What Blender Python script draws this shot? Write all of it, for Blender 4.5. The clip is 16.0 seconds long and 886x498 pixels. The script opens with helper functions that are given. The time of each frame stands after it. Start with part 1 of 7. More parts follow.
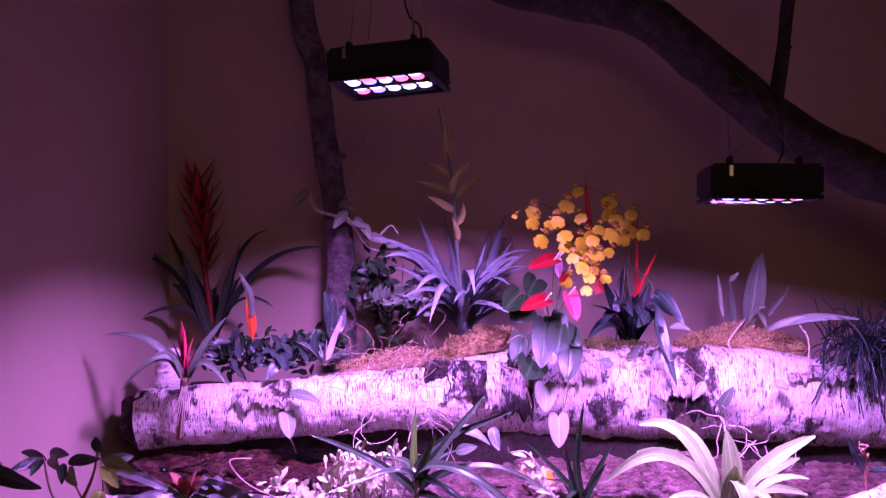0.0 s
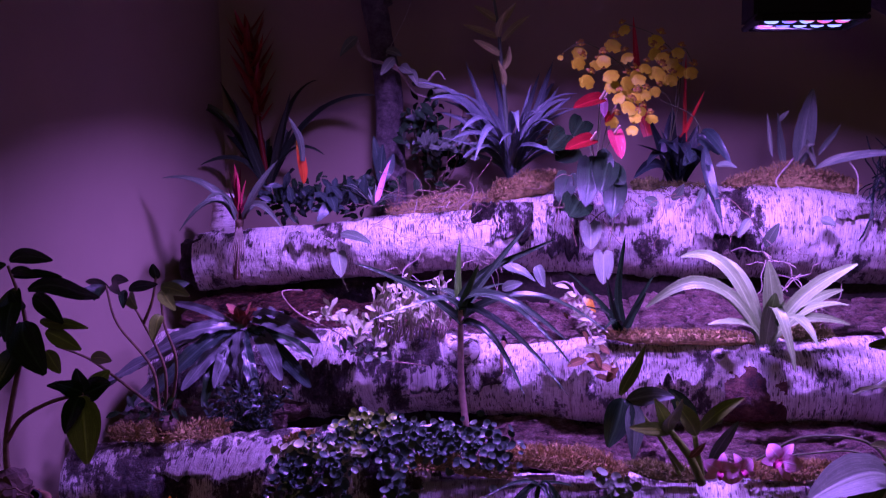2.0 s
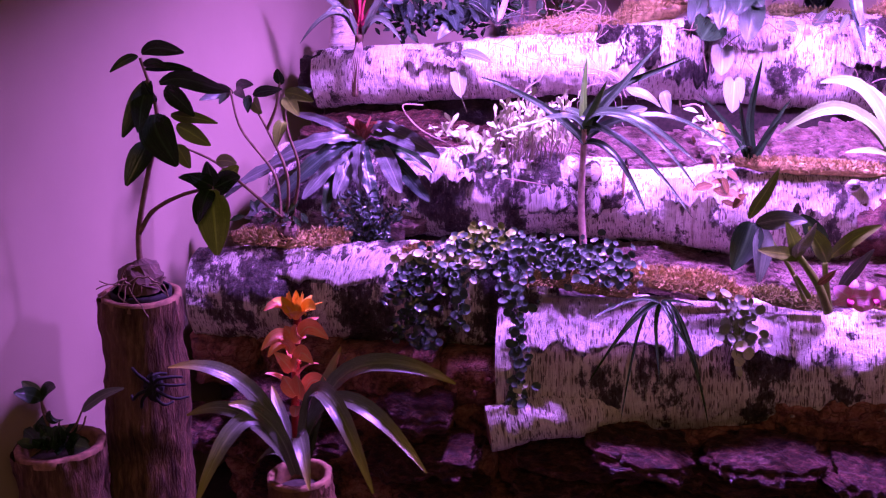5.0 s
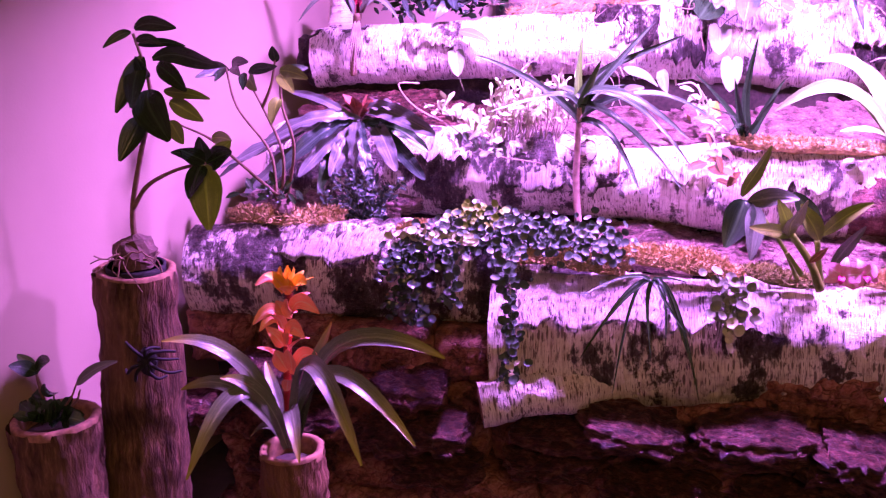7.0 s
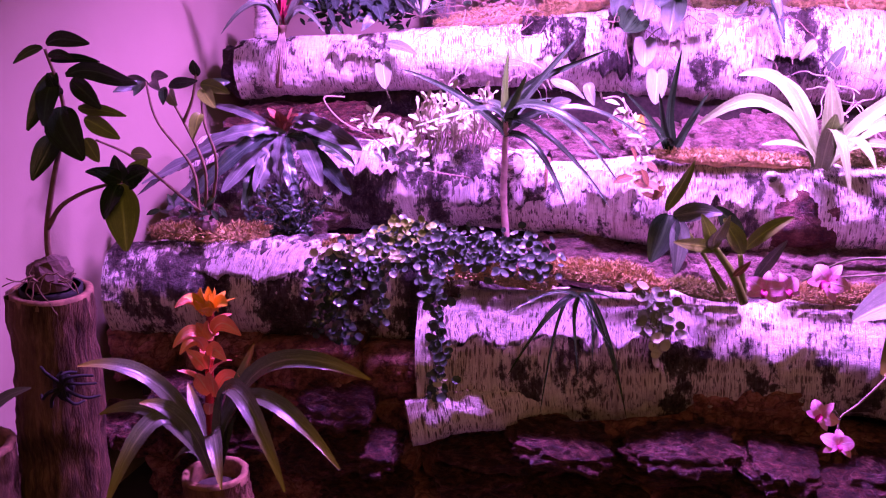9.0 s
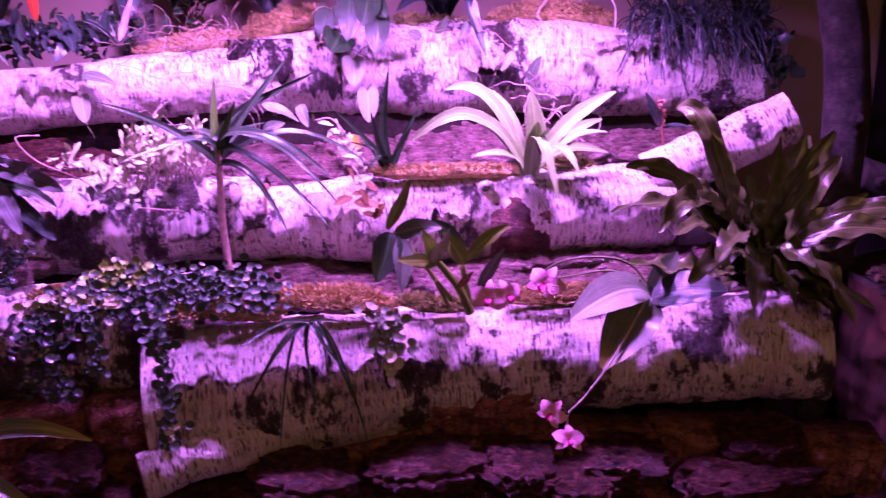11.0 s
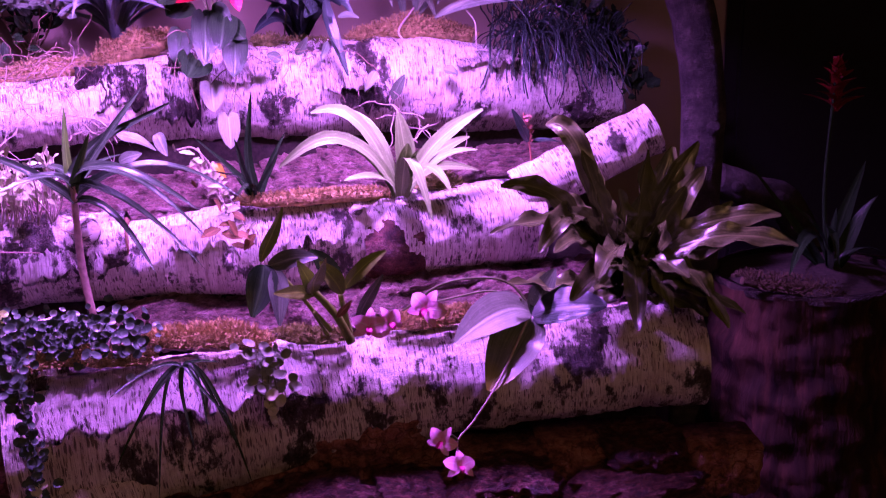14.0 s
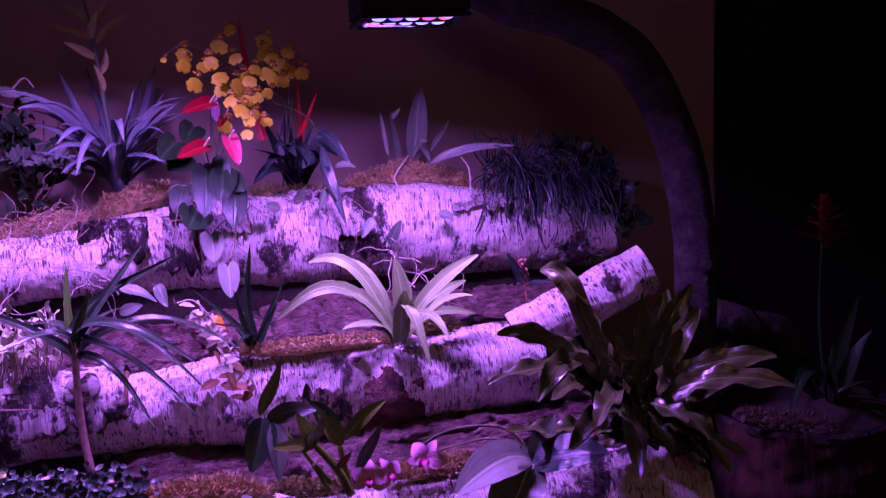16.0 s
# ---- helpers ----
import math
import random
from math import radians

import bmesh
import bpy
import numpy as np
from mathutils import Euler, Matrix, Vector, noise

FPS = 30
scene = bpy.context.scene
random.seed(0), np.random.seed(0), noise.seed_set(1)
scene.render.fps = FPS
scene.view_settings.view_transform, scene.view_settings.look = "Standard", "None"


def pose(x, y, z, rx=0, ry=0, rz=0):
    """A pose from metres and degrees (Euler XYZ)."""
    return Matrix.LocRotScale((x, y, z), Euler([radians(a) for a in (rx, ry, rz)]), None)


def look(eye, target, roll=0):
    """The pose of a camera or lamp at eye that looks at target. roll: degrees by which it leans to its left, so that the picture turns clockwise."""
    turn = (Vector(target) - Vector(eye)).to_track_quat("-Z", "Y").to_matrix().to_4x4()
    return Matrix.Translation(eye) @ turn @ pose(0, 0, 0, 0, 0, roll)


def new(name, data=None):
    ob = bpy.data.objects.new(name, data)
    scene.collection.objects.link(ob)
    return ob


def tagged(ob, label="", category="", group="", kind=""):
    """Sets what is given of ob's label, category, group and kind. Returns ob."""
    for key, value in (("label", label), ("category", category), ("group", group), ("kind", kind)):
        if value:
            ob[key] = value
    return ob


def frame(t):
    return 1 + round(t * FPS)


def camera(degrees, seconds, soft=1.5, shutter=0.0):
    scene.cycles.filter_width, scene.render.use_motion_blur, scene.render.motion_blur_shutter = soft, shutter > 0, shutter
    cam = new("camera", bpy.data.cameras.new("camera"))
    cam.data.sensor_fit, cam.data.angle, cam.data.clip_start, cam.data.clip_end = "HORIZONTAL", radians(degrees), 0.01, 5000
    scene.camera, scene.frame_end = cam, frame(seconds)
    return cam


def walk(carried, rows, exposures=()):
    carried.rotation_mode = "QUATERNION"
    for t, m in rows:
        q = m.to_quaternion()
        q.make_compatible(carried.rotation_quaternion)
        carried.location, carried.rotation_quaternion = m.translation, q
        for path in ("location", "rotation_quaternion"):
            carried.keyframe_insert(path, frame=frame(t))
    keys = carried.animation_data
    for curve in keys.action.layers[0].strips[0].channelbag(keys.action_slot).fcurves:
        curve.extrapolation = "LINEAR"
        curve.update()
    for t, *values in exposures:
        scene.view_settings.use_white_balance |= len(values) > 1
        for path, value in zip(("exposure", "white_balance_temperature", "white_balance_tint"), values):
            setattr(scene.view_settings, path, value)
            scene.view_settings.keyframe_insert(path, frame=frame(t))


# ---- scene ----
cam = camera(46.3, 16.0, soft=1.2, shutter=0.2)
PATH = [
    (0, (0.055, -0.343, 1.521), (0.012, 1.654, 1.42), 0.4),
    (0.5, (0.079, -0.376, 1.488), (-0.012, 1.615, 1.318), 0.3),
    (1, (0.101, -0.402, 1.453), (-0.004, 1.585, 1.258), -0.6),
    (1.5, (0.111, -0.403, 1.426), (-0.041, 1.575, 1.172), -0.6),
    (2, (0.119, -0.395, 1.389), (-0.055, 1.574, 1.08), -0.6),
    (2.5, (0.116, -0.39, 1.372), (-0.087, 1.564, 0.997), -0.8),
    (3, (0.122, -0.407, 1.365), (-0.082, 1.546, 0.983), -0.7),
    (3.5, (0.118, -0.412, 1.335), (-0.079, 1.53, 0.899), -0.3),
    (4, (0.101, -0.412, 1.307), (-0.141, 1.512, 0.818), -0.0),
    (4.5, (0.074, -0.392, 1.287), (-0.22, 1.504, 0.72), 0.3),
    (4.7, (0.059, -0.39, 1.287), (-0.267, 1.498, 0.716), 0.4),
    (6.8, (0.087, -0.402, 1.272), (-0.298, 1.465, 0.667), 0.6),
    (7, (0.1, -0.397, 1.27), (-0.268, 1.475, 0.67), 0.5),
    (7.5, (0.131, -0.386, 1.273), (-0.181, 1.497, 0.676), 0.1),
    (7.7, (0.127, -0.377, 1.284), (-0.159, 1.521, 0.722), 0.4),
    (8, (0.123, -0.372, 1.281), (-0.148, 1.514, 0.674), 1.5),
    (8.2, (0.126, -0.373, 1.284), (-0.143, 1.519, 0.692), 1.3),
    (10.3, (0.105, -0.343, 1.303), (-0.033, 1.56, 0.705), 2.0),
    (10.5, (0.128, -0.344, 1.308), (0.083, 1.568, 0.723), 1.2),
    (10.8, (0.143, -0.34, 1.303), (0.265, 1.582, 0.765), -1.7),
    (11, (0.145, -0.32, 1.307), (0.397, 1.582, 0.742), -0.1),
    (11.5, (0.14, -0.303, 1.31), (0.588, 1.556, 0.723), -1.5),
    (12, (0.119, -0.286, 1.304), (0.621, 1.547, 0.679), -1.4),
    (12.5, (0.12, -0.277, 1.304), (0.624, 1.556, 0.684), -1.0),
    (13, (0.121, -0.269, 1.31), (0.627, 1.564, 0.69), -0.9),
    (13.5, (0.116, -0.265, 1.315), (0.628, 1.57, 0.705), -0.7),
    (14, (0.114, -0.26, 1.329), (0.637, 1.59, 0.778), -0.9),
    (14.5, (0.117, -0.262, 1.343), (0.642, 1.598, 0.829), -1.1),
    (15, (0.12, -0.264, 1.352), (0.652, 1.61, 0.896), -1.8),
    (15.5, (0.12, -0.272, 1.368), (0.656, 1.617, 0.986), -1.9),
    (16, (0.121, -0.273, 1.384), (0.662, 1.626, 1.065), -2.2),
]
walk(cam, [(t, look(eye, target, roll)) for t, eye, target, roll in PATH],
     [(0.0, 0.40, 5800, 0), (0.5, -0.15, 5250, -3), (1.0, -0.60, 4750, -5), (1.5, -0.82, 4550, -10), (2.5, -0.66, 4500, -14), (4.0, -0.04, 4650, -10), (4.7, 0.55, 5100, -4),
      (6.8, 1.80, 6150, 5), (7.5, 1.64, 6150, 8), (8.2, 1.22, 6250, 14), (10.3, 0.82, 6200, 20), (11.0, 0.58, 6250, 23), (12.5, 0.38, 6050, 23), (14.0, 0.22, 5900, 24), (15.0, -0.22, 5550, 27), (16.0, -0.88, 5200, 29)])

# ---- world and light ----
world = bpy.data.worlds.new("World")
scene.world = world
world.use_nodes = True
world.node_tree.nodes["Background"].inputs[0].default_value = (0.02, 0.016, 0.012, 1)
world.node_tree.nodes["Background"].inputs[1].default_value = 0.3


def area_lamp(name, m, size_x, size_y, power, colour, spread):
    data = bpy.data.lights.new(name, "AREA")
    data.shape, data.size, data.size_y = "RECTANGLE", size_x, size_y
    data.energy, data.color, data.spread = power, colour, radians(spread)
    ob = new(name, data)
    ob.matrix_world = m
    return ob


GROW = (0.61, 0.194, 1.0)
LAMP_L = pose(-0.118, 2.03, 1.772, -8, -5, -11)
LAMP_R = pose(0.71, 2.0, 1.517, -4, 0, -3)
area_lamp("grow_light_left", LAMP_L @ pose(0, 0, -0.026, 11, 3, 0), 0.19, 0.15, 42.0, GROW, 133)
area_lamp("grow_light_right", LAMP_R @ pose(0, 0, -0.006, 5, 4, 0), 0.18, 0.12, 34.0, GROW, 152)
# the warm room lamp overhead behind the camera
area_lamp("room_light", pose(0.8, -1.5, 2.45, 25, 0, 8), 1.5, 1.5, 18.0, (1.0, 0.48, 0.24), 170)

# ---- materials ----


class Nodes:
    def __init__(self, name, rough=0.7, metal=0.0, spec=0.3):
        self.mat = bpy.data.materials.new(name)
        self.mat.use_nodes = True
        self.t = self.mat.node_tree
        self.bsdf = self.t.nodes["Principled BSDF"]
        self.bsdf.inputs["Roughness"].default_value = rough
        self.bsdf.inputs["Metallic"].default_value = metal
        self.bsdf.inputs["Specular IOR Level"].default_value = spec

    def n(self, kind, **sets):
        node = self.t.nodes.new("ShaderNode" + kind)
        for k, v in sets.items():
            if k in node.inputs:
                node.inputs[k].default_value = v
        return node

    def link(self, a, b):
        self.t.links.new(a, b)

    def coords(self, which="Object", scale=(1, 1, 1)):
        c, m = self.n("TexCoord"), self.n("Mapping")
        m.inputs["Scale"].default_value = scale
        self.link(c.outputs[which], m.inputs["Vector"])
        return m.outputs["Vector"]

    def noise(self, vec, scale, detail=4.0, rough=0.6):
        node = self.n("TexNoise", Scale=scale, Detail=detail, Roughness=rough)
        self.link(vec, node.inputs["Vector"])
        return node.outputs["Fac"]

    def ramp(self, fac, stops):
        node = self.n("ValToRGB")
        e = node.color_ramp.elements
        while len(e) < len(stops):
            e.new(0.5)
        for el, (p, c) in zip(e, stops):
            el.position = p
            el.color = (*c, 1) if len(c) == 3 else c
        self.link(fac, node.inputs["Fac"])
        return node.outputs["Color"]

    def mix(self, fac, a, b):
        node = self.n("MixRGB")
        if isinstance(fac, float):
            node.inputs["Fac"].default_value = fac
        else:
            self.link(fac, node.inputs["Fac"])
        for sock, v in (("Color1", a), ("Color2", b)):
            if isinstance(v, tuple):
                node.inputs[sock].default_value = (*v, 1)
            else:
                self.link(v, node.inputs[sock])
        return node.outputs["Color"]

    def maths(self, op, a, b):
        node = self.n("Math")
        node.operation = op
        for i, v in enumerate((a, b)):
            if isinstance(v, (int, float)):
                node.inputs[i].default_value = v
            else:
                self.link(v, node.inputs[i])
        return node.outputs[0]

    def done(self, colour, bump=None, strength=0.4, distance=0.01, rough=None):
        if isinstance(colour, tuple):
            self.bsdf.inputs["Base Color"].default_value = (*colour, 1)
        else:
            self.link(colour, self.bsdf.inputs["Base Color"])
        if bump is not None:
            b = self.n("Bump", Strength=strength, Distance=distance)
            self.link(bump, b.inputs["Height"])
            self.link(b.outputs["Normal"], self.bsdf.inputs["Normal"])
        if rough is not None:
            self.link(rough, self.bsdf.inputs["Roughness"])
        return self.mat


def birch_bark(name, dirt=0.5):
    """White birch: short dark dashes round the log, papery tones, flaking, dark stripped stains. UV: u round, v along, in metres."""
    k = Nodes(name, 0.55, 0, 0.3)
    uv = k.coords("UV")
    bend = k.n("TexNoise", Scale=40.0, Detail=3.0)
    k.link(uv, bend.inputs["Vector"])

    def dashes(scale, size, share, where):
        """Separate short strokes across the log, thinned out by noise."""
        m = k.coords("UV", scale)
        add = k.n("VectorMath")
        add.operation = "ADD"
        sc = k.n("VectorMath")
        sc.operation = "SCALE"
        sc.inputs["Scale"].default_value = 0.5
        k.link(bend.outputs["Color"], sc.inputs[0])
        k.link(m, add.inputs[0])
        k.link(sc.outputs[0], add.inputs[1])
        v = k.n("TexVoronoi", Scale=1.0)
        v.voronoi_dimensions = "2D"
        k.link(add.outputs[0], v.inputs["Vector"])
        sep = k.n("SeparateXYZ")
        k.link(v.outputs["Color"], sep.inputs[0])
        limit = k.maths("MULTIPLY", k.maths("MULTIPLY", sep.outputs[0], size), k.maths("GREATER_THAN", k.maths("ADD", sep.outputs[1], k.maths("MULTIPLY", k.maths("SUBTRACT", where, 0.5), 2.4)), 1 - share))
        return k.ramp(k.maths("SUBTRACT", limit, v.outputs["Distance"]), [(0.0, (0, 0, 0)), (0.10, (0.8, 0.8, 0.8))])

    where = k.noise(k.coords("UV", (7, 5, 1)), 1.0, 3.0, 0.5)
    big = k.noise(uv, 8.0, 7.0, 0.7)
    paper = k.noise(k.coords("UV", (55, 20, 1)), 1.0, 5.0, 0.65)
    patch = k.noise(k.coords("UV", (5.5, 8.0, 1)), 1.0, 10.0, 0.72)
    flake = k.noise(k.coords("UV", (30, 46, 1)), 1.0, 8.0, 0.8)
    grain = k.noise(k.coords("UV", (110, 90, 1)), 1.0, 6.0, 0.75)
    tone = k.ramp(big, [(0.25, (0.50, 0.42, 0.35)), (0.45, (0.72, 0.67, 0.61)), (0.65, (0.82, 0.79, 0.75))])
    tone = k.mix(k.ramp(paper, [(0.50, (0, 0, 0)), (0.75, (0.6, 0.6, 0.6))]), tone, (0.52, 0.41, 0.33))
    strokes = k.maths("MAXIMUM", dashes((34, 150, 1), 0.50, 0.34, where), dashes((55, 300, 1), 0.50, 0.30, where))
    hair = k.noise(k.coords("UV", (22, 430, 1)), 1.0, 3.0, 0.65)
    streak = k.noise(k.coords("UV", (9, 75, 1)), 1.0, 5.0, 0.7)
    tone = k.mix(k.ramp(streak, [(0.50, (0, 0, 0)), (0.70, (0.75, 0.75, 0.75))]), tone, (0.33, 0.25, 0.21))
    tone = k.mix(k.ramp(hair, [(0.53, (0, 0, 0)), (0.64, (0.7, 0.7, 0.7))]), tone, (0.16, 0.11, 0.09))
    c = k.mix(strokes, tone, (0.07, 0.045, 0.038))
    c = k.mix(k.ramp(flake, [(0.57, (0, 0, 0)), (0.60, (0.5, 0.5, 0.5)), (0.72, (0.85, 0.85, 0.85))]), c, (0.16, 0.11, 0.09))
    stain = k.ramp(k.maths("ADD", patch, k.maths("MULTIPLY", k.maths("SUBTRACT", flake, 0.5), 0.10)), [(dirt - 0.005, (0, 0, 0)), (dirt + 0.03, (0.88, 0.88, 0.88)), (dirt + 0.12, (1, 1, 1))])
    bark = k.ramp(grain, [(0.38, (0.006, 0.004, 0.004)), (0.55, (0.035, 0.022, 0.018)), (0.72, (0.24, 0.17, 0.14))])
    c = k.mix(stain, c, bark)
    h = k.maths("SUBTRACT", k.maths("MULTIPLY", big, 0.8), k.maths("MULTIPLY", strokes, 0.25))
    h = k.maths("ADD", h, k.maths("MULTIPLY", paper, 0.4))
    h = k.maths("ADD", h, k.maths("MULTIPLY", stain, k.maths("SUBTRACT", k.maths("MULTIPLY", grain, 1.5), 0.7)))
    h = k.maths("ADD", h, k.maths("MULTIPLY", flake, 0.5))
    return k.done(c, h, 0.9, 0.014)


def rough_bark(name, dark, mid, light, scale=1.0):
    k = Nodes(name, 0.85, 0, 0.2)
    ridges = k.noise(k.coords("UV", (70 * scale, 14 * scale, 1)), 1.0, 5.0, 0.65)
    big = k.noise(k.coords("Object"), 5.0 * scale, 5.0, 0.6)
    c = k.ramp(ridges, [(0.32, dark), (0.52, mid), (0.75, light)])
    c = k.mix(k.ramp(big, [(0.45, (0, 0, 0)), (0.7, (0.6, 0.6, 0.6))]), c, light)
    return k.done(c, k.maths("ADD", ridges, k.maths("MULTIPLY", big, 0.4)), 0.9, 0.012)


def chunk_bark(name, dark, mid, light, cracks=0.55):
    """Rough plated bark: blotches, cracks and flaking."""
    k = Nodes(name, 0.6, 0, 0.4)
    o = k.coords("Object")
    a = k.noise(o, 22.0, 9.0, 0.75)
    b = k.noise(k.coords("Object", (1, 1, 3)), 60.0, 6.0, 0.7)
    v = k.n("TexVoronoi", Scale=26.0)
    v.feature = "DISTANCE_TO_EDGE"
    warp = k.n("VectorMath")
    warp.operation = "ADD"
    nz = k.n("TexNoise", Scale=14.0, Detail=3.0)
    k.link(o, nz.inputs["Vector"])
    k.link(o, warp.inputs[0])
    sc = k.n("VectorMath", Scale=0.12)
    sc.operation = "SCALE"
    sc.inputs["Scale"].default_value = 0.12
    k.link(nz.outputs["Color"], sc.inputs[0])
    k.link(sc.outputs[0], warp.inputs[1])
    k.link(warp.outputs[0], v.inputs["Vector"])
    crack = k.ramp(v.outputs["Distance"], [(0.0, (0, 0, 0)), (0.05, (1, 1, 1))])
    c = k.ramp(a, [(0.35, dark), (0.5, mid), (0.68, light)])
    c = k.mix(k.ramp(b, [(0.5, (0, 0, 0)), (0.7, (0.6, 0.6, 0.6))]), c, dark)
    c = k.mix(k.mix(1 - cracks, crack, (1, 1, 1)), dark, c)
    h = k.maths("ADD", k.maths("MULTIPLY", a, 1.2), k.maths("ADD", k.maths("MULTIPLY", b, 0.4), k.maths("MULTIPLY", crack, cracks * 0.6)))
    return k.done(c, h, 1.0, 0.018)


def flaky_bark(name, dark, mid, light, fine=1.0):
    """Layered pine bark: long thin crumpled flakes with a slight sheen."""
    k = Nodes(name, 0.4, 0, 0.55)
    a = k.noise(k.coords("Object", (34 * fine, 52 * fine, 110 * fine)), 1.0, 9.0, 0.75)
    b = k.noise(k.coords("Object", (130 * fine, 190 * fine, 300 * fine)), 1.0, 5.0, 0.75)
    fold = k.maths("ABSOLUTE", k.maths("SUBTRACT", a, 0.5), 0.0)
    c = k.ramp(a, [(0.36, dark), (0.50, mid), (0.64, light)])
    c = k.mix(k.ramp(b, [(0.50, (0, 0, 0)), (0.66, (0.75, 0.75, 0.75))]), c, dark)
    h = k.maths("ADD", k.maths("MULTIPLY", fold, 3.0), k.maths("ADD", k.maths("MULTIPLY", a, 1.2), k.maths("MULTIPLY", b, 0.7)))
    return k.done(c, h, 1.0, 0.034)


def leaf_mat(name, base, dark, rough=0.38, streak=60.0, spec=0.45, tip=None):
    """Leaf: fine lengthwise veins and mottling. UV: u across, v along."""
    k = Nodes(name, rough, 0, spec)
    veins = k.noise(k.coords("UV", (streak, 2.0, 1)), 1.0, 3.0, 0.6)
    blot = k.noise(k.coords("Object"), 28.0, 4.0, 0.6)
    fleck = k.noise(k.coords("Object"), 210.0, 3.0, 0.6)
    across = k.n("SeparateXYZ")
    k.link(k.coords("UV"), across.inputs[0])
    off = k.maths("ABSOLUTE", k.maths("SUBTRACT", across.outputs[0], 0.5), 0.0)
    rib = k.ramp(off, [(0.015, (1, 1, 1)), (0.06, (0, 0, 0))])
    pale = tuple(min(0.9, x * 1.7 + 0.01) for x in base)
    c = k.ramp(veins, [(0.3, dark), (0.65, base)])
    c = k.mix(k.ramp(blot, [(0.4, (0, 0, 0)), (0.75, (0.55, 0.55, 0.55))]), c, dark)
    c = k.mix(k.ramp(fleck, [(0.58, (0, 0, 0)), (0.72, (0.35, 0.35, 0.35))]), c, pale)
    c = k.mix(k.maths("MULTIPLY", rib, 0.55), c, pale)
    veins = k.maths("ADD", veins, k.maths("MULTIPLY", rib, 0.8))
    if tip:
        sep = k.n("SeparateXYZ")
        k.link(k.coords("UV"), sep.inputs[0])
        c = k.mix(k.ramp(sep.outputs[1], [(0.75, (0, 0, 0)), (1.0, (1, 1, 1))]), c, tip)
    return k.done(c, veins, 0.25, 0.004)


def plain(name, colour, rough=0.6, metal=0.0, var=0.25, scale=30.0):
    k = Nodes(name, rough, metal, 0.4)
    n = k.noise(k.coords("Object"), scale, 5.0, 0.6)
    lo = tuple(x * (1 - var) for x in colour)
    hi = tuple(min(1, x * (1 + var)) for x in colour)
    return k.done(k.ramp(n, [(0.3, lo), (0.7, hi)]), n, 0.3, 0.003)


def glow(name, colour, strength):
    k = Nodes(name, 0.4)
    k.bsdf.inputs["Emission Color"].default_value = (*colour, 1)
    k.bsdf.inputs["Emission Strength"].default_value = strength
    return k.done(colour)


def wall_paint(name, a, b):
    k = Nodes(name, 0.8, 0, 0.2)
    n = k.noise(k.coords("Object"), 1.7, 5.0, 0.6)
    f = k.noise(k.coords("Object"), 160.0, 2.0, 0.5)
    return k.done(k.ramp(n, [(0.3, a), (0.7, b)]), f, 0.12, 0.002)


M_BIRCH = birch_bark("birch_bark", 0.555)
M_BIRCH_DIRTY = birch_bark("birch_bark_mossy", 0.53)
M_BIRCH_DARK = birch_bark("birch_bark_peeled", 0.485)
M_CUT = plain("cut_wood", (0.22, 0.12, 0.065), 0.8, 0, 0.5, 60)
# one bark in two tones: unlit arch dark, lamp-lit slim trunk painted paler
M_TRUNK = chunk_bark("branch_bark", (0.014, 0.011, 0.010), (0.045, 0.037, 0.032), (0.12, 0.10, 0.09), 0.0)
M_TRUNK_LIT = chunk_bark("branch_bark_lit", (0.035, 0.029, 0.027), (0.13, 0.11, 0.10), (0.28, 0.245, 0.225), 0.0)
M_STUMP = rough_bark("stump_bark", (0.016, 0.009, 0.005), (0.085, 0.048, 0.026), (0.24, 0.14, 0.08))
M_SLAB = rough_bark("pine_bark", (0.05, 0.028, 0.020), (0.16, 0.09, 0.06), (0.34, 0.22, 0.17), 0.6)
M_CHUNK = chunk_bark("plated_pine_bark", (0.03, 0.013, 0.010), (0.34, 0.13, 0.09), (0.58, 0.31, 0.24), 0.55)
M_LEDGE = flaky_bark("layered_bark", (0.012, 0.005, 0.004), (0.13, 0.045, 0.032), (0.44, 0.20, 0.16))
M_CHUNKGREY = flaky_bark("grey_layered_bark", (0.020, 0.011, 0.009), (0.32, 0.19, 0.16), (0.72, 0.54, 0.47), 0.55)
M_WALL = wall_paint("wall_paint", (0.36, 0.29, 0.21), (0.41, 0.33, 0.24))
M_FLOOR = plain("floor_dark", (0.05, 0.04, 0.035), 0.6)
M_CEIL = wall_paint("ceiling_paint", (0.55, 0.5, 0.45), (0.6, 0.55, 0.5))
# rotten wood; its near-black also stands for shade under the slim log
M_HOLLOW = chunk_bark("rotten_wood_and_shade", (0.008, 0.005, 0.004), (0.03, 0.02, 0.014), (0.09, 0.06, 0.04))
M_SOIL = plain("soil", (0.03, 0.022, 0.016), 0.95, 0, 0.6, 90)
M_BLACK = plain("black_metal", (0.006, 0.006, 0.007), 0.8, 0.0, 0.15)

# ---- mesh helpers ----


def link_mesh(name, bm, mats, parent=None, label=""):
    me = bpy.data.meshes.new(name)
    bm.to_mesh(me)
    bm.free()
    for m in mats if isinstance(mats, (list, tuple)) else [mats]:
        me.materials.append(m)
    ob = new(name, me)
    if parent:
        ob.parent = parent
    if label:
        ob["label"] = label
    return ob


def part(name, bm, material, parent, label=""):
    return link_mesh(name, bm, material, parent, label)


def thing(name, loc, label, category, group="", kind=""):
    ob = new(name)
    ob.location = loc
    ob.empty_display_size = 0.02
    return tagged(ob, label, category, group, kind)


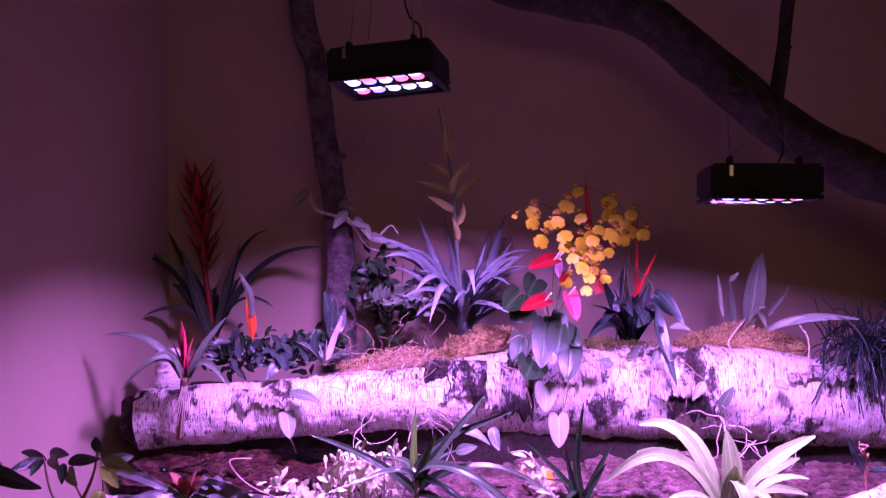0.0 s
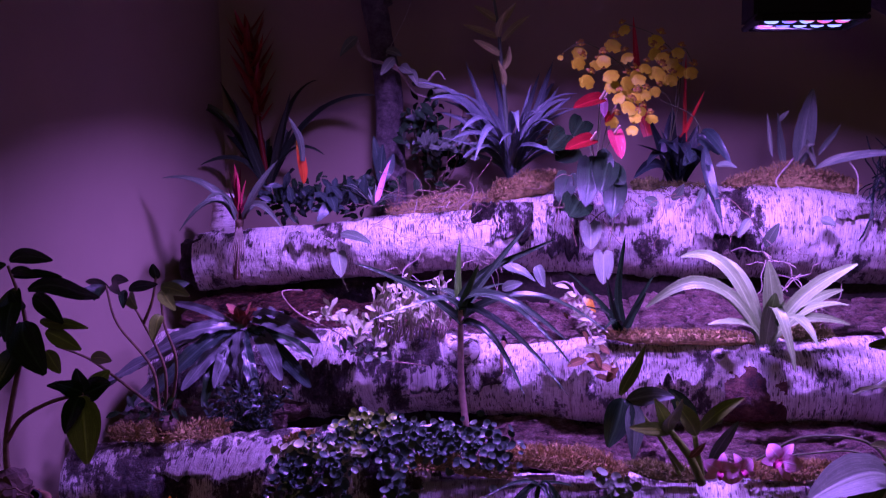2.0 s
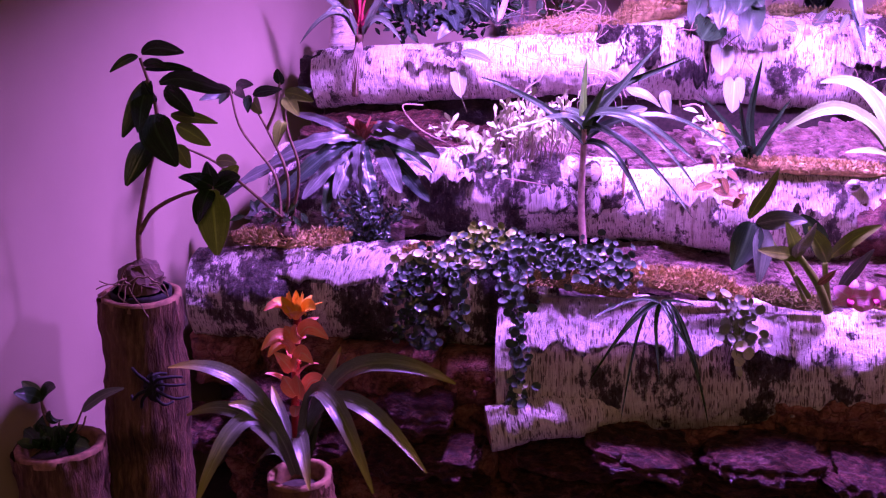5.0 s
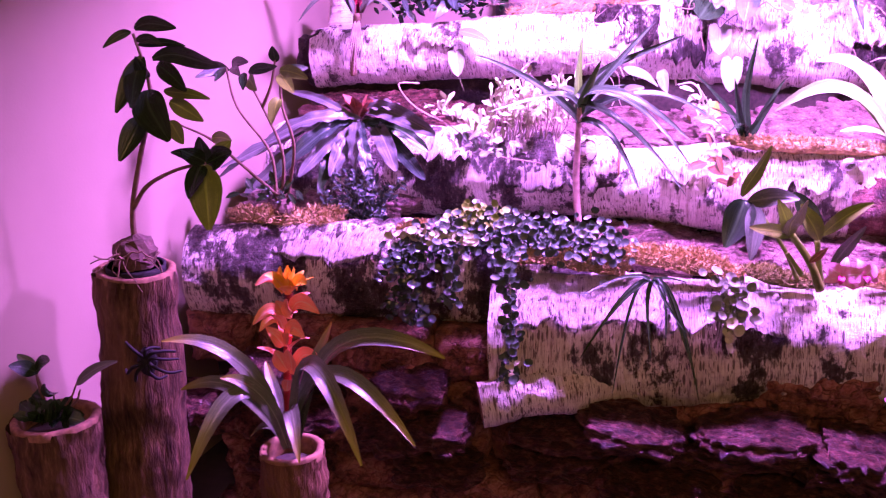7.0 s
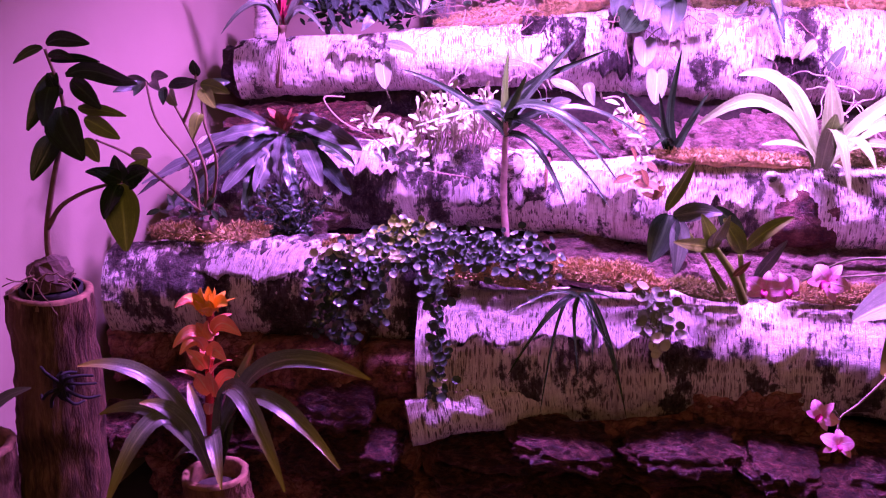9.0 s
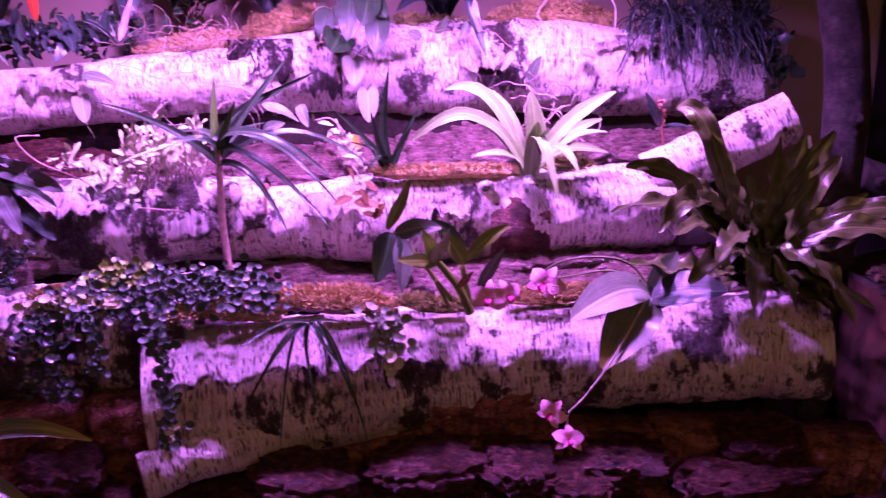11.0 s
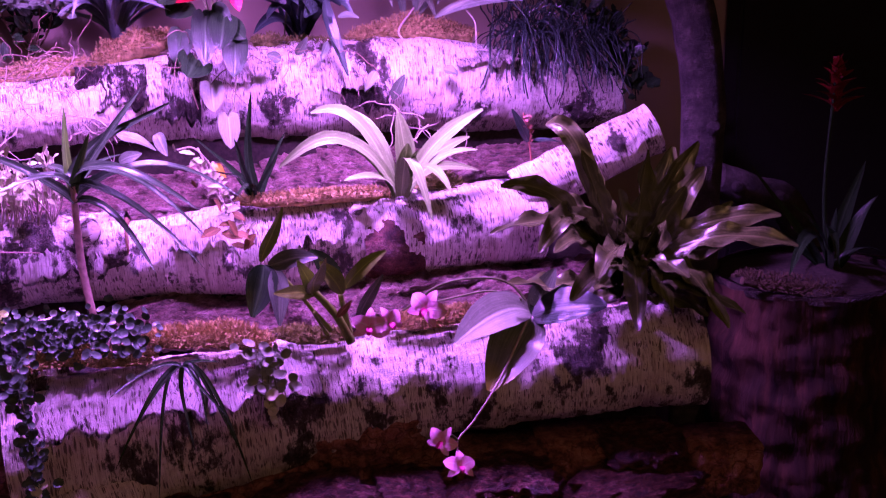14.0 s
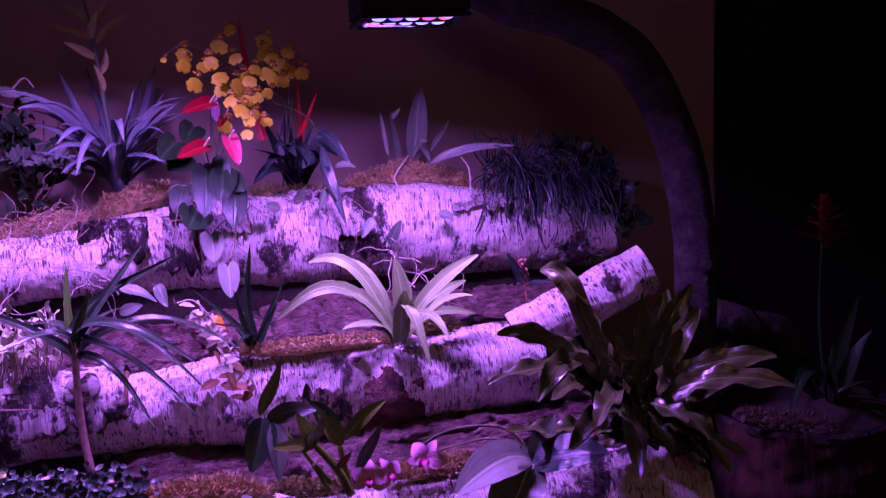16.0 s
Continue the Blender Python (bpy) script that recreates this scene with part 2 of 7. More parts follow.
def catmull(points, count):
    """A smooth line through points: count points."""
    p = [Vector(q) for q in points]
    if len(p) == 2:
        return [p[0].lerp(p[1], i / (count - 1)) for i in range(count)]
    p = [p[0] * 2 - p[1]] + p + [p[-1] * 2 - p[-2]]
    out = []
    segs = len(p) - 3
    for i in range(count):
        s = i / (count - 1) * segs
        j = min(int(s), segs - 1)
        t = s - j
        a, b, c, d = p[j:j + 4]
        out.append(0.5 * ((2 * b) + (c - a) * t + (2 * a - 5 * b + 4 * c - d) * t * t + (3 * b - a - 3 * c + d) * t ** 3))
    return out


def frames_of(line):
    res = []
    ref = Vector((0, 0, 1))
    d0 = (line[1] - line[0]).normalized()
    if abs(d0.z) > 0.9:
        ref = Vector((0, -1, 0))
    for i in range(len(line)):
        d = (line[min(i + 1, len(line) - 1)] - line[max(i - 1, 0)]).normalized()
        side = d.cross(ref)
        side = side.normalized() if side.length > 1e-6 else Vector((1, 0, 0))
        ref = side.cross(d).normalized()
        res.append((d, side, ref))
    return res


def tube(bm, line, radii, sides=8, rough=0.0, seed=0.0, cap=True, freq=9.0, mat=0, capmat=None, flake=0.0):
    """Adds a tube along line, with noise on its surface, and UVs in metres (u round, v along)."""
    uv = bm.loops.layers.uv.verify()
    fr = frames_of(line)
    rings, run, runs = [], 0.0, []
    for i, (p, (d, s, u)) in enumerate(zip(line, fr)):
        if i:
            run += (p - line[i - 1]).length
        runs.append(run)
        r = radii(i / (len(line) - 1)) if callable(radii) else radii
        ring = []
        for j in range(sides):
            a = 2 * math.pi * j / sides + math.pi
            o = s * math.cos(a) + u * math.sin(a)
            q = p + o * r
            if rough:
                f = noise.fractal(q * freq + Vector((seed, seed * 1.7, 0)), 1.0, 2.0, 4)
                q = p + o * r * (1 + rough * f)
            if flake:
                w = noise.fractal(q * 11 + Vector((seed * 2.3, 0, seed)), 0.9, 2.1, 5)
                tear = min(1.0, max(0.0, (w - 0.12) * 14)) + min(1.0, max(0.0, (w + 0.22) * 14))
                q = q + o * flake * (tear + 0.5 * noise.noise(q * 70))
            ring.append(bm.verts.new(q))
        rings.append(ring)
    rad0 = radii(0.5) if callable(radii) else radii
    for i in range(len(rings) - 1):
        for j in range(sides):
            k = (j + 1) % sides
            f = bm.faces.new((rings[i][j], rings[i][k], rings[i + 1][k], rings[i + 1][j]))
            f.smooth = True
            f.material_index = mat
            us = (j, j + 1, j + 1, j)
            vs = (runs[i], runs[i], runs[i + 1], runs[i + 1])
            for lp, a, b in zip(f.loops, us, vs):
                lp[uv].uv = (2 * math.pi * rad0 * a / sides + seed, b + seed)
    if cap:
        for ring, flip in ((rings[0], True), (rings[-1], False)):
            c = bm.verts.new(sum((v.co for v in ring), Vector()) / len(ring))
            for j in range(sides):
                k = (j + 1) % sides
                f = bm.faces.new((ring[k], ring[j], c) if flip else (ring[j], ring[k], c))
                f.material_index = mat if capmat is None else capmat
    return rings


def box(bm, cx, cy, cz, sx, sy, sz, bevel=0.0, m=None):
    r = bmesh.ops.create_cube(bm, size=1.0, matrix=Matrix.Translation((cx, cy, cz)) @ Matrix.Diagonal((sx, sy, sz, 1)))
    if bevel:
        edges = list({e for v in r["verts"] for e in v.link_edges})
        r2 = bmesh.ops.bevel(bm, geom=edges, offset=bevel, segments=2, affect="EDGES")
        verts = list({v for f in r2["faces"] for v in f.verts})
    else:
        verts = r["verts"]
    if m is not None:
        bmesh.ops.transform(bm, matrix=m, verts=[v for v in bm.verts if v in set(verts)] if bevel else verts)
    return verts


def blade(bm, line, width, fold=0.25, mat=0, profile=None, twist=0.0, wave=0.0, across=4, facing=None, thick=0.0):
    """Adds a leaf along line. width: its widest; profile(t): share of the width; fold: how far it is keeled.
    UV: u across 0..1, v along 0..1."""
    uv = bm.loops.layers.uv.verify()
    n = len(line)
    prof = profile or (lambda t: math.sin(math.pi * min(1, 0.25 + 0.75 * t)) ** 0.7)
    rows = []
    ref = Vector(facing) if facing else Vector((0, 0, 1))
    for i, p in enumerate(line):
        d = (line[min(i + 1, n - 1)] - line[max(i - 1, 0)]).normalized()
        s = d.cross(ref)
        s = s.normalized() if s.length > 0.05 else Vector((1, 0, 0)).cross(d).normalized()
        u = s.cross(d).normalized()
        if facing is None:
            ref = u
        t = i / (n - 1)
        if twist:
            q = Matrix.Rotation(twist * t, 3, d)
            s, u = q @ s, q @ u
        w = max(0.02, prof(t)) * width * 0.5
        row = []
        for j in range(across + 1):
            a = j / across * 2 - 1
            lift = fold * abs(a) * w + wave * w * math.sin(t * 30 + a * 2.2 + width * 900) * abs(a)
            row.append(bm.verts.new(p + s * a * w + u * lift))
        rows.append(row)
    for i in range(n - 1):
        for j in range(across):
            f = bm.faces.new((rows[i][j], rows[i][j + 1], rows[i + 1][j + 1], rows[i + 1][j]))
            f.smooth = True
            f.material_index = mat
            for lp, (b, a) in zip(f.loops, ((i, j), (i, j + 1), (i + 1, j + 1), (i + 1, j))):
                lp[uv].uv = (a / across, b / (n - 1))


def arch(base, yaw, length, rise, droop, n=10, start=0.0):
    """A leaf's line: goes out at yaw (degrees), rises at `rise` degrees and bends down by droop degrees along its length."""
    p, out = Vector(base), []
    c, s = math.cos(radians(yaw)), math.sin(radians(yaw))
    if start:
        p = p + Vector((c, s, 0)) * start
    out.append(p.copy())
    step = length / (n - 1)
    for i in range(n - 1):
        e = radians(rise - droop * ((i + 0.5) / (n - 1)) ** 1.3)
        p = p + Vector((c * math.cos(e), s * math.cos(e), math.sin(e))) * step
        out.append(p.copy())
    return out


# ---- the room ----


def slab(name, corners, label, material, thickness, category="wall"):
    """An upright or flat slab from 4 corners, thickened away from the room."""
    bm = bmesh.new()
    vs = [bm.verts.new(c) for c in corners]
    f = bm.faces.new(vs)
    r = bmesh.ops.extrude_face_region(bm, geom=[f])
    nv = [v for v in r["geom"] if isinstance(v, bmesh.types.BMVert)]
    f.normal_update()
    bmesh.ops.translate(bm, verts=nv, vec=f.normal * -thickness)
    bmesh.ops.recalc_face_normals(bm, faces=bm.faces)
    return tagged(link_mesh(name, bm, material), label, category, kind="structure")


FZ = -0.25
CX, CY = -0.985, 3.03
slab("wall_back", [(CX, CY, FZ), (4.2, CY, FZ), (4.2, CY, 2.7), (CX, CY, 2.7)], "plain beige painted wall behind the logs", M_WALL, 0.12)
slab("wall_left", [(CX - 0.97, -3.0, FZ), (CX, CY, FZ), (CX, CY, 2.7), (CX - 0.97, -3.0, 2.7)], "plain beige painted wall lit purple", M_WALL, 0.12)
slab("wall_right", [(4.2, CY, FZ), (4.2, -3.0, FZ), (4.2, -3.0, 2.7), (4.2, CY, 2.7)], "plain beige wall of the dim room", M_WALL, 0.12)
slab("wall_front", [(4.2, -3.0, FZ), (CX - 0.97, -3.0, FZ), (CX - 0.97, -3.0, 2.7), (4.2, -3.0, 2.7)], "plain beige wall of the dim room", M_WALL, 0.12)
slab("floor", [(CX - 1.12, -3.1, FZ), (4.3, -3.1, FZ), (4.3, CY + 0.1, FZ), (CX - 1.12, CY + 0.1, FZ)], "dark floor of the dim room", M_FLOOR, 0.12, "floor")
slab("ceiling", [(CX - 1.12, CY + 0.1, 2.7), (4.3, CY + 0.1, 2.7), (4.3, -3.1, 2.7), (CX - 1.12, -3.1, 2.7)], "plain pale ceiling of the dim room", M_CEIL, 0.12, "ceiling")

# ---- logs ----


def log(name, points, radii, label, seed, mat=M_BIRCH, rough=0.05, sides=100, cut=M_CUT):
    line = catmull(points, max(30, int(150 * (Vector(points[-1]) - Vector(points[0])).length)))
    o = Vector(points[0])
    ob = thing(name, o, label, "log", "stacked logs")
    n = len(radii) - 1

    def rad(t):
        i = min(int(t * n), n - 1)
        return radii[i] + (radii[i + 1] - radii[i]) * (t * n - i)

    bm = bmesh.new()
    tube(bm, [p - o for p in line], rad, sides, rough, seed, cap=False, freq=6.0, flake=0.0035)
    part("bark", bm, mat, ob)
    for which, line_end, r in ((0, line[0] - o, radii[0]), (1, line[-1] - o, radii[-1])):
        d = (line[1] - line[0]) if which == 0 else (line[-1] - line[-2])
        d = d.normalized() * (-1 if which == 0 else 1)
        bm = bmesh.new()
        q = [line_end - d * 0.05, line_end - d * 0.002, line_end + d * 0.002]
        tube(bm, q, lambda t: r * 0.92 - 0.004 * t, 32, 0.02, seed + 3, cap=True, freq=12)
        part("cut_end", bm, cut, ob)
    return ob


log("birch_log", [(-0.845, 2.50, 0.893), (-0.3, 2.52, 0.94), (0.15, 2.56, 0.965)], (0.077, 0.080, 0.083), "slim white birch log with a dark hollow end, top row", 1.3, cut=M_HOLLOW)
o = Vector((-0.845, 2.50, 0.893))
bm = bmesh.new()
tube(bm, [Vector((x, 0, 0)) for x in (-0.040, -0.032, -0.022, -0.012, 0.0, 0.02)], lambda t: 0.062 + 0.012 * t, 40, 0.30, 9.0, True, 26)
ob = thing("hollow_log_end", o, "dark crumbling rotten end of a slim birch log", "log", "stacked logs")
part("broken_rim", bm, M_HOLLOW, ob)
# filler log: the gap's shade is put into its dark colour
log("gap_filler_log", [(-0.83, 2.55, 0.79), (-0.45, 2.56, 0.81), (-0.1, 2.58, 0.82)], (0.052, 0.055, 0.05), "dark rotten log filling the black shaded gap under a slim birch log", 33.0, M_HOLLOW, 0.12, cut=M_HOLLOW)
log("birch_log", [(0.0, 2.62, 0.955), (0.45, 2.60, 0.965), (0.85, 2.58, 0.968), (1.44, 2.56, 0.90)], (0.118, 0.128, 0.134, 0.125, 0.075), "thick white birch log brightly lit on the top row", 4.1)
log("birch_log", [(-0.86, 2.20, 0.655), (-0.45, 2.19, 0.655), (-0.2, 2.17, 0.67), (0.05, 2.14, 0.70)], (0.105, 0.112, 0.105, 0.066), "birch log with dark peeled underside and a knothole", 7.7, M_BIRCH_DARK)
log("birch_log", [(-0.33, 2.20, 0.63), (0.3, 2.14, 0.66), (0.62, 2.13, 0.664), (1.03, 2.12, 0.675)], (0.055, 0.105, 0.108, 0.102), "white birch log of the middle row with a brown stripped band", 11.2)
log("birch_log", [(0.98, 2.10, 0.745), (1.31, 2.04, 0.905)], (0.062, 0.058), "short birch log piece leaning up against the trunk", 15.9)
log("birch_log", [(-0.195, 1.80, 0.353), (0.12, 1.80, 0.378), (0.45, 1.80, 0.408), (0.9, 1.74, 0.443), (1.24, 1.66, 0.467)], (0.178, 0.148, 0.126, 0.113, 0.112), "long weathered birch log of the lowest row with mossy stains", 21.5, M_BIRCH_DIRTY)
log("birch_log", [(-0.93, 1.80, 0.47), (-0.5, 1.84, 0.495), (-0.1, 1.90, 0.49)], (0.105, 0.115, 0.12), "grey-white birch log with curling bark in the lowest row", 26.4, M_BIRCH_DARK)

# trees
def branch(name, pts, radii, label, seed, sides=20, mat=M_TRUNK):
    o = Vector(pts[0])
    ob = thing(name, o, label, "tree branch" if "log" not in name else "log")
    line = catmull(pts, 60)
    n = len(radii) - 1

    def rad(t):
        i = min(int(t * n), n - 1)
        return radii[i] + (radii[i + 1] - radii[i]) * (t * n - i)

    bm = bmesh.new()
    tube(bm, [p - o for p in line], rad, sides, 0.10, seed, True, 11.0)
    part("bark", bm, mat, ob)
    rr = random.Random(int(seed * 10))
    for i in range(5):
        t = 0.12 + 0.17 * i
        p = line[int(t * 59)] - o
        d = Vector((rr.uniform(-1, 1), rr.uniform(-1, -0.2), rr.uniform(-0.3, 0.8))).normalized()
        bm = bmesh.new()
        r = rad(t)
        tube(bm, [p + d * r * k for k in (0.6, 0.95, 1.12, 1.3 + 0.3 * (i == 2))], lambda u: r * (0.42 - 0.2 * u), 9, 0.25, seed + i, True, 60)
        part("knot", bm, mat, ob)
    return ob

branch("bare_tree", [(-0.32, 2.78, 0.9), (-0.321, 2.780, 1.191), (-0.330, 2.780, 1.431), (-0.370, 2.780, 1.685), (-0.396, 2.780, 1.905), (-0.442, 2.780, 2.106), (-0.46, 2.78, 2.69)], (0.047, 0.046, 0.038, 0.036, 0.038, 0.036), "slender bare grey tree trunk wrapped by a vine", 2.0, 20, M_TRUNK_LIT)
branch("bare_tree", [(1.50, 2.12, FZ), (1.49, 2.12, 0.69), (1.497, 2.140, 0.984), (1.448, 2.180, 1.252), (1.368, 2.260, 1.446), (1.236, 2.360, 1.543), (1.106, 2.420, 1.593), (0.924, 2.460, 1.698), (0.704, 2.500, 1.883), (0.518, 2.500, 2.018), (0.320, 2.500, 2.063), (0.1, 2.5, 2.12), (-0.15, 2.5, 2.3)], (0.058, 0.056, 0.058, 0.066, 0.062, 0.058, 0.05), "dark curved tree trunk arching over the logs", 5.0)
branch("bare_branch", [(0.880, 2.460, 1.788), (0.902, 2.480, 1.903), (0.914, 2.480, 2.054), (0.95, 2.48, 2.4), (0.94, 2.48, 2.69)], (0.022, 0.018, 0.02, 0.018), "thin dark bare branch rising from the arching trunk", 8.0, 12)

# ---- grow lamps ----
M_LED = {"white": glow("diode_white", (0.56, 0.46, 1.0), 2.6), "red": glow("diode_red", (1.0, 0.12, 0.34), 2.2), "blue": glow("diode_blue", (0.26, 0.16, 1.0), 2.8)}
M_WIRE = plain("steel_wire", (0.30, 0.29, 0.28), 0.35, 0.9)
M_CORD = plain("black_cord", (0.02, 0.02, 0.02), 0.7)


def grow_lamp(m, hooks):
    ob = thing("grow_lamp", (0, 0, 0), "black rectangular grow lamp with glowing pink and white diodes", "lamp", "hanging grow lamps")
    bm = bmesh.new()
    box(bm, 0, 0, 0.046, 0.272, 0.22, 0.078, 0.008)
    housing = part("housing", bm, M_BLACK, ob)
    for x in (-0.127, 0.127):
        bm = bmesh.new()
        box(bm, x, 0, 0.003, 0.016, 0.22, 0.012, 0.002)
        part("rim", bm, M_BLACK, ob)
    for y in (-0.103, 0.103):
        bm = bmesh.new()
        box(bm, 0, y, 0.003, 0.236, 0.014, 0.012, 0.002)
        part("rim", bm, M_BLACK, ob)
    names = ["white", "blue", "white", "red", "white", "blue", "red", "white"]
    meshes = {}
    for kind, mat in M_LED.items():
        bm = bmesh.new()
        bmesh.ops.create_uvsphere(bm, u_segments=14, v_segments=8, radius=0.0175)
        bmesh.ops.scale(bm, vec=(1, 0.9, 0.4), verts=bm.verts)
        me = bpy.data.meshes.new("diode_" + kind)
        bm.to_mesh(me)
        bm.free()
        me.materials.append(mat)
        meshes[kind] = me
    for i in range(5):
        for j, y in enumerate((-0.080, -0.046, 0.004, 0.038)):
            d = new("diode", meshes[names[(i * 3 + j * 2) % 8]])
            d.parent = ob
            d.location = (-0.084 + i * 0.042, y, 0.004)
    for y in (-0.021, 0.066):
        bm = bmesh.new()
        box(bm, 0, y, 0.001, 0.222, 0.010, 0.010, 0.002)
        part("divider", bm, M_BLACK, ob)
    bm = bmesh.new()
    box(bm, -0.088, -0.1115, 0.066, 0.009, 0.002, 0.026, 0.0006)
    part("clip", bm, M_WIRE, housing, "small steel clip")
    for i, x in enumerate((-0.085, 0.085)):
        bm = bmesh.new()
        box(bm, x, -0.07, 0.094, 0.012, 0.03, 0.02, 0.002)
        part("hook_plate", bm, M_BLACK, housing)
    m = m @ Matrix.Scale(0.88, 4)
    inv = m.inverted()
    for i, h in enumerate(hooks):
        top = inv @ Vector(h)
        for x in (-0.085, 0.085):
            bm = bmesh.new()
            tube(bm, catmull([(x, -0.07 + 0.14 * i, 0.09), top], 8), 0.0016, 5)
            part("wire", bm, M_WIRE, ob)
    bm = bmesh.new()
    tube(bm, catmull([(0.06, 0.07, 0.08), (0.075, 0.05, 0.16), Vector((0.03, 0.05, 0.3)), inv @ Vector(hooks[0])], 16), 0.003, 6)
    part("power_cord", bm, M_CORD, ob)
    ob.matrix_world = m
    return ob


grow_lamp(LAMP_L, [(-0.12, 1.98, 2.69), (-0.10, 2.10, 2.69)])
grow_lamp(LAMP_R, [(0.74, 2.44, 1.90), (0.90, 2.44, 1.78)])

# ---- bank under the logs ----


def terrace(name, x0, x1, y0, y1, z0, z1, label, seed):
    """A rough soil terrace: a box with a noisy skin."""
    bm = bmesh.new()
    nx, ny, nz = max(2, int((x1 - x0) / 0.05)), max(2, int((y1 - y0) / 0.06)), max(2, int((z1 - z0) / 0.05))

    def put(p):
        p = Vector(p)
        return bm.verts.new(p + noise.noise_vector(p * 9 + Vector((seed, 0, 0))) * 0.018)

    front = [[put((x0 + (x1 - x0) * i / nx, y0, z0 + (z1 - z0) * k / nz)) for k in range(nz + 1)] for i in range(nx + 1)]
    top = [[front[i][nz]] + [put((x0 + (x1 - x0) * i / nx, y0 + (y1 - y0) * j / ny, z1)) for j in range(1, ny + 1)] for i in range(nx + 1)]
    for i in range(nx):
        for k in range(nz):
            bm.faces.new((front[i][k], front[i + 1][k], front[i + 1][k + 1], front[i][k + 1]))
        for j in range(ny):
            bm.faces.new((top[i][j], top[i + 1][j], top[i + 1][j + 1], top[i][j + 1]))
    for i, flip in ((0, 1), (nx, 0)):
        low = front[i][0]
        back = bm.verts.new((x0 if i == 0 else x1, y1, z0))
        ring = [v for v in front[i]] + top[i][1:] + [back]
        bm.faces.new(ring if flip else ring[::-1])
    for f in bm.faces:
        f.smooth = True
    return tagged(link_mesh(name, bm, M_SOIL), label, "soil bank", kind="structure")


terrace("ground_bank_low", -0.93, 1.28, 1.90, 3.01, FZ, 0.40, "dark soil bank between the lower logs", 1)
terrace("ground_bank_middle", -0.86, 1.30, 2.22, 3.00, 0.3, 0.62, "dark soil bank between the middle logs", 2)
terrace("ground_bank_top", -0.80, 1.38, 2.53, 2.99, 0.5, 0.93, "dark soil bank behind the top logs", 3)


def bark_slab(loc, sx, sy, sz, rot, seed, mat=None, name="bark_slab", label="rough flat slab of layered bark wedged between the logs", group="bark slabs", parent=None):
    """A split slab: thin ragged sheets of bark lying on one another, each with its own broken outline."""
    rr = random.Random(int(seed * 7) + 5)
    bm = bmesh.new()
    uv = bm.loops.layers.uv.verify()
    layers = max(3, min(6, int(sz / 0.011)))
    h = sz / layers
    nu = 48
    corner = [rr.uniform(0.80, 1.08) for _ in range(nu)]
    rings = []
    for k in range(layers):
        z0 = -sz / 2 + k * h
        back = 1.0 - 0.16 * abs(k / max(1, layers - 1) - 0.4) + rr.uniform(-0.10, 0.06)
        ox, oy = rr.uniform(-0.05, 0.05) * sx, rr.uniform(-0.06, 0.06) * sy
        prof = [(z0 + h * 0.02, 0.86), (z0 + h * 0.10, 0.98), (z0 + h * 0.35, 1.0), (z0 + h * 0.85, 0.98), (z0 + h * 0.98, 0.90)]
        if k == layers - 1:
            prof += [(z0 + h * 1.05, 0.80), (z0 + h * 1.05, 0.70), (z0 + h * 1.10, 0.60), (z0 + h * 1.10, 0.50), (z0 + h * 1.10, 0.40), (z0 + h * 1.10, 0.30), (z0 + h * 1.10, 0.15)]
        for z, shrink in prof:
            ring = []
            for i in range(nu):
                th = 2 * math.pi * i / nu
                d = Vector((math.cos(th), math.sin(th), 0))
                m = (abs(d.x) ** 4 + abs(d.y) ** 4) ** 0.25
                f = noise.fractal(Vector((d.x * 2.3, d.y * 2.3, k * 0.55 + seed)), 1.0, 2.2, 4)
                r = shrink * back * corner[i] ** 0.6 * (1 + 0.22 * f) / m
                p = Vector((d.x * r * sx / 2 + ox, d.y * r * sy / 2 + oy, z))
                w = noise.fractal(Vector((p.x * 24, p.y * 40, seed + k)), 0.8, 2.0, 5)
                p.z += h * (0.45 * w + 0.35 * math.floor(w * 3.0) / 3.0) + 0.10 * sz * noise.noise(Vector((p.x * 7, p.y * 7, seed)))
                ring.append(bm.verts.new(p))
            rings.append(ring)
    for a, b in zip(rings, rings[1:]):
        for i in range(nu):
            j = (i + 1) % nu
            bm.faces.new((a[i], a[j], b[j], b[i]))
    bm.faces.new(rings[-1])
    bm.faces.new(rings[0][::-1])
    for f in bm.faces:
        for lp in f.loops:
            lp[uv].uv = (lp.vert.co.y + lp.vert.co.z + seed, lp.vert.co.x)
    ob = link_mesh(name, bm, mat or M_SLAB, parent)
    ob.matrix_basis = pose(*loc, *rot)
    if parent is None:
        tagged(ob, label, "bark", group)
    return ob


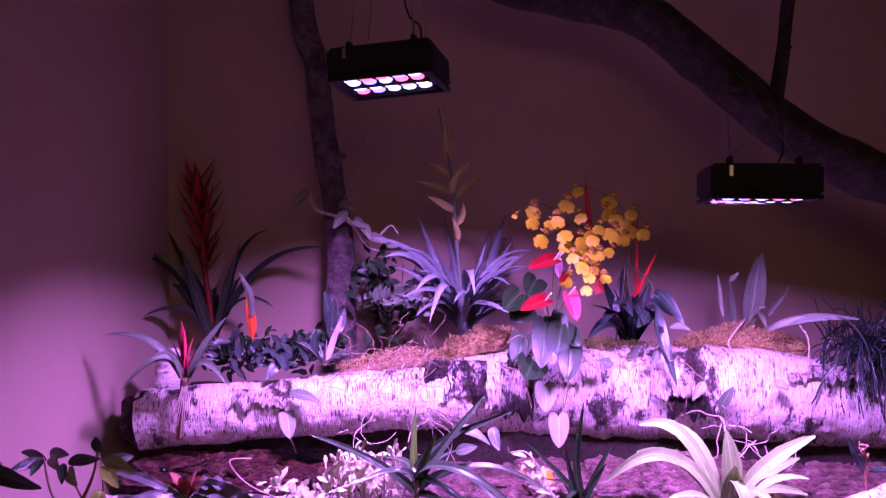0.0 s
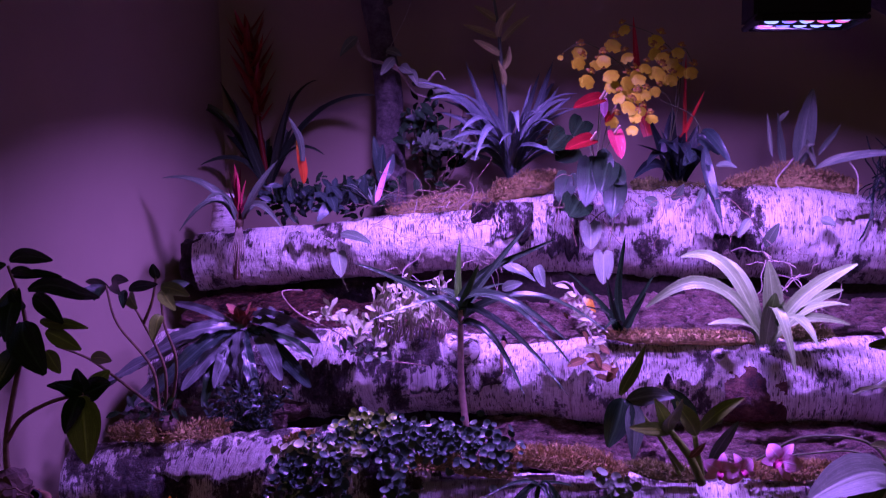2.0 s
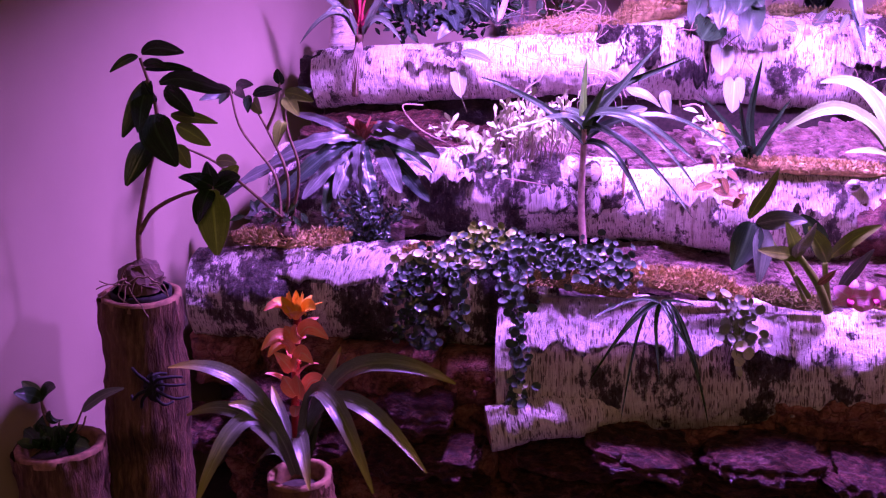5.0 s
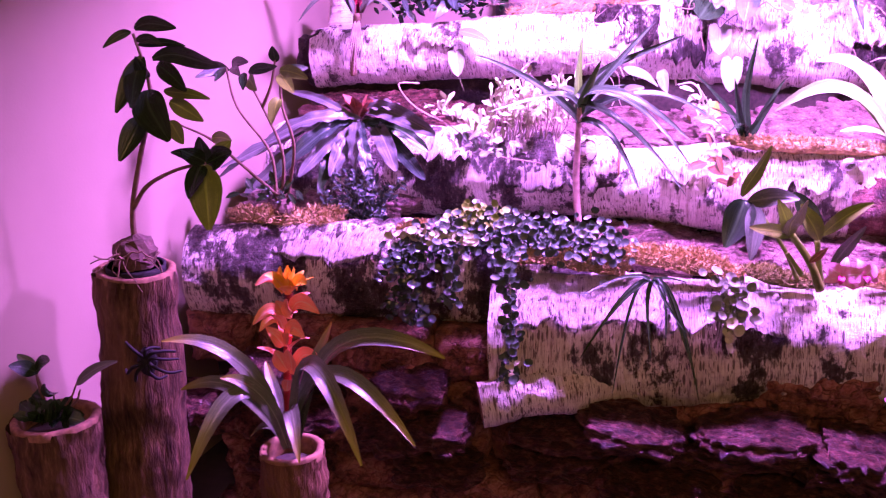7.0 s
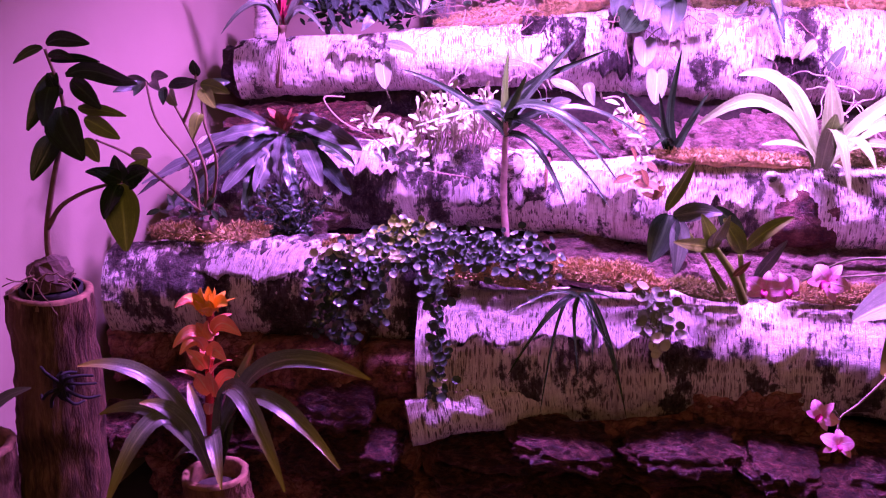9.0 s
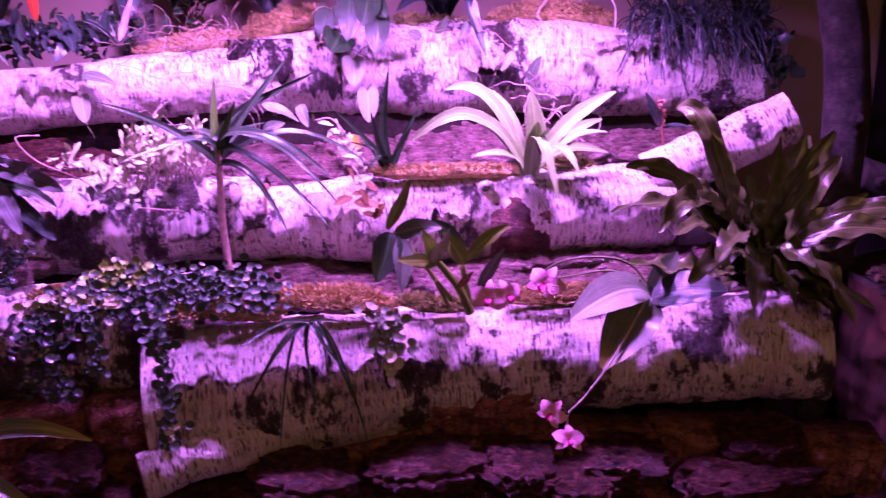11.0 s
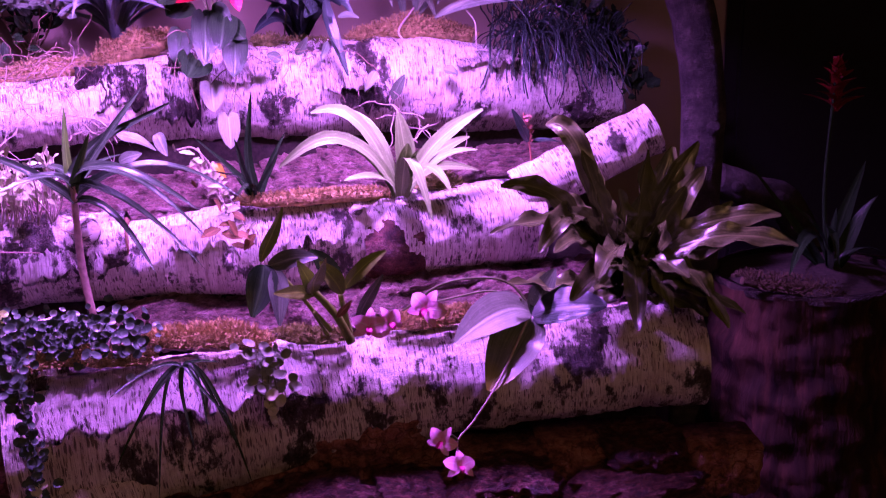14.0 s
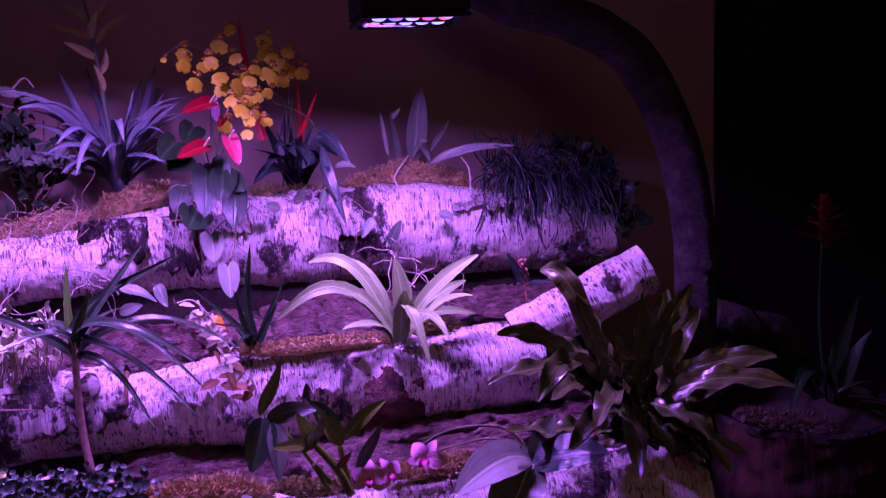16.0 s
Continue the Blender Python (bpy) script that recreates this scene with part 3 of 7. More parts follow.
def bark_block(loc, sx, sy, sz, rot, seed, mat, parent):
    """A block of thick pine bark: a plate with a cracked, bulging, uneven face."""
    bm = bmesh.new()
    uv = bm.loops.layers.uv.verify()
    nx, nz = 20, 12
    rows = []
    for i in range(nx + 1):
        row = []
        for k in range(nz + 1):
            u, w = i / nx * 2 - 1, k / nz * 2 - 1
            e = max(abs(u), abs(w))
            edge = 1 + 0.10 * noise.noise(Vector((u * 1.7 + seed, w * 1.7, 3)))
            bulge = (1 - e ** 5) * 0.5 + 0.22 * noise.fractal(Vector((u * sx * 16 + seed, 1.7, w * sz * 26)), 1.0, 2.0, 4)
            terrace = 0.10 * math.floor(3.2 * (noise.noise(Vector((u * sx * 12, seed, w * sz * 15))) + 0.5))
            row.append(bm.verts.new((u * sx / 2 * edge, -sy * 0.5 * (0.35 + bulge + terrace), w * sz / 2 * edge)))
        rows.append(row)
    for i in range(nx):
        for k in range(nz):
            bm.faces.new((rows[i][k], rows[i + 1][k], rows[i + 1][k + 1], rows[i][k + 1]))
    rim = [rows[i][0] for i in range(nx + 1)] + [rows[nx][k] for k in range(1, nz + 1)] + [rows[i][nz] for i in range(nx - 1, -1, -1)] + [rows[0][k] for k in range(nz - 1, 0, -1)]
    back = [bm.verts.new((v.co.x, sy * 0.5, v.co.z)) for v in rim]
    for i in range(len(rim)):
        j = (i + 1) % len(rim)
        bm.faces.new((rim[j], rim[i], back[i], back[j]))
    bm.faces.new(back[::-1])
    for f in bm.faces:
        f.smooth = len(f.verts) == 4
        for lp in f.loops:
            lp[uv].uv = (lp.vert.co.z + seed, lp.vert.co.x)
    ob = link_mesh("block", bm, mat, parent)
    ob.matrix_basis = pose(*loc, *rot)
    return ob


# ledges of broken bark between the rows
rnd = random.Random(3)
for x0, x1, y, z, tilt, count in ((-0.80, -0.2, 2.39, 0.755, 10, 4), (-0.2, 0.30, 2.38, 0.745, 12, 4), (0.25, 1.25, 2.36, 0.765, 16, 7), (-0.05, 0.5, 2.02, 0.52, 12, 4), (0.45, 1.25, 1.98, 0.535, 14, 6), (-0.88, -0.5, 2.04, 0.57, 10, 3)):
    for i in range(count):
        w = (x1 - x0) / count
        for k in range(2):
            # upper left ledge takes the darker bark as shade under the slim log
            bark_slab((x0 + w * (i + 0.5) + rnd.uniform(-0.03, 0.03), y + 0.075 * k - 0.03 + rnd.uniform(-0.01, 0.01), z + 0.02 * k + rnd.uniform(-0.012, 0.012)), w * rnd.uniform(1.1, 1.7), rnd.uniform(0.08, 0.13), rnd.uniform(0.030, 0.055), (tilt + rnd.uniform(-8, 16), rnd.uniform(-8, 8), rnd.uniform(-14, 14)), rnd.randint(0, 999) / 7, M_LEDGE if x1 < 0 and z > 0.7 else M_CHUNKGREY)
# peeled plates of bark on the lowest log
M_PEEL = birch_bark("peeling_birch", 0.62)


def peel(loc, w, l, rad, rot, seed, mat=None, label="curled plate of peeling white birch bark on a log"):
    """A curled plate of bark that follows a log's curve and lifts at its edge."""
    bm = bmesh.new()
    uv = bm.loops.layers.uv.verify()
    nx, na = 40, 12
    g = []
    for i in range(nx + 1):
        row = []
        for j in range(na + 1):
            t = j / na
            a = (t - 0.5) * w / rad
            lift = 0.004 + 0.020 * t ** 2 + 0.004 * noise.noise(Vector((i * 0.7, j * 0.6, seed)))
            x = (i / nx - 0.5) * l * (1 + 0.08 * noise.noise(Vector((j * 0.5, seed, 0))))
            a += 0.22 * t * t * noise.fractal(Vector((i * 0.13, seed, 4)), 0.8, 2.3, 5)
            row.append(bm.verts.new((x, -math.sin(a) * (rad + lift), math.cos(a) * (rad + lift) - rad)))
        g.append(row)
    for i in range(nx):
        for j in range(na):
            f = bm.faces.new((g[i][j], g[i][j + 1], g[i + 1][j + 1], g[i + 1][j]))
            f.smooth = True
            for lp, (a, b) in zip(f.loops, ((i, j), (i, j + 1), (i + 1, j + 1), (i + 1, j))):
                lp[uv].uv = (b * w / na + seed, a * l / nx)
    geom = list(bm.faces)
    r = bmesh.ops.solidify(bm, geom=geom, thickness=0.003)
    ob = link_mesh("bark_plate", bm, mat or M_PEEL)
    ob.matrix_basis = pose(*loc, *rot)
    return tagged(ob, label, "bark", "peeling bark plates")


log("birch_log", [(-0.208, 1.600, 0.288), (-0.032, 1.650, 0.316), (0.182, 1.740, 0.326)], (0.043, 0.047, 0.03), "small pale birch log jutting out under the lowest log", 51.0, M_PEEL, 0.08, 24)
for x, z, a, rad, w, l, seed in ((0.0, 0.37, 34, 0.168, 0.15, 0.34, 3.1), (0.27, 0.392, 40, 0.142, 0.10, 0.26, 9.9)):
    peel((x, 1.80 - rad * math.sin(radians(a)), z + rad * math.cos(radians(a))), w, l, rad, (a, -4, 0), seed)
peel((-0.62, 1.79, 0.585), 0.14, 0.34, 0.115, (25, -3, -5), 5.2)

for x, y, z, a, rad, w, l, seed in ((0.30, 2.605, 0.962, 52, 0.126, 0.07, 0.16, 12.3), (0.62, 2.59, 0.967, 66, 0.133, 0.08, 0.12, 14.1), (1.02, 2.575, 0.955, 45, 0.124, 0.06, 0.18, 17.7), (0.20, 2.15, 0.655, 50, 0.100, 0.06, 0.14, 19.2), (0.46, 2.137, 0.662, 62, 0.106, 0.05, 0.12, 22.8), (-0.42, 2.188, 0.656, 48, 0.111, 0.07, 0.20, 24.4), (-0.5, 2.515, 0.923, 55, 0.079, 0.05, 0.15, 27.9)):
    peel((x, y - rad * math.sin(radians(a)), z + rad * math.cos(radians(a))), w, l, rad, (a, 0, 0), seed)

# the brown stripped band and the knot of the middle log
M_ROT = chunk_bark("red_brown_inner_bark", (0.020, 0.006, 0.005), (0.10, 0.028, 0.018), (0.30, 0.16, 0.12), 0.3)
bm = bmesh.new()
tube(bm, catmull([(0.575, 2.122, 0.651), (0.63, 2.12, 0.652), (0.715, 2.12, 0.655)], 24), lambda t: 0.104 + 0.007 * math.sin(t * 3.1), 60, 0.09, 3.0, cap=False, freq=22)
tagged(link_mesh("stripped_band", bm, M_ROT), "red-brown stripped patch of inner bark round a birch log", "bark")


def knot(loc, r, rot):
    ob = thing("knot_stub", loc, "cut branch stub with a dark hollow on a birch log", "log stub")
    ob.matrix_basis = pose(*loc, *rot)
    bm = bmesh.new()
    tube(bm, [Vector((0, 0, z)) for z in (-0.03, 0, 0.010, 0.013, 0.006, -0.04)], lambda t: r * (1.4, 1.2, 1.05, 0.92, 0.82, 0.78)[min(5, int(t * 5.01))], 28, 0.14, 5, cap=False, freq=40)
    part("rim", bm, M_BIRCH_DARK, ob)
    bm = bmesh.new()
    bmesh.ops.create_circle(bm, cap_ends=True, segments=18, radius=r * 0.80, matrix=Matrix.Translation((0, 0, -0.034)))
    part("hollow", bm, M_HOLLOW, ob)
    return ob


knot((-0.039, 2.080, 0.748), 0.026, (75, 0, 18))
knot((0.560, 2.050, 0.754), 0.012, (60, 0, 0))

# ---- the dry wall of bark blocks at the foot ----
wall_foot = tagged(new("block_wall"), "low wall of stacked red-brown bark blocks under the logs", "block wall")
rnd = random.Random(11)
z = FZ
while z < 0.33:
    h = rnd.uniform(0.07, 0.12)
    x = -0.95 + rnd.uniform(0, 0.15)
    while x < 1.35:
        w = rnd.uniform(0.14, 0.34)
        if z + h > (0.30 if x < 1.2 else 0.14) and x > 0.4:
            x += w
            continue
        y = 1.83 - 0.14 * max(0, x) + rnd.uniform(-0.03, 0.03) - 0.06 * (0.36 - z)
        bark_block((x + w / 2, y - 0.04, z + h / 2), w * 1.0, 0.14, h * 1.02, (rnd.uniform(-4, 8), rnd.uniform(-9, 9), rnd.uniform(-8, 8) - 4), rnd.randint(0, 9999) / 7, M_CHUNK, wall_foot)
        x += w
    z += h * 0.92
for i, ((x, y, z), w, h) in enumerate([((-0.020, 1.600, 0.222), 0.30, 0.05), ((0.230, 1.620, 0.212), 0.14, 0.045), ((0.357, 1.580, 0.233), 0.25, 0.045), ((0.551, 1.560, 0.225), 0.24, 0.05), ((-0.294, 1.700, 0.203), 0.15, 0.05), ((-0.425, 1.720, 0.172), 0.16, 0.05), ((-0.854, 1.700, 0.210), 0.16, 0.04), ((-0.623, 1.740, 0.201), 0.18, 0.04), ((0.356, 1.560, 0.271), 0.24, 0.045), ((0.554, 1.540, 0.264), 0.16, 0.045), ((0.698, 1.520, 0.235), 0.16, 0.04), ((0.785, 1.560, 0.258), 0.2, 0.05), ((1.043, 1.500, 0.224), 0.32, 0.07), ((0.114, 1.560, 0.266), 0.22, 0.045), ((1.097, 1.560, 0.280), 0.18, 0.05), ((-0.05, 1.60, 0.150), 0.24, 0.05), ((0.19, 1.56, 0.130), 0.26, 0.05), ((0.46, 1.53, 0.150), 0.24, 0.05), ((-0.30, 1.70, 0.110), 0.22, 0.05), ((-0.70, 1.72, 0.300), 0.20, 0.05), ((-0.38, 1.72, 0.290), 0.20, 0.045), ((-0.66, 1.72, 0.090), 0.22, 0.05), ((0.72, 1.50, 0.160), 0.22, 0.05)]):
    y -= 0.11 if x < -0.2 else 0.0
    bark_slab((x, y + 0.05, z), w, 0.15, h * 0.8, (14, (i * 23) % 15 - 7, (i * 31) % 17 - 12), 70 + i, M_LEDGE, group="bark ledges", label="flat slab of layered red-brown bark on the block wall")

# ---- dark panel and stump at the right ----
# plain black box that fills the undefined black area at the right edge
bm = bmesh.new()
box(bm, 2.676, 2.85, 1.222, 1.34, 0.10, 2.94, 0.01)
tagged(link_mesh("wall_black_slab", bm, plain("flat_black", (0.006, 0.005, 0.005), 0.8)), "tall plain black upright slab before the back wall", "panel", kind="structure")


def stump(name, base, top, r0, r1, label, mat, seed, hollow=0.8, sides=36, flare=0.0, depth=0.05):
    o = Vector(base)
    ob = thing(name, o, label, "planter")
    axis = Vector(top) - o
    n = 70
    line = [axis * (i / (n - 1)) for i in range(n)]
    bm = bmesh.new()
    tube(bm, line, lambda t: r0 + (r1 - r0) * t + flare * max(0, t - 0.8) * 5, sides * 3, 0.09, seed, cap=False, freq=13, flake=0.003)
    part("bark", bm, mat, ob)
    up = axis.normalized()
    rt = r1 + flare
    bm = bmesh.new()
    prof = [(rt * 1.0, -0.012), (rt * 1.0, 0.003), (rt * 0.93, 0.006), (rt * (hollow + 0.02), 0.004), (rt * hollow, -0.006), (rt * hollow, -depth)]
    rings = []
    uvl = bm.loops.layers.uv.verify()
    s = up.cross(Vector((0, 1, 0))).normalized()
    u = s.cross(up)
    for r, h in prof:
        ring = []
        for j in range(sides):
            a = 2 * math.pi * j / sides
            q = axis + up * h + (s * math.cos(a) + u * math.sin(a)) * r * (1 + 0.06 * noise.noise(Vector((math.cos(a) * 2, math.sin(a) * 2, seed))))
            ring.append(bm.verts.new(q))
        rings.append(ring)
    for a, b in zip(rings, rings[1:]):
        for j in range(sides):
            k = (j + 1) % sides
            f = bm.faces.new((a[j], a[k], b[k], b[j]))
            f.smooth = True
    part("cut_rim", bm, M_CUT if hollow < 0.9 else M_HOLLOW, ob)
    bm = bmesh.new()
    bmesh.ops.create_uvsphere(bm, u_segments=18, v_segments=8, radius=rt * hollow * 1.04)
    bmesh.ops.scale(bm, vec=(1, 1, 0.25), verts=bm.verts)
    for v in bm.verts:
        v.co += noise.noise_vector(v.co * 60) * 0.004
    bmesh.ops.translate(bm, verts=bm.verts, vec=axis - up * depth * 0.75)
    part("soil", bm, M_SOIL, ob)
    return ob


stump("stump_planter", (1.76, 1.95, FZ), (1.74, 1.97, 0.51), 0.28, 0.25, "wide dark tree stump planter with reddish bark", rough_bark("dark_stump_bark", (0.004, 0.002, 0.0015), (0.024, 0.011, 0.007), (0.08, 0.034, 0.02), 0.45), 3.3, 0.96)
stump("stump_planter", (-0.931, 1.450, -0.567), (-0.902, 1.450, 0.589), 0.090, 0.080, "tall slim hollow log planter with furrowed brown bark", M_STUMP, 8.1, 0.80)
stump("stump_planter", (-1.00, 1.30, FZ), (-1.024, 1.300, 0.315), 0.088, 0.080, "short hollow log planter with brown bark", M_STUMP, 12.6, 0.80, flare=0.006)
stump("stump_planter", (-0.53, 1.36, FZ), (-0.548, 1.360, 0.268), 0.060, 0.064, "small pale hollow log pot with a pale rim", rough_bark("pot_wood", (0.04, 0.02, 0.010), (0.12, 0.06, 0.03), (0.22, 0.125, 0.065)), 17.0, 0.78)
branch("log_piece", [(1.641, 2.300, 0.695), (1.753, 2.300, 0.654), (1.968, 2.350, 0.515), (2.25, 2.45, FZ + 0.03)], (0.05, 0.05, 0.05), "dark fallen log piece behind the trunk", 31.0)

# broken dark scars of bark on the logs
for x, y, z, a, rad, w, l, seed in ((0.03, 2.60, 0.955, 58, 0.121, 0.12, 0.17, 61.3), (0.20, 2.61, 0.96, 72, 0.124, 0.15, 0.09, 64.9), (0.67, 2.59, 0.967, 88, 0.133, 0.07, 0.13, 68.2), (0.22, 2.61, 0.96, 30, 0.124, 0.10, 0.09, 71.7), (-0.12, 2.165, 0.68, 74, 0.090, 0.09, 0.22, 74.1)):
    peel((x, y - rad * math.sin(radians(a)), z + rad * math.cos(radians(a))), w, l, rad, (a, 0, 0), seed, M_BIRCH_DARK, "torn dark plate of bark on a birch log")

# ---- leaf and flower materials ----
L_DARK = leaf_mat("leaf_dark_green", (0.024, 0.055, 0.020), (0.008, 0.019, 0.009), 0.27, 30, 0.42)
L_GREEN = leaf_mat("leaf_green", (0.24, 0.33, 0.05), (0.10, 0.16, 0.03), 0.32)
L_YOUNG = leaf_mat("leaf_young_green", (0.07, 0.15, 0.02), (0.03, 0.075, 0.012), 0.3, 12)
L_SILVER = leaf_mat("leaf_silver", (0.24, 0.28, 0.19), (0.13, 0.16, 0.11), 0.5, 20)
L_GREY = leaf_mat("leaf_grey_green", (0.16, 0.20, 0.14), (0.06, 0.085, 0.06), 0.32, 30)
L_BLUE = leaf_mat("leaf_blue_green", (0.048, 0.075, 0.06), (0.014, 0.028, 0.024), 0.25, 30, 0.5)
L_PALE = leaf_mat("leaf_pale_green", (0.54, 0.57, 0.36), (0.38, 0.42, 0.23), 0.45, 30)
L_GUZ = leaf_mat("leaf_strap_green", (0.16, 0.19, 0.13), (0.075, 0.095, 0.065), 0.27, 30, 0.7, (0.30, 0.28, 0.04))
L_STRIPE = leaf_mat("leaf_striped", (0.055, 0.085, 0.05), (0.010, 0.024, 0.013), 0.25, 6)
L_BROWN = leaf_mat("leaf_dry_brown", (0.30, 0.16, 0.06), (0.12, 0.06, 0.025), 0.7, 30)
P_RED = leaf_mat("bract_red", (0.55, 0.015, 0.02), (0.30, 0.006, 0.012), 0.4, 20)
P_ORANGE = leaf_mat("bract_orange", (0.85, 0.13, 0.03), (0.70, 0.05, 0.03), 0.38, 15, 0.4, (0.9, 0.55, 0.05))
P_AMBER = leaf_mat("bract_amber", (0.92, 0.56, 0.06), (0.85, 0.34, 0.04), 0.4, 15)
P_DARKRED = leaf_mat("bract_dark_red", (0.22, 0.012, 0.01), (0.10, 0.006, 0.006), 0.45, 15)
P_PINK = leaf_mat("petal_pink", (0.90, 0.46, 0.70), (0.78, 0.26, 0.54), 0.5, 14)
P_LIP = leaf_mat("lip_magenta", (0.62, 0.04, 0.26), (0.5, 0.02, 0.2), 0.5, 14)
P_YELLOW = leaf_mat("petal_yellow", (0.84, 0.80, 0.03), (0.76, 0.58, 0.03), 0.5, 10)
P_SPOT = leaf_mat("petal_brown_spotted", (0.75, 0.45, 0.06), (0.22, 0.05, 0.02), 0.5, 8)
P_SPATHE = leaf_mat("spathe_red", (0.28, 0.006, 0.018), (0.14, 0.003, 0.009), 0.2, 8, 0.6)
P_ROSE = leaf_mat("spathe_pink", (0.55, 0.06, 0.11), (0.36, 0.02, 0.06), 0.25, 8, 0.6)
P_CRIMSON = leaf_mat("bract_crimson", (0.22, 0.008, 0.045), (0.12, 0.004, 0.025), 0.4, 15)
P_DRY = leaf_mat("florets_dry_coral", (0.42, 0.17, 0.13), (0.25, 0.08, 0.06), 0.6, 15)
P_FLAME = leaf_mat("bract_deep_red", (0.34, 0.022, 0.012), (0.15, 0.008, 0.006), 0.4, 15)
P_STRAW = leaf_mat("bract_straw", (0.44, 0.42, 0.15), (0.28, 0.26, 0.09), 0.5, 12)
P_CREAM = leaf_mat("spadix_cream", (0.75, 0.60, 0.40), (0.6, 0.4, 0.25), 0.6)
L_BUTTON = leaf_mat("leaf_button", (0.075, 0.125, 0.085), (0.018, 0.036, 0.028), 0.48, 20, 0.35)
P_CORAL = leaf_mat("bract_coral", (0.95, 0.40, 0.28), (0.86, 0.20, 0.13), 0.3, 15)
M_STEM = plain("green_stem", (0.13, 0.15, 0.06), 0.55, 0, 0.3, 60)
M_BSTEM = plain("brown_stem", (0.16, 0.10, 0.06), 0.7, 0, 0.4, 60)
M_PSTEM = plain("pale_ringed_cane", (0.38, 0.26, 0.21), 0.6, 0, 0.35, 55)
M_ROOT = plain("pale_air_root", (0.42, 0.35, 0.29), 0.75, 0, 0.3, 80)
M_BROOT = plain("brown_root", (0.26, 0.18, 0.12), 0.8, 0, 0.4, 80)
M_MOSS = plain("sphagnum_moss", (0.36, 0.27, 0.11), 0.95, 0, 0.65, 70)
M_MOSSG = plain("green_brown_moss", (0.20, 0.19, 0.06), 0.95, 0, 0.65, 60)
M_BULB = plain("swollen_base", (0.10, 0.06, 0.045), 0.8, 0, 0.5, 60)

STRAP = lambda t: min(1.0, 0.7 + 0.9 * t) * (1 - max(0, t - 0.5) / 0.5) ** 0.6 if t < 0.999 else 0.03
BLUNT = lambda t: min(1.0, 0.55 + 1.3 * t) * max(0.03, 1 - max(0, t - 0.72) / 0.285) ** 0.6
VASE = lambda t: min(1.0, 0.75 + 0.6 * t) * (1 - max(0, t - 0.7) / 0.31) ** 0.55
OVAL = lambda t: math.sin(math.pi * (0.04 + 0.94 * t)) ** 0.75
SPOON = lambda t: 0.28 + 0.72 * math.sin(math.pi * min(1, max(0, (t - 0.25) / 0.76))) if t > 0.25 else 0.28
SWORD = lambda t: (1 - t) ** 0.5 * (0.8 + 0.2 * min(1, t * 6))
PETAL = lambda t: (math.sin(math.pi * min(1, 0.12 + 0.86 * t))) ** 0.8


def bez(a, tip, bow, n=12, lean=0.30):
    a, tip = Vector(a), Vector(tip)
    ln = (tip - a).length
    c = a.lerp(tip, lean) + Vector((0, 0, bow * ln))
    return [a.lerp(c, i / (n - 1)).lerp(c.lerp(tip, i / (n - 1)), i / (n - 1)) for i in range(n)]


def leaf(ob, base, tip, width, bow, mat, profile=STRAP, fold=0.3, facing=None, wave=0.0, twist=0.0, name="leaf", n=12, across=4, label="", life=1.0):
    """One leaf as a part of the plant ob, from base to tip in the world."""
    o = ob.location
    bm = bmesh.new()
    line = bez(base, tip, bow, n)
    span = (line[-1] - line[0])
    side = span.cross(Vector((0, 0, 1)))
    side = side.normalized() if side.length > 1e-4 else Vector((1, 0, 0))
    key = Vector(tip) * 37.0
    sway, curl = life * noise.noise(key), life * noise.noise(key + Vector((9, 4, 7)))
    for i, p in enumerate(line):
        t = i / (n - 1)
        p += side * span.length * 0.16 * sway * math.sin(math.pi * t) + Vector((0, 0, 1)) * span.length * 0.05 * curl * math.sin(2 * math.pi * t)
    blade(bm, [p - o for p in line], width, fold * (1 + 0.5 * curl), 0, profile, twist + 1.1 * curl, wave + 0.03, across, facing)
    return part(name, bm, mat, ob, label)


def stalk(ob, pts, r, mat, name="stem", sides=7, taper=0.6, n=None, rough=0.0):
    o = ob.location
    bm = bmesh.new()
    tube(bm, [p - o for p in catmull(pts, n or 6 * len(pts))], lambda t: r * (1 - (1 - taper) * t), sides, rough, 1.0, True, 40)
    return part(name, bm, mat, ob)


def rosette(ob, base, tips, width, mat, profile=STRAP, fold=0.3, wave=0.0, spread=0.01, facing=(0, -0.6, 0.8), across=4):
    for i, (tip, bow, w) in enumerate(tips):
        b = Vector(base)
        d = Vector(tip) - b
        b = b + Vector((d.x, d.y, 0)).normalized() * spread if Vector((d.x, d.y, 0)).length > 0.01 else b
        wavy = wave > 0.1
        leaf(ob, b, tip, width * w, bow * (1.5 if bow >= 0.2 else 1.0), mat, profile, fold, facing, wave, n=26 if wavy else 14, across=6 if wavy else across)


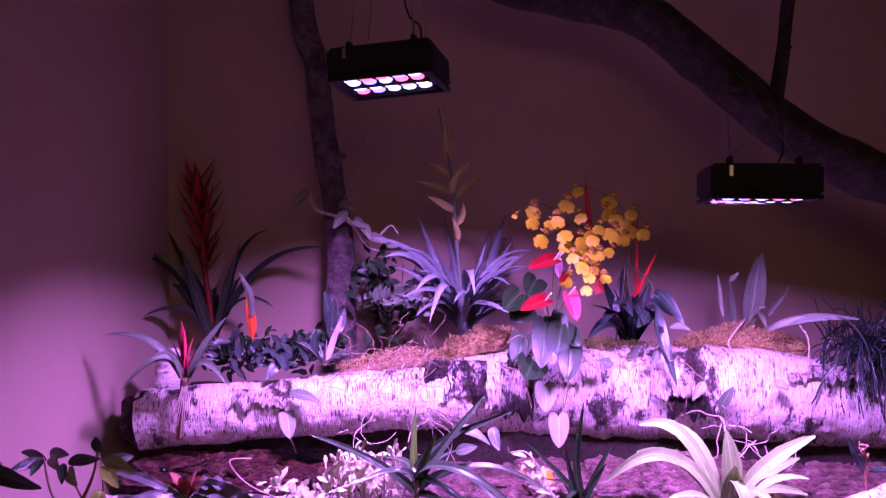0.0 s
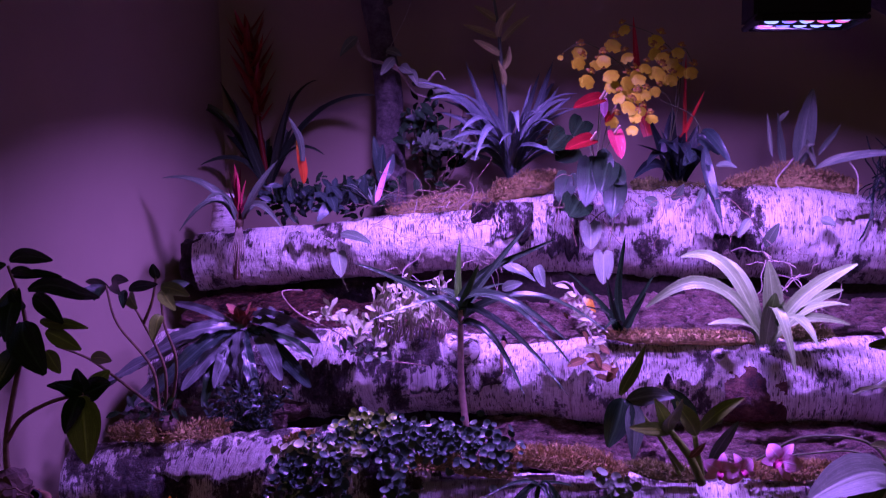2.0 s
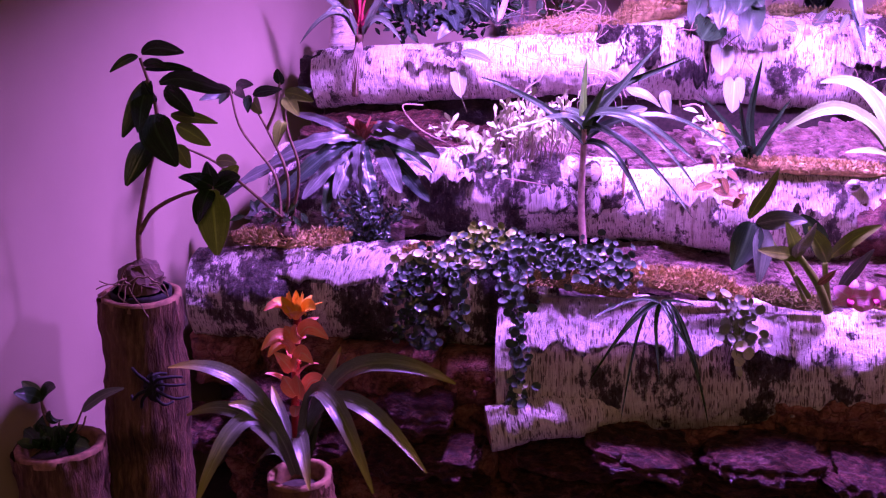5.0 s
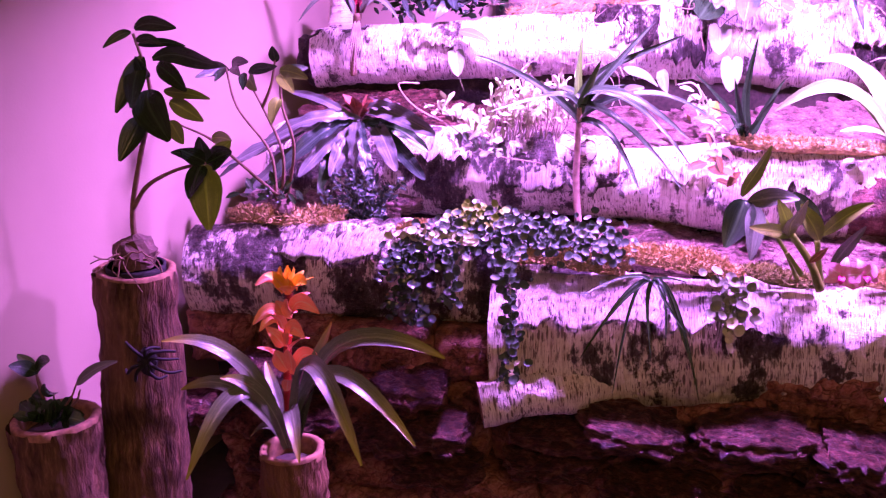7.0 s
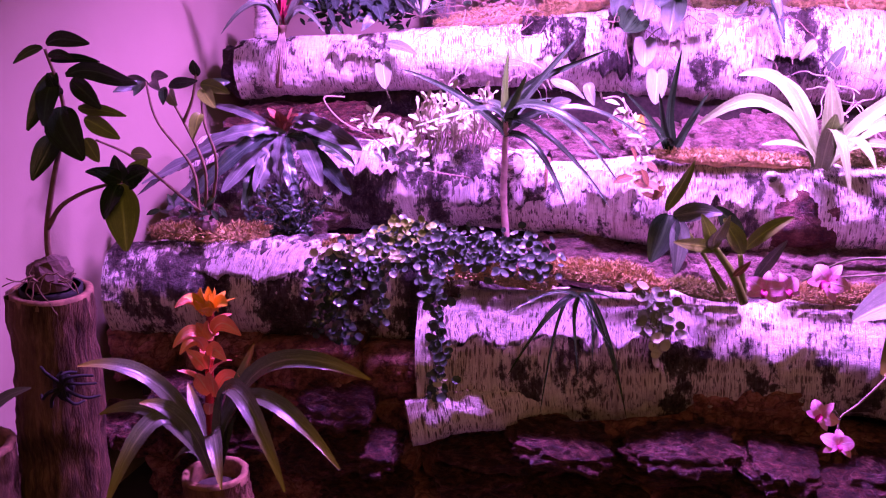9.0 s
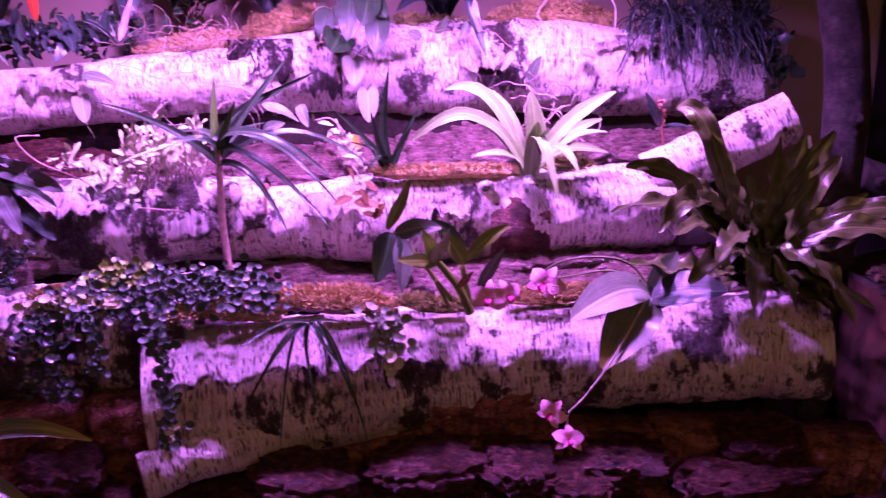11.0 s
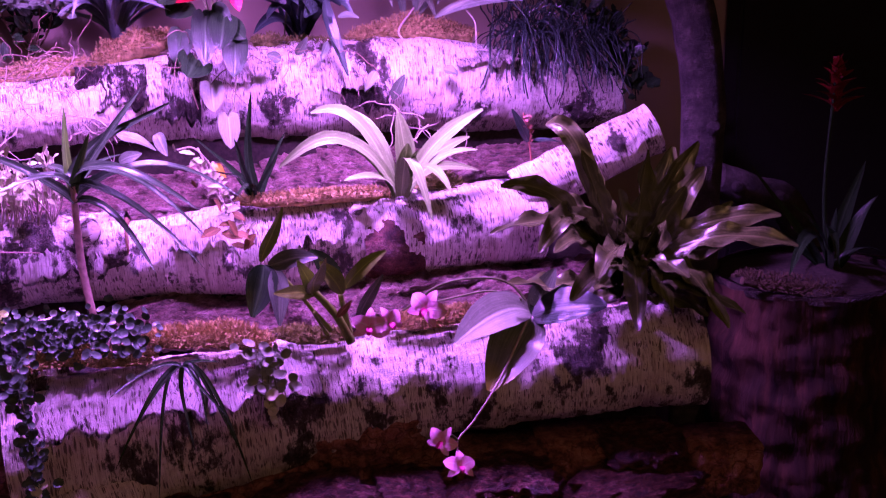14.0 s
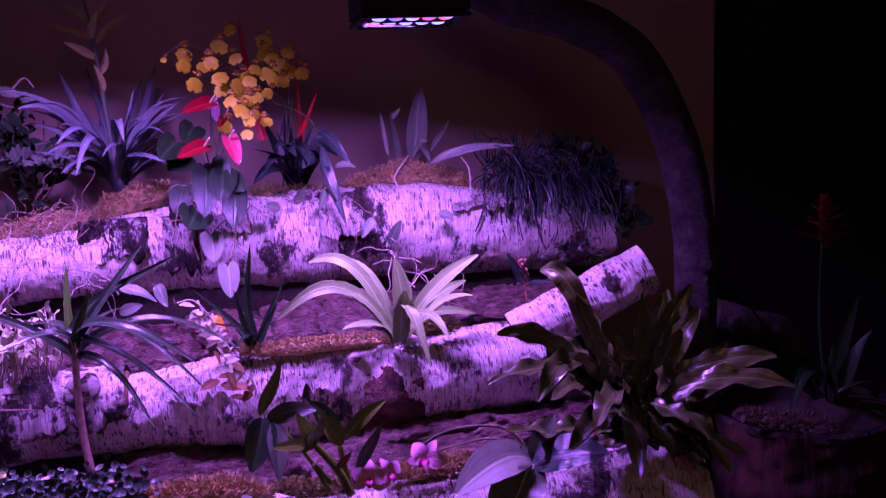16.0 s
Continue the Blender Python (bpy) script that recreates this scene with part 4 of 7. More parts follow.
def heart(ob, top, tip, size, mat, facing=(0, -1, 0.25), name="leaf", cup=0.12):
    """A heart-shaped blade: notch at top, point at tip."""
    o = ob.location
    a, b = Vector(top) - o, Vector(tip) - o
    d = (b - a).normalized()
    f = Vector(facing)
    s = d.cross(f).normalized()
    u = s.cross(d).normalized()
    ln = (b - a).length
    bm = bmesh.new()
    uv = bm.loops.layers.uv.verify()
    nt, na = 10, 8
    rows = []
    for i in range(nt + 1):
        t = i / nt
        w = size * 0.5 * math.sin(math.pi * min(1.0, 0.30 + 0.70 * t)) ** 0.62
        row = []
        for j in range(na + 1):
            x = j / na * 2 - 1
            back = -0.16 * ln * (1 - t) * math.sin(min(1, abs(x) * 1.25) * math.pi * 0.8)
            row.append(bm.verts.new(a + d * (t * ln + back) + s * x * w + u * (cup * abs(x) * w - 0.10 * ln * t * t)))
        rows.append(row)
    for i in range(nt):
        for j in range(na):
            fc = bm.faces.new((rows[i][j], rows[i][j + 1], rows[i + 1][j + 1], rows[i + 1][j]))
            fc.smooth = True
            for lp, (p, q) in zip(fc.loops, ((i, j), (i, j + 1), (i + 1, j + 1), (i + 1, j))):
                lp[uv].uv = (q / na, p / nt)
    return part(name, bm, mat, ob)


def small_leaves(ob, spots, length, width, mat, seed, profile=OVAL, name="foliage", up=0.3, n=4, jitter=0.5):
    """Many small leaves at the spots (world), as one mesh."""
    rnd = random.Random(seed)
    o = ob.location
    bm = bmesh.new()
    for p in spots:
        p = Vector(p) - o
        d = Vector((rnd.uniform(-1, 1), rnd.uniform(-1, 0.6), rnd.uniform(-0.7, 1) + up)).normalized()
        l = length * rnd.uniform(1 - jitter, 1 + jitter * 0.6)
        tip = p + d * l
        mid = p.lerp(tip, 0.5) + Vector((0, 0, 0.12 * l))
        line = [p.lerp(mid, i / (n - 1)).lerp(mid.lerp(tip, i / (n - 1)), i / (n - 1)) for i in range(n)]
        blade(bm, line, width * l / length, 0.25, 0, profile, 0, 0, 2, (rnd.uniform(-0.6, 0.6), -0.8, rnd.uniform(0.2, 1)))
    return tagged(part(name, bm, mat, ob), kind="stuff")


def round_leaves(ob, spots, size, mat, seed, name="foliage"):
    """Many small cupped round leaves, as one mesh."""
    rnd = random.Random(seed)
    o = ob.location
    bm = bmesh.new()
    for p in spots:
        p = Vector(p) - o
        nrm = Vector((rnd.uniform(-0.7, 0.7), rnd.uniform(-1.2, -0.1), rnd.uniform(-0.1, 1.1))).normalized()
        s = nrm.cross(Vector((rnd.uniform(-1, 1), 0.3, 1))).normalized()
        u = s.cross(nrm)
        r = size * rnd.uniform(0.6, 1.15)
        c = bm.verts.new(p - nrm * r * 0.3)
        ring = [bm.verts.new(p + (s * math.cos(a) + u * math.sin(a) * 0.85) * r * 0.6) for a in [k * math.pi / 4 for k in range(8)]]
        ring2 = [bm.verts.new(p + nrm * r * 0.12 + (s * math.cos(a) + u * math.sin(a) * 0.85) * r * 0.95) for a in [k * math.pi / 4 for k in range(8)]]
        for k in range(8):
            q = (k + 1) % 8
            bm.faces.new((c, ring[k], ring[q])).smooth = True
            bm.faces.new((ring[k], ring2[k], ring2[q], ring[q])).smooth = True
    return tagged(part(name, bm, mat, ob), kind="stuff")


def scatter(pts, n, spread, seed):
    """n spots round the line through pts; spread: (x, y, z) half-widths."""
    rnd = random.Random(seed)
    line = catmull(pts, 60) if len(pts) > 1 else [Vector(pts[0])] * 2
    out = []
    for _ in range(n):
        p = rnd.choice(line)
        out.append(p + Vector([rnd.gauss(0, 0.5) * s for s in spread]))
    return out


def moss(pts, width, height, seed, mat=M_MOSS, label="clump of orange-brown sphagnum moss on a log", n=1800, sprig=0.012):
    line = [p + Vector((0, 0.035, 0.004)) for p in catmull(pts, 40)]
    o = line[0].copy()
    ob = thing("moss", o, label, "moss", "moss clumps", "stuff")
    rnd = random.Random(seed)
    bm = bmesh.new()
    tube(bm, [p - o - Vector((0, 0, height * 0.45)) for p in line], lambda t: 0.62 * height * (0.35 + 0.65 * math.sin(math.pi * min(1, max(0, t * 0.96 + 0.02))) ** 0.5) * 0.9, 14, 0.35, seed, True, 30)
    part("mound", bm, mat, ob)
    bm = bmesh.new()
    for _ in range(int(n * 2.4)):
        i = rnd.randrange(len(line))
        t = i / (len(line) - 1)
        k = 0.4 + 0.6 * math.sin(math.pi * t) ** 0.5
        a = rnd.uniform(-0.2, math.pi + 0.2)
        r = rnd.uniform(0.55, 1.0) * (1 + 0.35 * noise.noise(line[i] * 40 + Vector((a, seed, 0))))
        p = line[i] - o + Vector((rnd.uniform(-0.01, 0.01), -math.cos(a) * width * 0.5 * k * r, math.sin(a) * height * k * r * (0.72 + 0.5 * noise.noise(line[i] * 55 + Vector((a * 0.8, 0, seed)))) - height * 0.3))
        d = Vector((rnd.uniform(-1, 1), -math.cos(a) + rnd.uniform(-0.6, 0.6), math.sin(a) + rnd.uniform(-0.5, 0.7))).normalized()
        l = sprig * rnd.uniform(0.4, 1.15)
        s = d.cross(Vector((rnd.uniform(-1, 1), rnd.uniform(-1, 1), 0.3))).normalized() * l * 0.13
        q = p + d * l * 0.55 + Vector((rnd.uniform(-1, 1), rnd.uniform(-1, 1), 0)) * l * 0.2
        v = [bm.verts.new(x) for x in (p - s * 0.6, p + s * 0.6, q + s, q - s, p + d * l)]
        bm.faces.new((v[0], v[1], v[2], v[3]))
        bm.faces.new((v[3], v[2], v[4]))
    part("sprigs", bm, mat, ob)
    return ob


def tangle(pts, n, spread, r, length, mat, seed, label, category="roots", name="root_tangle"):
    rnd = random.Random(seed)
    line = catmull(pts, 30)
    o = line[0].copy()
    ob = thing(name, o, label, category, "", "stuff")
    bm = bmesh.new()
    for _ in range(n):
        p = rnd.choice(line) + Vector([rnd.uniform(-1, 1) * s for s in spread]) - o
        d = Vector((rnd.uniform(-1, 1), rnd.uniform(-0.8, 0.2), rnd.uniform(-0.7, 0.6)))
        q = [p]
        for _k in range(7):
            d = (d + Vector((rnd.uniform(-1, 1), rnd.uniform(-0.6, 0.6), rnd.uniform(-1, 0.8))) * 0.7).normalized()
            q.append(q[-1] + d * length / 7 * rnd.uniform(0.6, 1.3))
        tube(bm, catmull(q, 18), r * rnd.uniform(0.6, 1.2), 4, 0, 0, False)
    part("roots", bm, mat, ob)
    return ob


# ---- top row ----
g = thing("tall_bromeliad", (-0.727, 2.850, 1.074), "dark green bromeliad with a tall red flower spike", "bromeliad")
B = (-0.727, 2.850, 1.082)
rosette(g, B, [((-1.095, 2.750, 1.272), 0.52, 1.0), ((-0.886, 2.900, 1.414), 0.1, 1.3), ((-0.545, 2.800, 1.415), 0.35, 1.0), ((-0.347, 2.700, 1.366), 0.30, 1.15), ((-0.897, 2.700, 1.160), 0.32, 1.0), ((-0.800, 2.750, 1.360), 0.1, 1.2), ((-0.621, 2.750, 1.378), 0.1, 1.1), ((-0.510, 2.700, 1.189), 0.35, 0.8), ((-0.628, 2.950, 1.351), 0.15, 1.0), ((-0.947, 2.950, 1.276), 0.2, 1.0), ((-0.823, 3.000, 1.421), 0.1, 1.0), ((-0.721, 3.000, 1.421), 0.1, 1.0)], 0.030, leaf_mat("leaf_dark_streaked", (0.055, 0.075, 0.045), (0.010, 0.022, 0.012), 0.3, 7), STRAP, 0.45)
stalk(g, [B, (-0.754, 2.850, 1.303), (-0.774, 2.850, 1.548)], 0.010, P_DARKRED, "flower_stalk", taper=0.8)
for i in range(30):
    t = i / 29
    p = Vector((-0.747, 2.850, 1.285)).lerp(Vector((-0.777, 2.850, 1.556)), t)
    a = i * 137.5
    ln = 0.085 + 0.055 * math.sin(math.pi * min(1, t * 0.85))
    leaf(g, p, p + Vector((math.cos(radians(a)) * ln * 0.55, math.sin(radians(a)) * ln * 0.55, ln * 0.75)), 0.036, -0.2, P_FLAME, SWORD, 0.3, name="bract", n=6)

g = thing("small_red_bromeliad", (-0.709, 2.400, 0.868), "small bromeliad with a dark pink heart tied to a log", "bromeliad")
C = (-0.688, 2.380, 1.036)
stalk(g, [(-0.709, 2.400, 0.863), (-0.703, 2.390, 0.939), C], 0.009, M_BSTEM, "rooted_stem", taper=1.3, rough=0.35)
for i in range(7):
    stalk(g, [C, Vector(C) + Vector((-0.018 + 0.005 * i, -0.012, -0.07)), Vector(C) + Vector((-0.034 + 0.007 * i, -0.004, -0.12 - 0.012 * (i * 3 % 5)))], 0.003, M_ROOT, "root", 5, 0.3)
rosette(g, C, [((-0.893, 2.350, 1.151), 0.28, 1), ((-0.832, 2.300, 1.013), 0.55, 1), ((-0.553, 2.300, 1.026), 0.42, 1), ((-0.584, 2.420, 1.195), 0.15, 1.2), ((-0.743, 2.250, 1.098), 0.4, 0.9), ((-0.788, 2.450, 1.128), 0.1, 0.9), ((-0.610, 2.450, 1.068), 0.3, 0.9)], 0.022, L_GREY, STRAP, 0.4)
for i, (dx, dz) in enumerate([(-14, 92), (-4, 98), (6, 90), (14, 70), (-20, 66), (0, 80), (20, 48), (-26, 42)]):
    leaf(g, C, Vector(C) + Vector((dx * 0.0016, -0.015 + 0.006 * (i % 4), dz * 0.00155)), 0.030, 0.05, P_ROSE if i % 2 else P_CRIMSON, SWORD, 0.5, name="bract", n=7)

g = thing("sword_bromeliad", (-0.544, 2.550, 1.107), "small plant with one curved orange-red and violet leaf", "bromeliad")
leaf(g, (-0.543, 2.550, 1.117), (-0.549, 2.500, 1.249), 0.026, 0.02, P_ORANGE, OVAL, 0.3, name="bract")
leaf(g, (-0.538, 2.520, 1.184), (-0.561, 2.460, 1.312), 0.020, 0.28, L_GREY, STRAP, 0.3)
stalk(g, [((-0.545, 2.560, 1.051)), (-0.543, 2.550, 1.117)], 0.004, M_STEM)

g = thing("creeping_foliage", (-0.458, 2.550, 1.029), "low cluster of dark green mixed leaves on soil", "foliage plant")
small_leaves(g, scatter([(-0.654, 2.600, 1.043), (-0.552, 2.620, 1.066), (-0.438, 2.620, 1.075), (-0.310, 2.650, 1.089)], 240, (0.05, 0.06, 0.045), 5), 0.038, 0.017, L_DARK, 6)
small_leaves(g, scatter([(-0.634, 2.550, 1.084), (-0.484, 2.520, 1.066), (-0.362, 2.550, 1.070)], 90, (0.05, 0.04, 0.035), 8), 0.042, 0.018, L_BLUE, 9)
for tip, base in (((-0.487, 2.450, 1.019), (-0.457, 2.500, 1.069)), ((-0.433, 2.450, 1.046), (-0.465, 2.500, 1.093)), ((-0.405, 2.500, 1.141), (-0.378, 2.500, 1.062)), ((-0.355, 2.500, 1.149), (-0.363, 2.500, 1.062)), ((-0.345, 2.600, 1.250), (-0.321, 2.600, 1.112)), ((-0.315, 2.580, 1.228), (-0.326, 2.580, 1.115)), ((-0.294, 2.650, 1.196), (-0.321, 2.600, 1.112))):
    leaf(g, base, tip, 0.032, 0.1, L_BLUE, OVAL, 0.2, facing=(0, -1, 0.4))
# the pale bark stub beside it
log("birch_log", [(-0.772, 2.520, 0.930), (-0.783, 2.550, 1.085)], (0.036, 0.032), "short upright grey bark stub behind a log end", 41.0, M_BIRCH, 0.06, 18)

g = thing("pink_spike_airplant", (-0.325, 2.480, 1.050), "fine-leaved air plant with a bright pink flower spike", "air plant")
B = (-0.329, 2.480, 1.053)
for i in range(20):
    a = i * 137.5
    l = 0.10 + 0.03 * math.sin(i * 2.1)
    leaf(g, B, Vector(B) + Vector((math.cos(radians(a)) * l, math.sin(radians(a)) * l * 0.6, 0.035 + 0.05 * ((i * 7) % 5) / 5)), 0.008, 0.25, L_GREY, SWORD, 0.5, n=8, across=2)
leaf(g, B, (-0.280, 2.480, 1.188), 0.018, 0.05, P_PINK, OVAL, 0.5, name="flower_spike", facing=(0, -1, 0.2))

# vine on the slim trunk
g = thing("trunk_vine", (-0.387, 2.720, 1.549), "pale-leaved vine twining round the slim trunk", "vine")
stalk(g, [(-0.414, 2.730, 1.540), (-0.387, 2.720, 1.482), (-0.320, 2.720, 1.457), (-0.278, 2.720, 1.433), (-0.234, 2.700, 1.375), (-0.195, 2.680, 1.360)], 0.006, M_ROOT, n=30)
stalk(g, [(-0.320, 2.720, 1.483), (-0.257, 2.760, 1.618), (-0.241, 2.800, 1.704)], 0.0015, M_ROOT)
stalk(g, [(-0.303, 2.720, 1.466), (-0.225, 2.700, 1.392), (-0.167, 2.700, 1.434), (-0.141, 2.680, 1.410)], 0.004, M_ROOT)
for base, tip in (((-0.407, 2.720, 1.540), (-0.449, 2.660, 1.482)), ((-0.292, 2.700, 1.475), (-0.329, 2.660, 1.426)), ((-0.251, 2.700, 1.442), (-0.220, 2.640, 1.395)), ((-0.276, 2.700, 1.450), (-0.233, 2.660, 1.431)), ((-0.320, 2.720, 1.499), (-0.269, 2.680, 1.480)), ((-0.242, 2.700, 1.400), (-0.161, 2.620, 1.385)), ((-0.195, 2.680, 1.368), (-0.121, 2.620, 1.364))):
    leaf(g, base, tip, 0.030, 0.1, L_SILVER, OVAL, 0.25, facing=(0.3, -1, 0.3))

g = thing("leafy_bush", (-0.167, 2.720, 1.089), "small dark bush with pale-lit oval leaves", "bush")
for x in (640, 665, 690, 715, 740):
    stalk(g, [(-0.169, 2.740, 1.077), (Vector((-0.168, 2.720, 1.165)) + Vector((x - 690, 0, 0)) * 0.0011), (Vector((-0.168, 2.720, 1.299)) + Vector((x - 690, 0, (x % 3) * 15)) * 0.0016)], 0.003, M_BSTEM)
small_leaves(g, scatter([(-0.235, 2.720, 1.316), (-0.185, 2.720, 1.232), (-0.167, 2.720, 1.114)], 150, (0.075, 0.06, 0.05), 12), 0.045, 0.022, L_DARK, 13)
small_leaves(g, scatter([(-0.229, 2.660, 1.221), (-0.146, 2.640, 1.215), (-0.063, 2.620, 1.197)], 46, (0.04, 0.03, 0.02), 14), 0.042, 0.022, L_GREY, 15)

g = thing("silver_bromeliad", (0.055, 2.660, 1.124), "large silvery blue bromeliad with a tall pale flower spike", "bromeliad")
B = (0.055, 2.660, 1.127)
rosette(g, B, [((-0.216, 2.600, 1.404), 0.30, 1), ((-0.164, 2.450, 1.357), 0.32, 1.1), ((-0.089, 2.800, 1.466), 0.05, 1.1), ((-0.167, 2.700, 1.317), 0.22, 1), ((-0.077, 2.400, 1.270), 0.42, 1.1), ((-0.014, 2.900, 1.465), 0.05, 0.9), ((0.179, 2.850, 1.467), 0.08, 1.2), ((0.213, 2.600, 1.351), 0.38, 1.1), ((0.192, 2.750, 1.385), 0.15, 1), ((0.222, 2.500, 1.225), 0.35, 1.1), ((0.112, 2.500, 1.395), 0.15, 0.9), ((0.080, 2.350, 1.269), 0.5, 1.1), ((-0.037, 2.350, 1.194), 0.5, 1.1), ((-0.131, 2.950, 1.283), 0.2, 1), ((0.142, 2.450, 1.321), 0.3, 1), ((-0.047, 2.850, 1.361), 0.1, 1), ((0.201, 2.950, 1.430), 0.1, 1), ((-0.164, 2.900, 1.375), 0.2, 1), ((0.189, 2.450, 1.199), 0.35, 1), ((0.137, 2.900, 1.431), 0.05, 1), ((-0.081, 2.500, 1.191), 0.4, 1), ((0.013, 2.900, 1.377), 0.05, 1)], 0.025, leaf_mat("leaf_silver_blue", (0.18, 0.21, 0.21), (0.055, 0.08, 0.085), 0.33, 40), STRAP, 0.35)
rnd = random.Random(17)
for i in range(38):
    a = i * 137.5
    l = rnd.uniform(0.16, 0.25)
    tip = Vector(B) + Vector((math.cos(radians(a)) * l, math.sin(radians(a)) * l * 0.7 - 0.04, rnd.uniform(0.04, 0.24)))
    leaf(g, B, tip, rnd.uniform(0.014, 0.024), rnd.uniform(0.2, 0.7), bpy.data.materials["leaf_silver_blue"], STRAP, 0.35, (0, -0.6, 0.8))
stalk(g, [B, (0.037, 2.660, 1.322), (0.021, 2.660, 1.502), (0.007, 2.660, 1.616), (-0.027, 2.660, 1.778)], 0.008, L_GREY, "flower_stalk", taper=0.4)
for a, b in (((0.020, 2.660, 1.527), (-0.083, 2.600, 1.563)), ((0.026, 2.660, 1.478), (-0.053, 2.620, 1.521)), ((0.012, 2.660, 1.575), (-0.053, 2.640, 1.618)), ((0.025, 2.660, 1.518), (0.107, 2.620, 1.587)), ((0.015, 2.660, 1.559), (0.067, 2.640, 1.624)), ((0.015, 2.660, 1.527), (0.040, 2.600, 1.599)), ((0.032, 2.660, 1.437), (0.048, 2.620, 1.503)), ((0.033, 2.660, 1.388), (0.016, 2.620, 1.462)), ((0.007, 2.660, 1.624), (-0.010, 2.640, 1.720)), ((-0.002, 2.660, 1.665), (0.005, 2.680, 1.740)), ((-0.014, 2.660, 1.722), (-0.027, 2.660, 1.787))):
    leaf(g, a, b, 0.022, 0.03, P_STRAW, OVAL, 0.5, facing=(0, -1, 0.3), name="bract", n=8)

# anthurium
g = thing("anthurium", (0.295, 2.520, 1.113), "red-flowered anthurium with large dark heart-shaped leaves", "anthurium")
B = (0.295, 2.520, 1.113)
for top, tip, size in (((0.212, 2.450, 1.146), (0.191, 2.400, 1.077), 0.062), ((0.272, 2.440, 1.183), (0.258, 2.370, 1.075), 0.07), ((0.318, 2.440, 1.179), (0.298, 2.380, 1.111), 0.07), ((0.339, 2.420, 1.125), (0.327, 2.360, 1.044), 0.066), ((0.241, 2.420, 1.081), (0.216, 2.360, 1.049), 0.09), ((0.206, 2.500, 1.256), (0.164, 2.420, 1.225), 0.075), ((0.256, 2.560, 1.291), (0.229, 2.500, 1.256), 0.07), ((0.327, 2.460, 1.161), (0.359, 2.400, 1.131), 0.06), ((0.290, 2.470, 1.198), (0.324, 2.420, 1.158), 0.07), ((0.230, 2.500, 1.217), (0.181, 2.450, 1.191), 0.07)):
    heart(g, top, tip, size, L_DARK, (0.05, -1, 0.25))
    stalk(g, [B, (Vector(B) + Vector(top)) / 2 + Vector((0, 0, 0.02)), top], 0.0028, M_STEM, "leaf_stalk", n=8)
for top, tip, size, m in (((0.297, 2.460, 1.353), (0.225, 2.420, 1.336), 0.058, P_SPATHE), ((0.273, 2.440, 1.244), (0.204, 2.390, 1.227), 0.060, P_SPATHE), ((0.334, 2.420, 1.262), (0.352, 2.380, 1.200), 0.056, P_ROSE), ((0.306, 2.500, 1.347), (0.311, 2.470, 1.306), 0.035, P_PINK), ((0.329, 2.500, 1.312), (0.314, 2.470, 1.291), 0.03, P_RED)):
    spathe = heart(g, top, tip, size * 0.8, m, (0.1, -0.7, 0.75), "spathe", 0.35)
    stalk(g, [B, (Vector(B) + Vector(top)) / 2 + Vector((0, 0.02, 0.02)), top], 0.0025, M_STEM, "flower_stalk", n=8)
    stalk(g, [Vector(top) + Vector((0, -0.004, 0)), Vector(top) + Vector((0.012, -0.025, 0.022))], 0.0038, P_CREAM, "spadix", n=5).parent = spathe

# oncidium with its many yellow flowers
g = thing("dancing_lady_orchid", (0.489, 2.620, 1.109), "orchid spray crowded with bright yellow flowers with brown-spotted tops", "orchid")
bm = bmesh.new()


def petal_fan(bm, c, s, u, nrm, pts, mat, bulge):
    uv = bm.loops.layers.uv.verify()
    centre = bm.verts.new(c + nrm * bulge)
    ring = [bm.verts.new(c + s * x + u * y) for x, y in pts]
    for i in range(len(ring) - 1):
        f = bm.faces.new((centre, ring[i], ring[i + 1]))
        f.material_index = mat
        f.smooth = True
        for lp, q in zip(f.loops, (0, i / len(ring), (i + 1) / len(ring))):
            lp[uv].uv = (q, 0.3)


X, Z, N = Vector((1, 0, 0)), Vector((0, 0, 1)), Vector((0, -1, 0))
lip = [(0, 0.002)] + [(0.019 * math.sin(a) * (1 + 0.12 * math.sin(a * 7)), -0.014 - 0.016 * math.cos(a - math.pi) * 1.0 + (0.006 if abs(a - math.pi) < 0.15 else 0)) for a in [math.pi * 2 * k / 22 for k in range(1, 22)]] + [(0, 0.002)]
petal_fan(bm, Vector((0, 0, -0.008)), X, Z, N, lip, 0, 0.004)
for ang in (20, 70, 110, 160, 90):
    a = radians(ang)
    d = X * math.cos(a) + Z * math.sin(a)
    blade(bm, [N * 0.002 + d * (0.013 * i / 4) + N * 0.004 * math.sin(i) for i in range(5)], 0.0075, 0.2, 1, PETAL, 0, 0.3, 2, N)
bmesh.ops.create_uvsphere(bm, u_segments=8, v_segments=5, radius=0.0032, matrix=Matrix.Translation((0, -0.004, 0.001)))
me = bpy.data.meshes.new("flower")
bm.to_mesh(me)
bm.free()
me.materials.append(P_YELLOW)
me.materials.append(P_SPOT)
rnd = random.Random(4)
sprays = [[(0.489, 2.620, 1.117), (0.506, 2.600, 1.330), (0.427, 2.550, 1.380), (0.399, 2.500, 1.281)], [(0.489, 2.620, 1.117), (0.532, 2.620, 1.409), (0.472, 2.600, 1.514), (0.365, 2.580, 1.561)], [(0.429, 2.560, 1.379), (0.332, 2.550, 1.466), (0.252, 2.530, 1.505), (0.192, 2.520, 1.476)], [(0.514, 2.600, 1.330), (0.529, 2.600, 1.442), (0.536, 2.600, 1.490), (0.565, 2.580, 1.435)], [(0.430, 2.570, 1.347), (0.381, 2.560, 1.442), (0.331, 2.540, 1.442), (0.275, 2.520, 1.419)]]
for s in sprays:
    stalk(g, s, 0.0018, M_STEM, "flower_stem", 5)
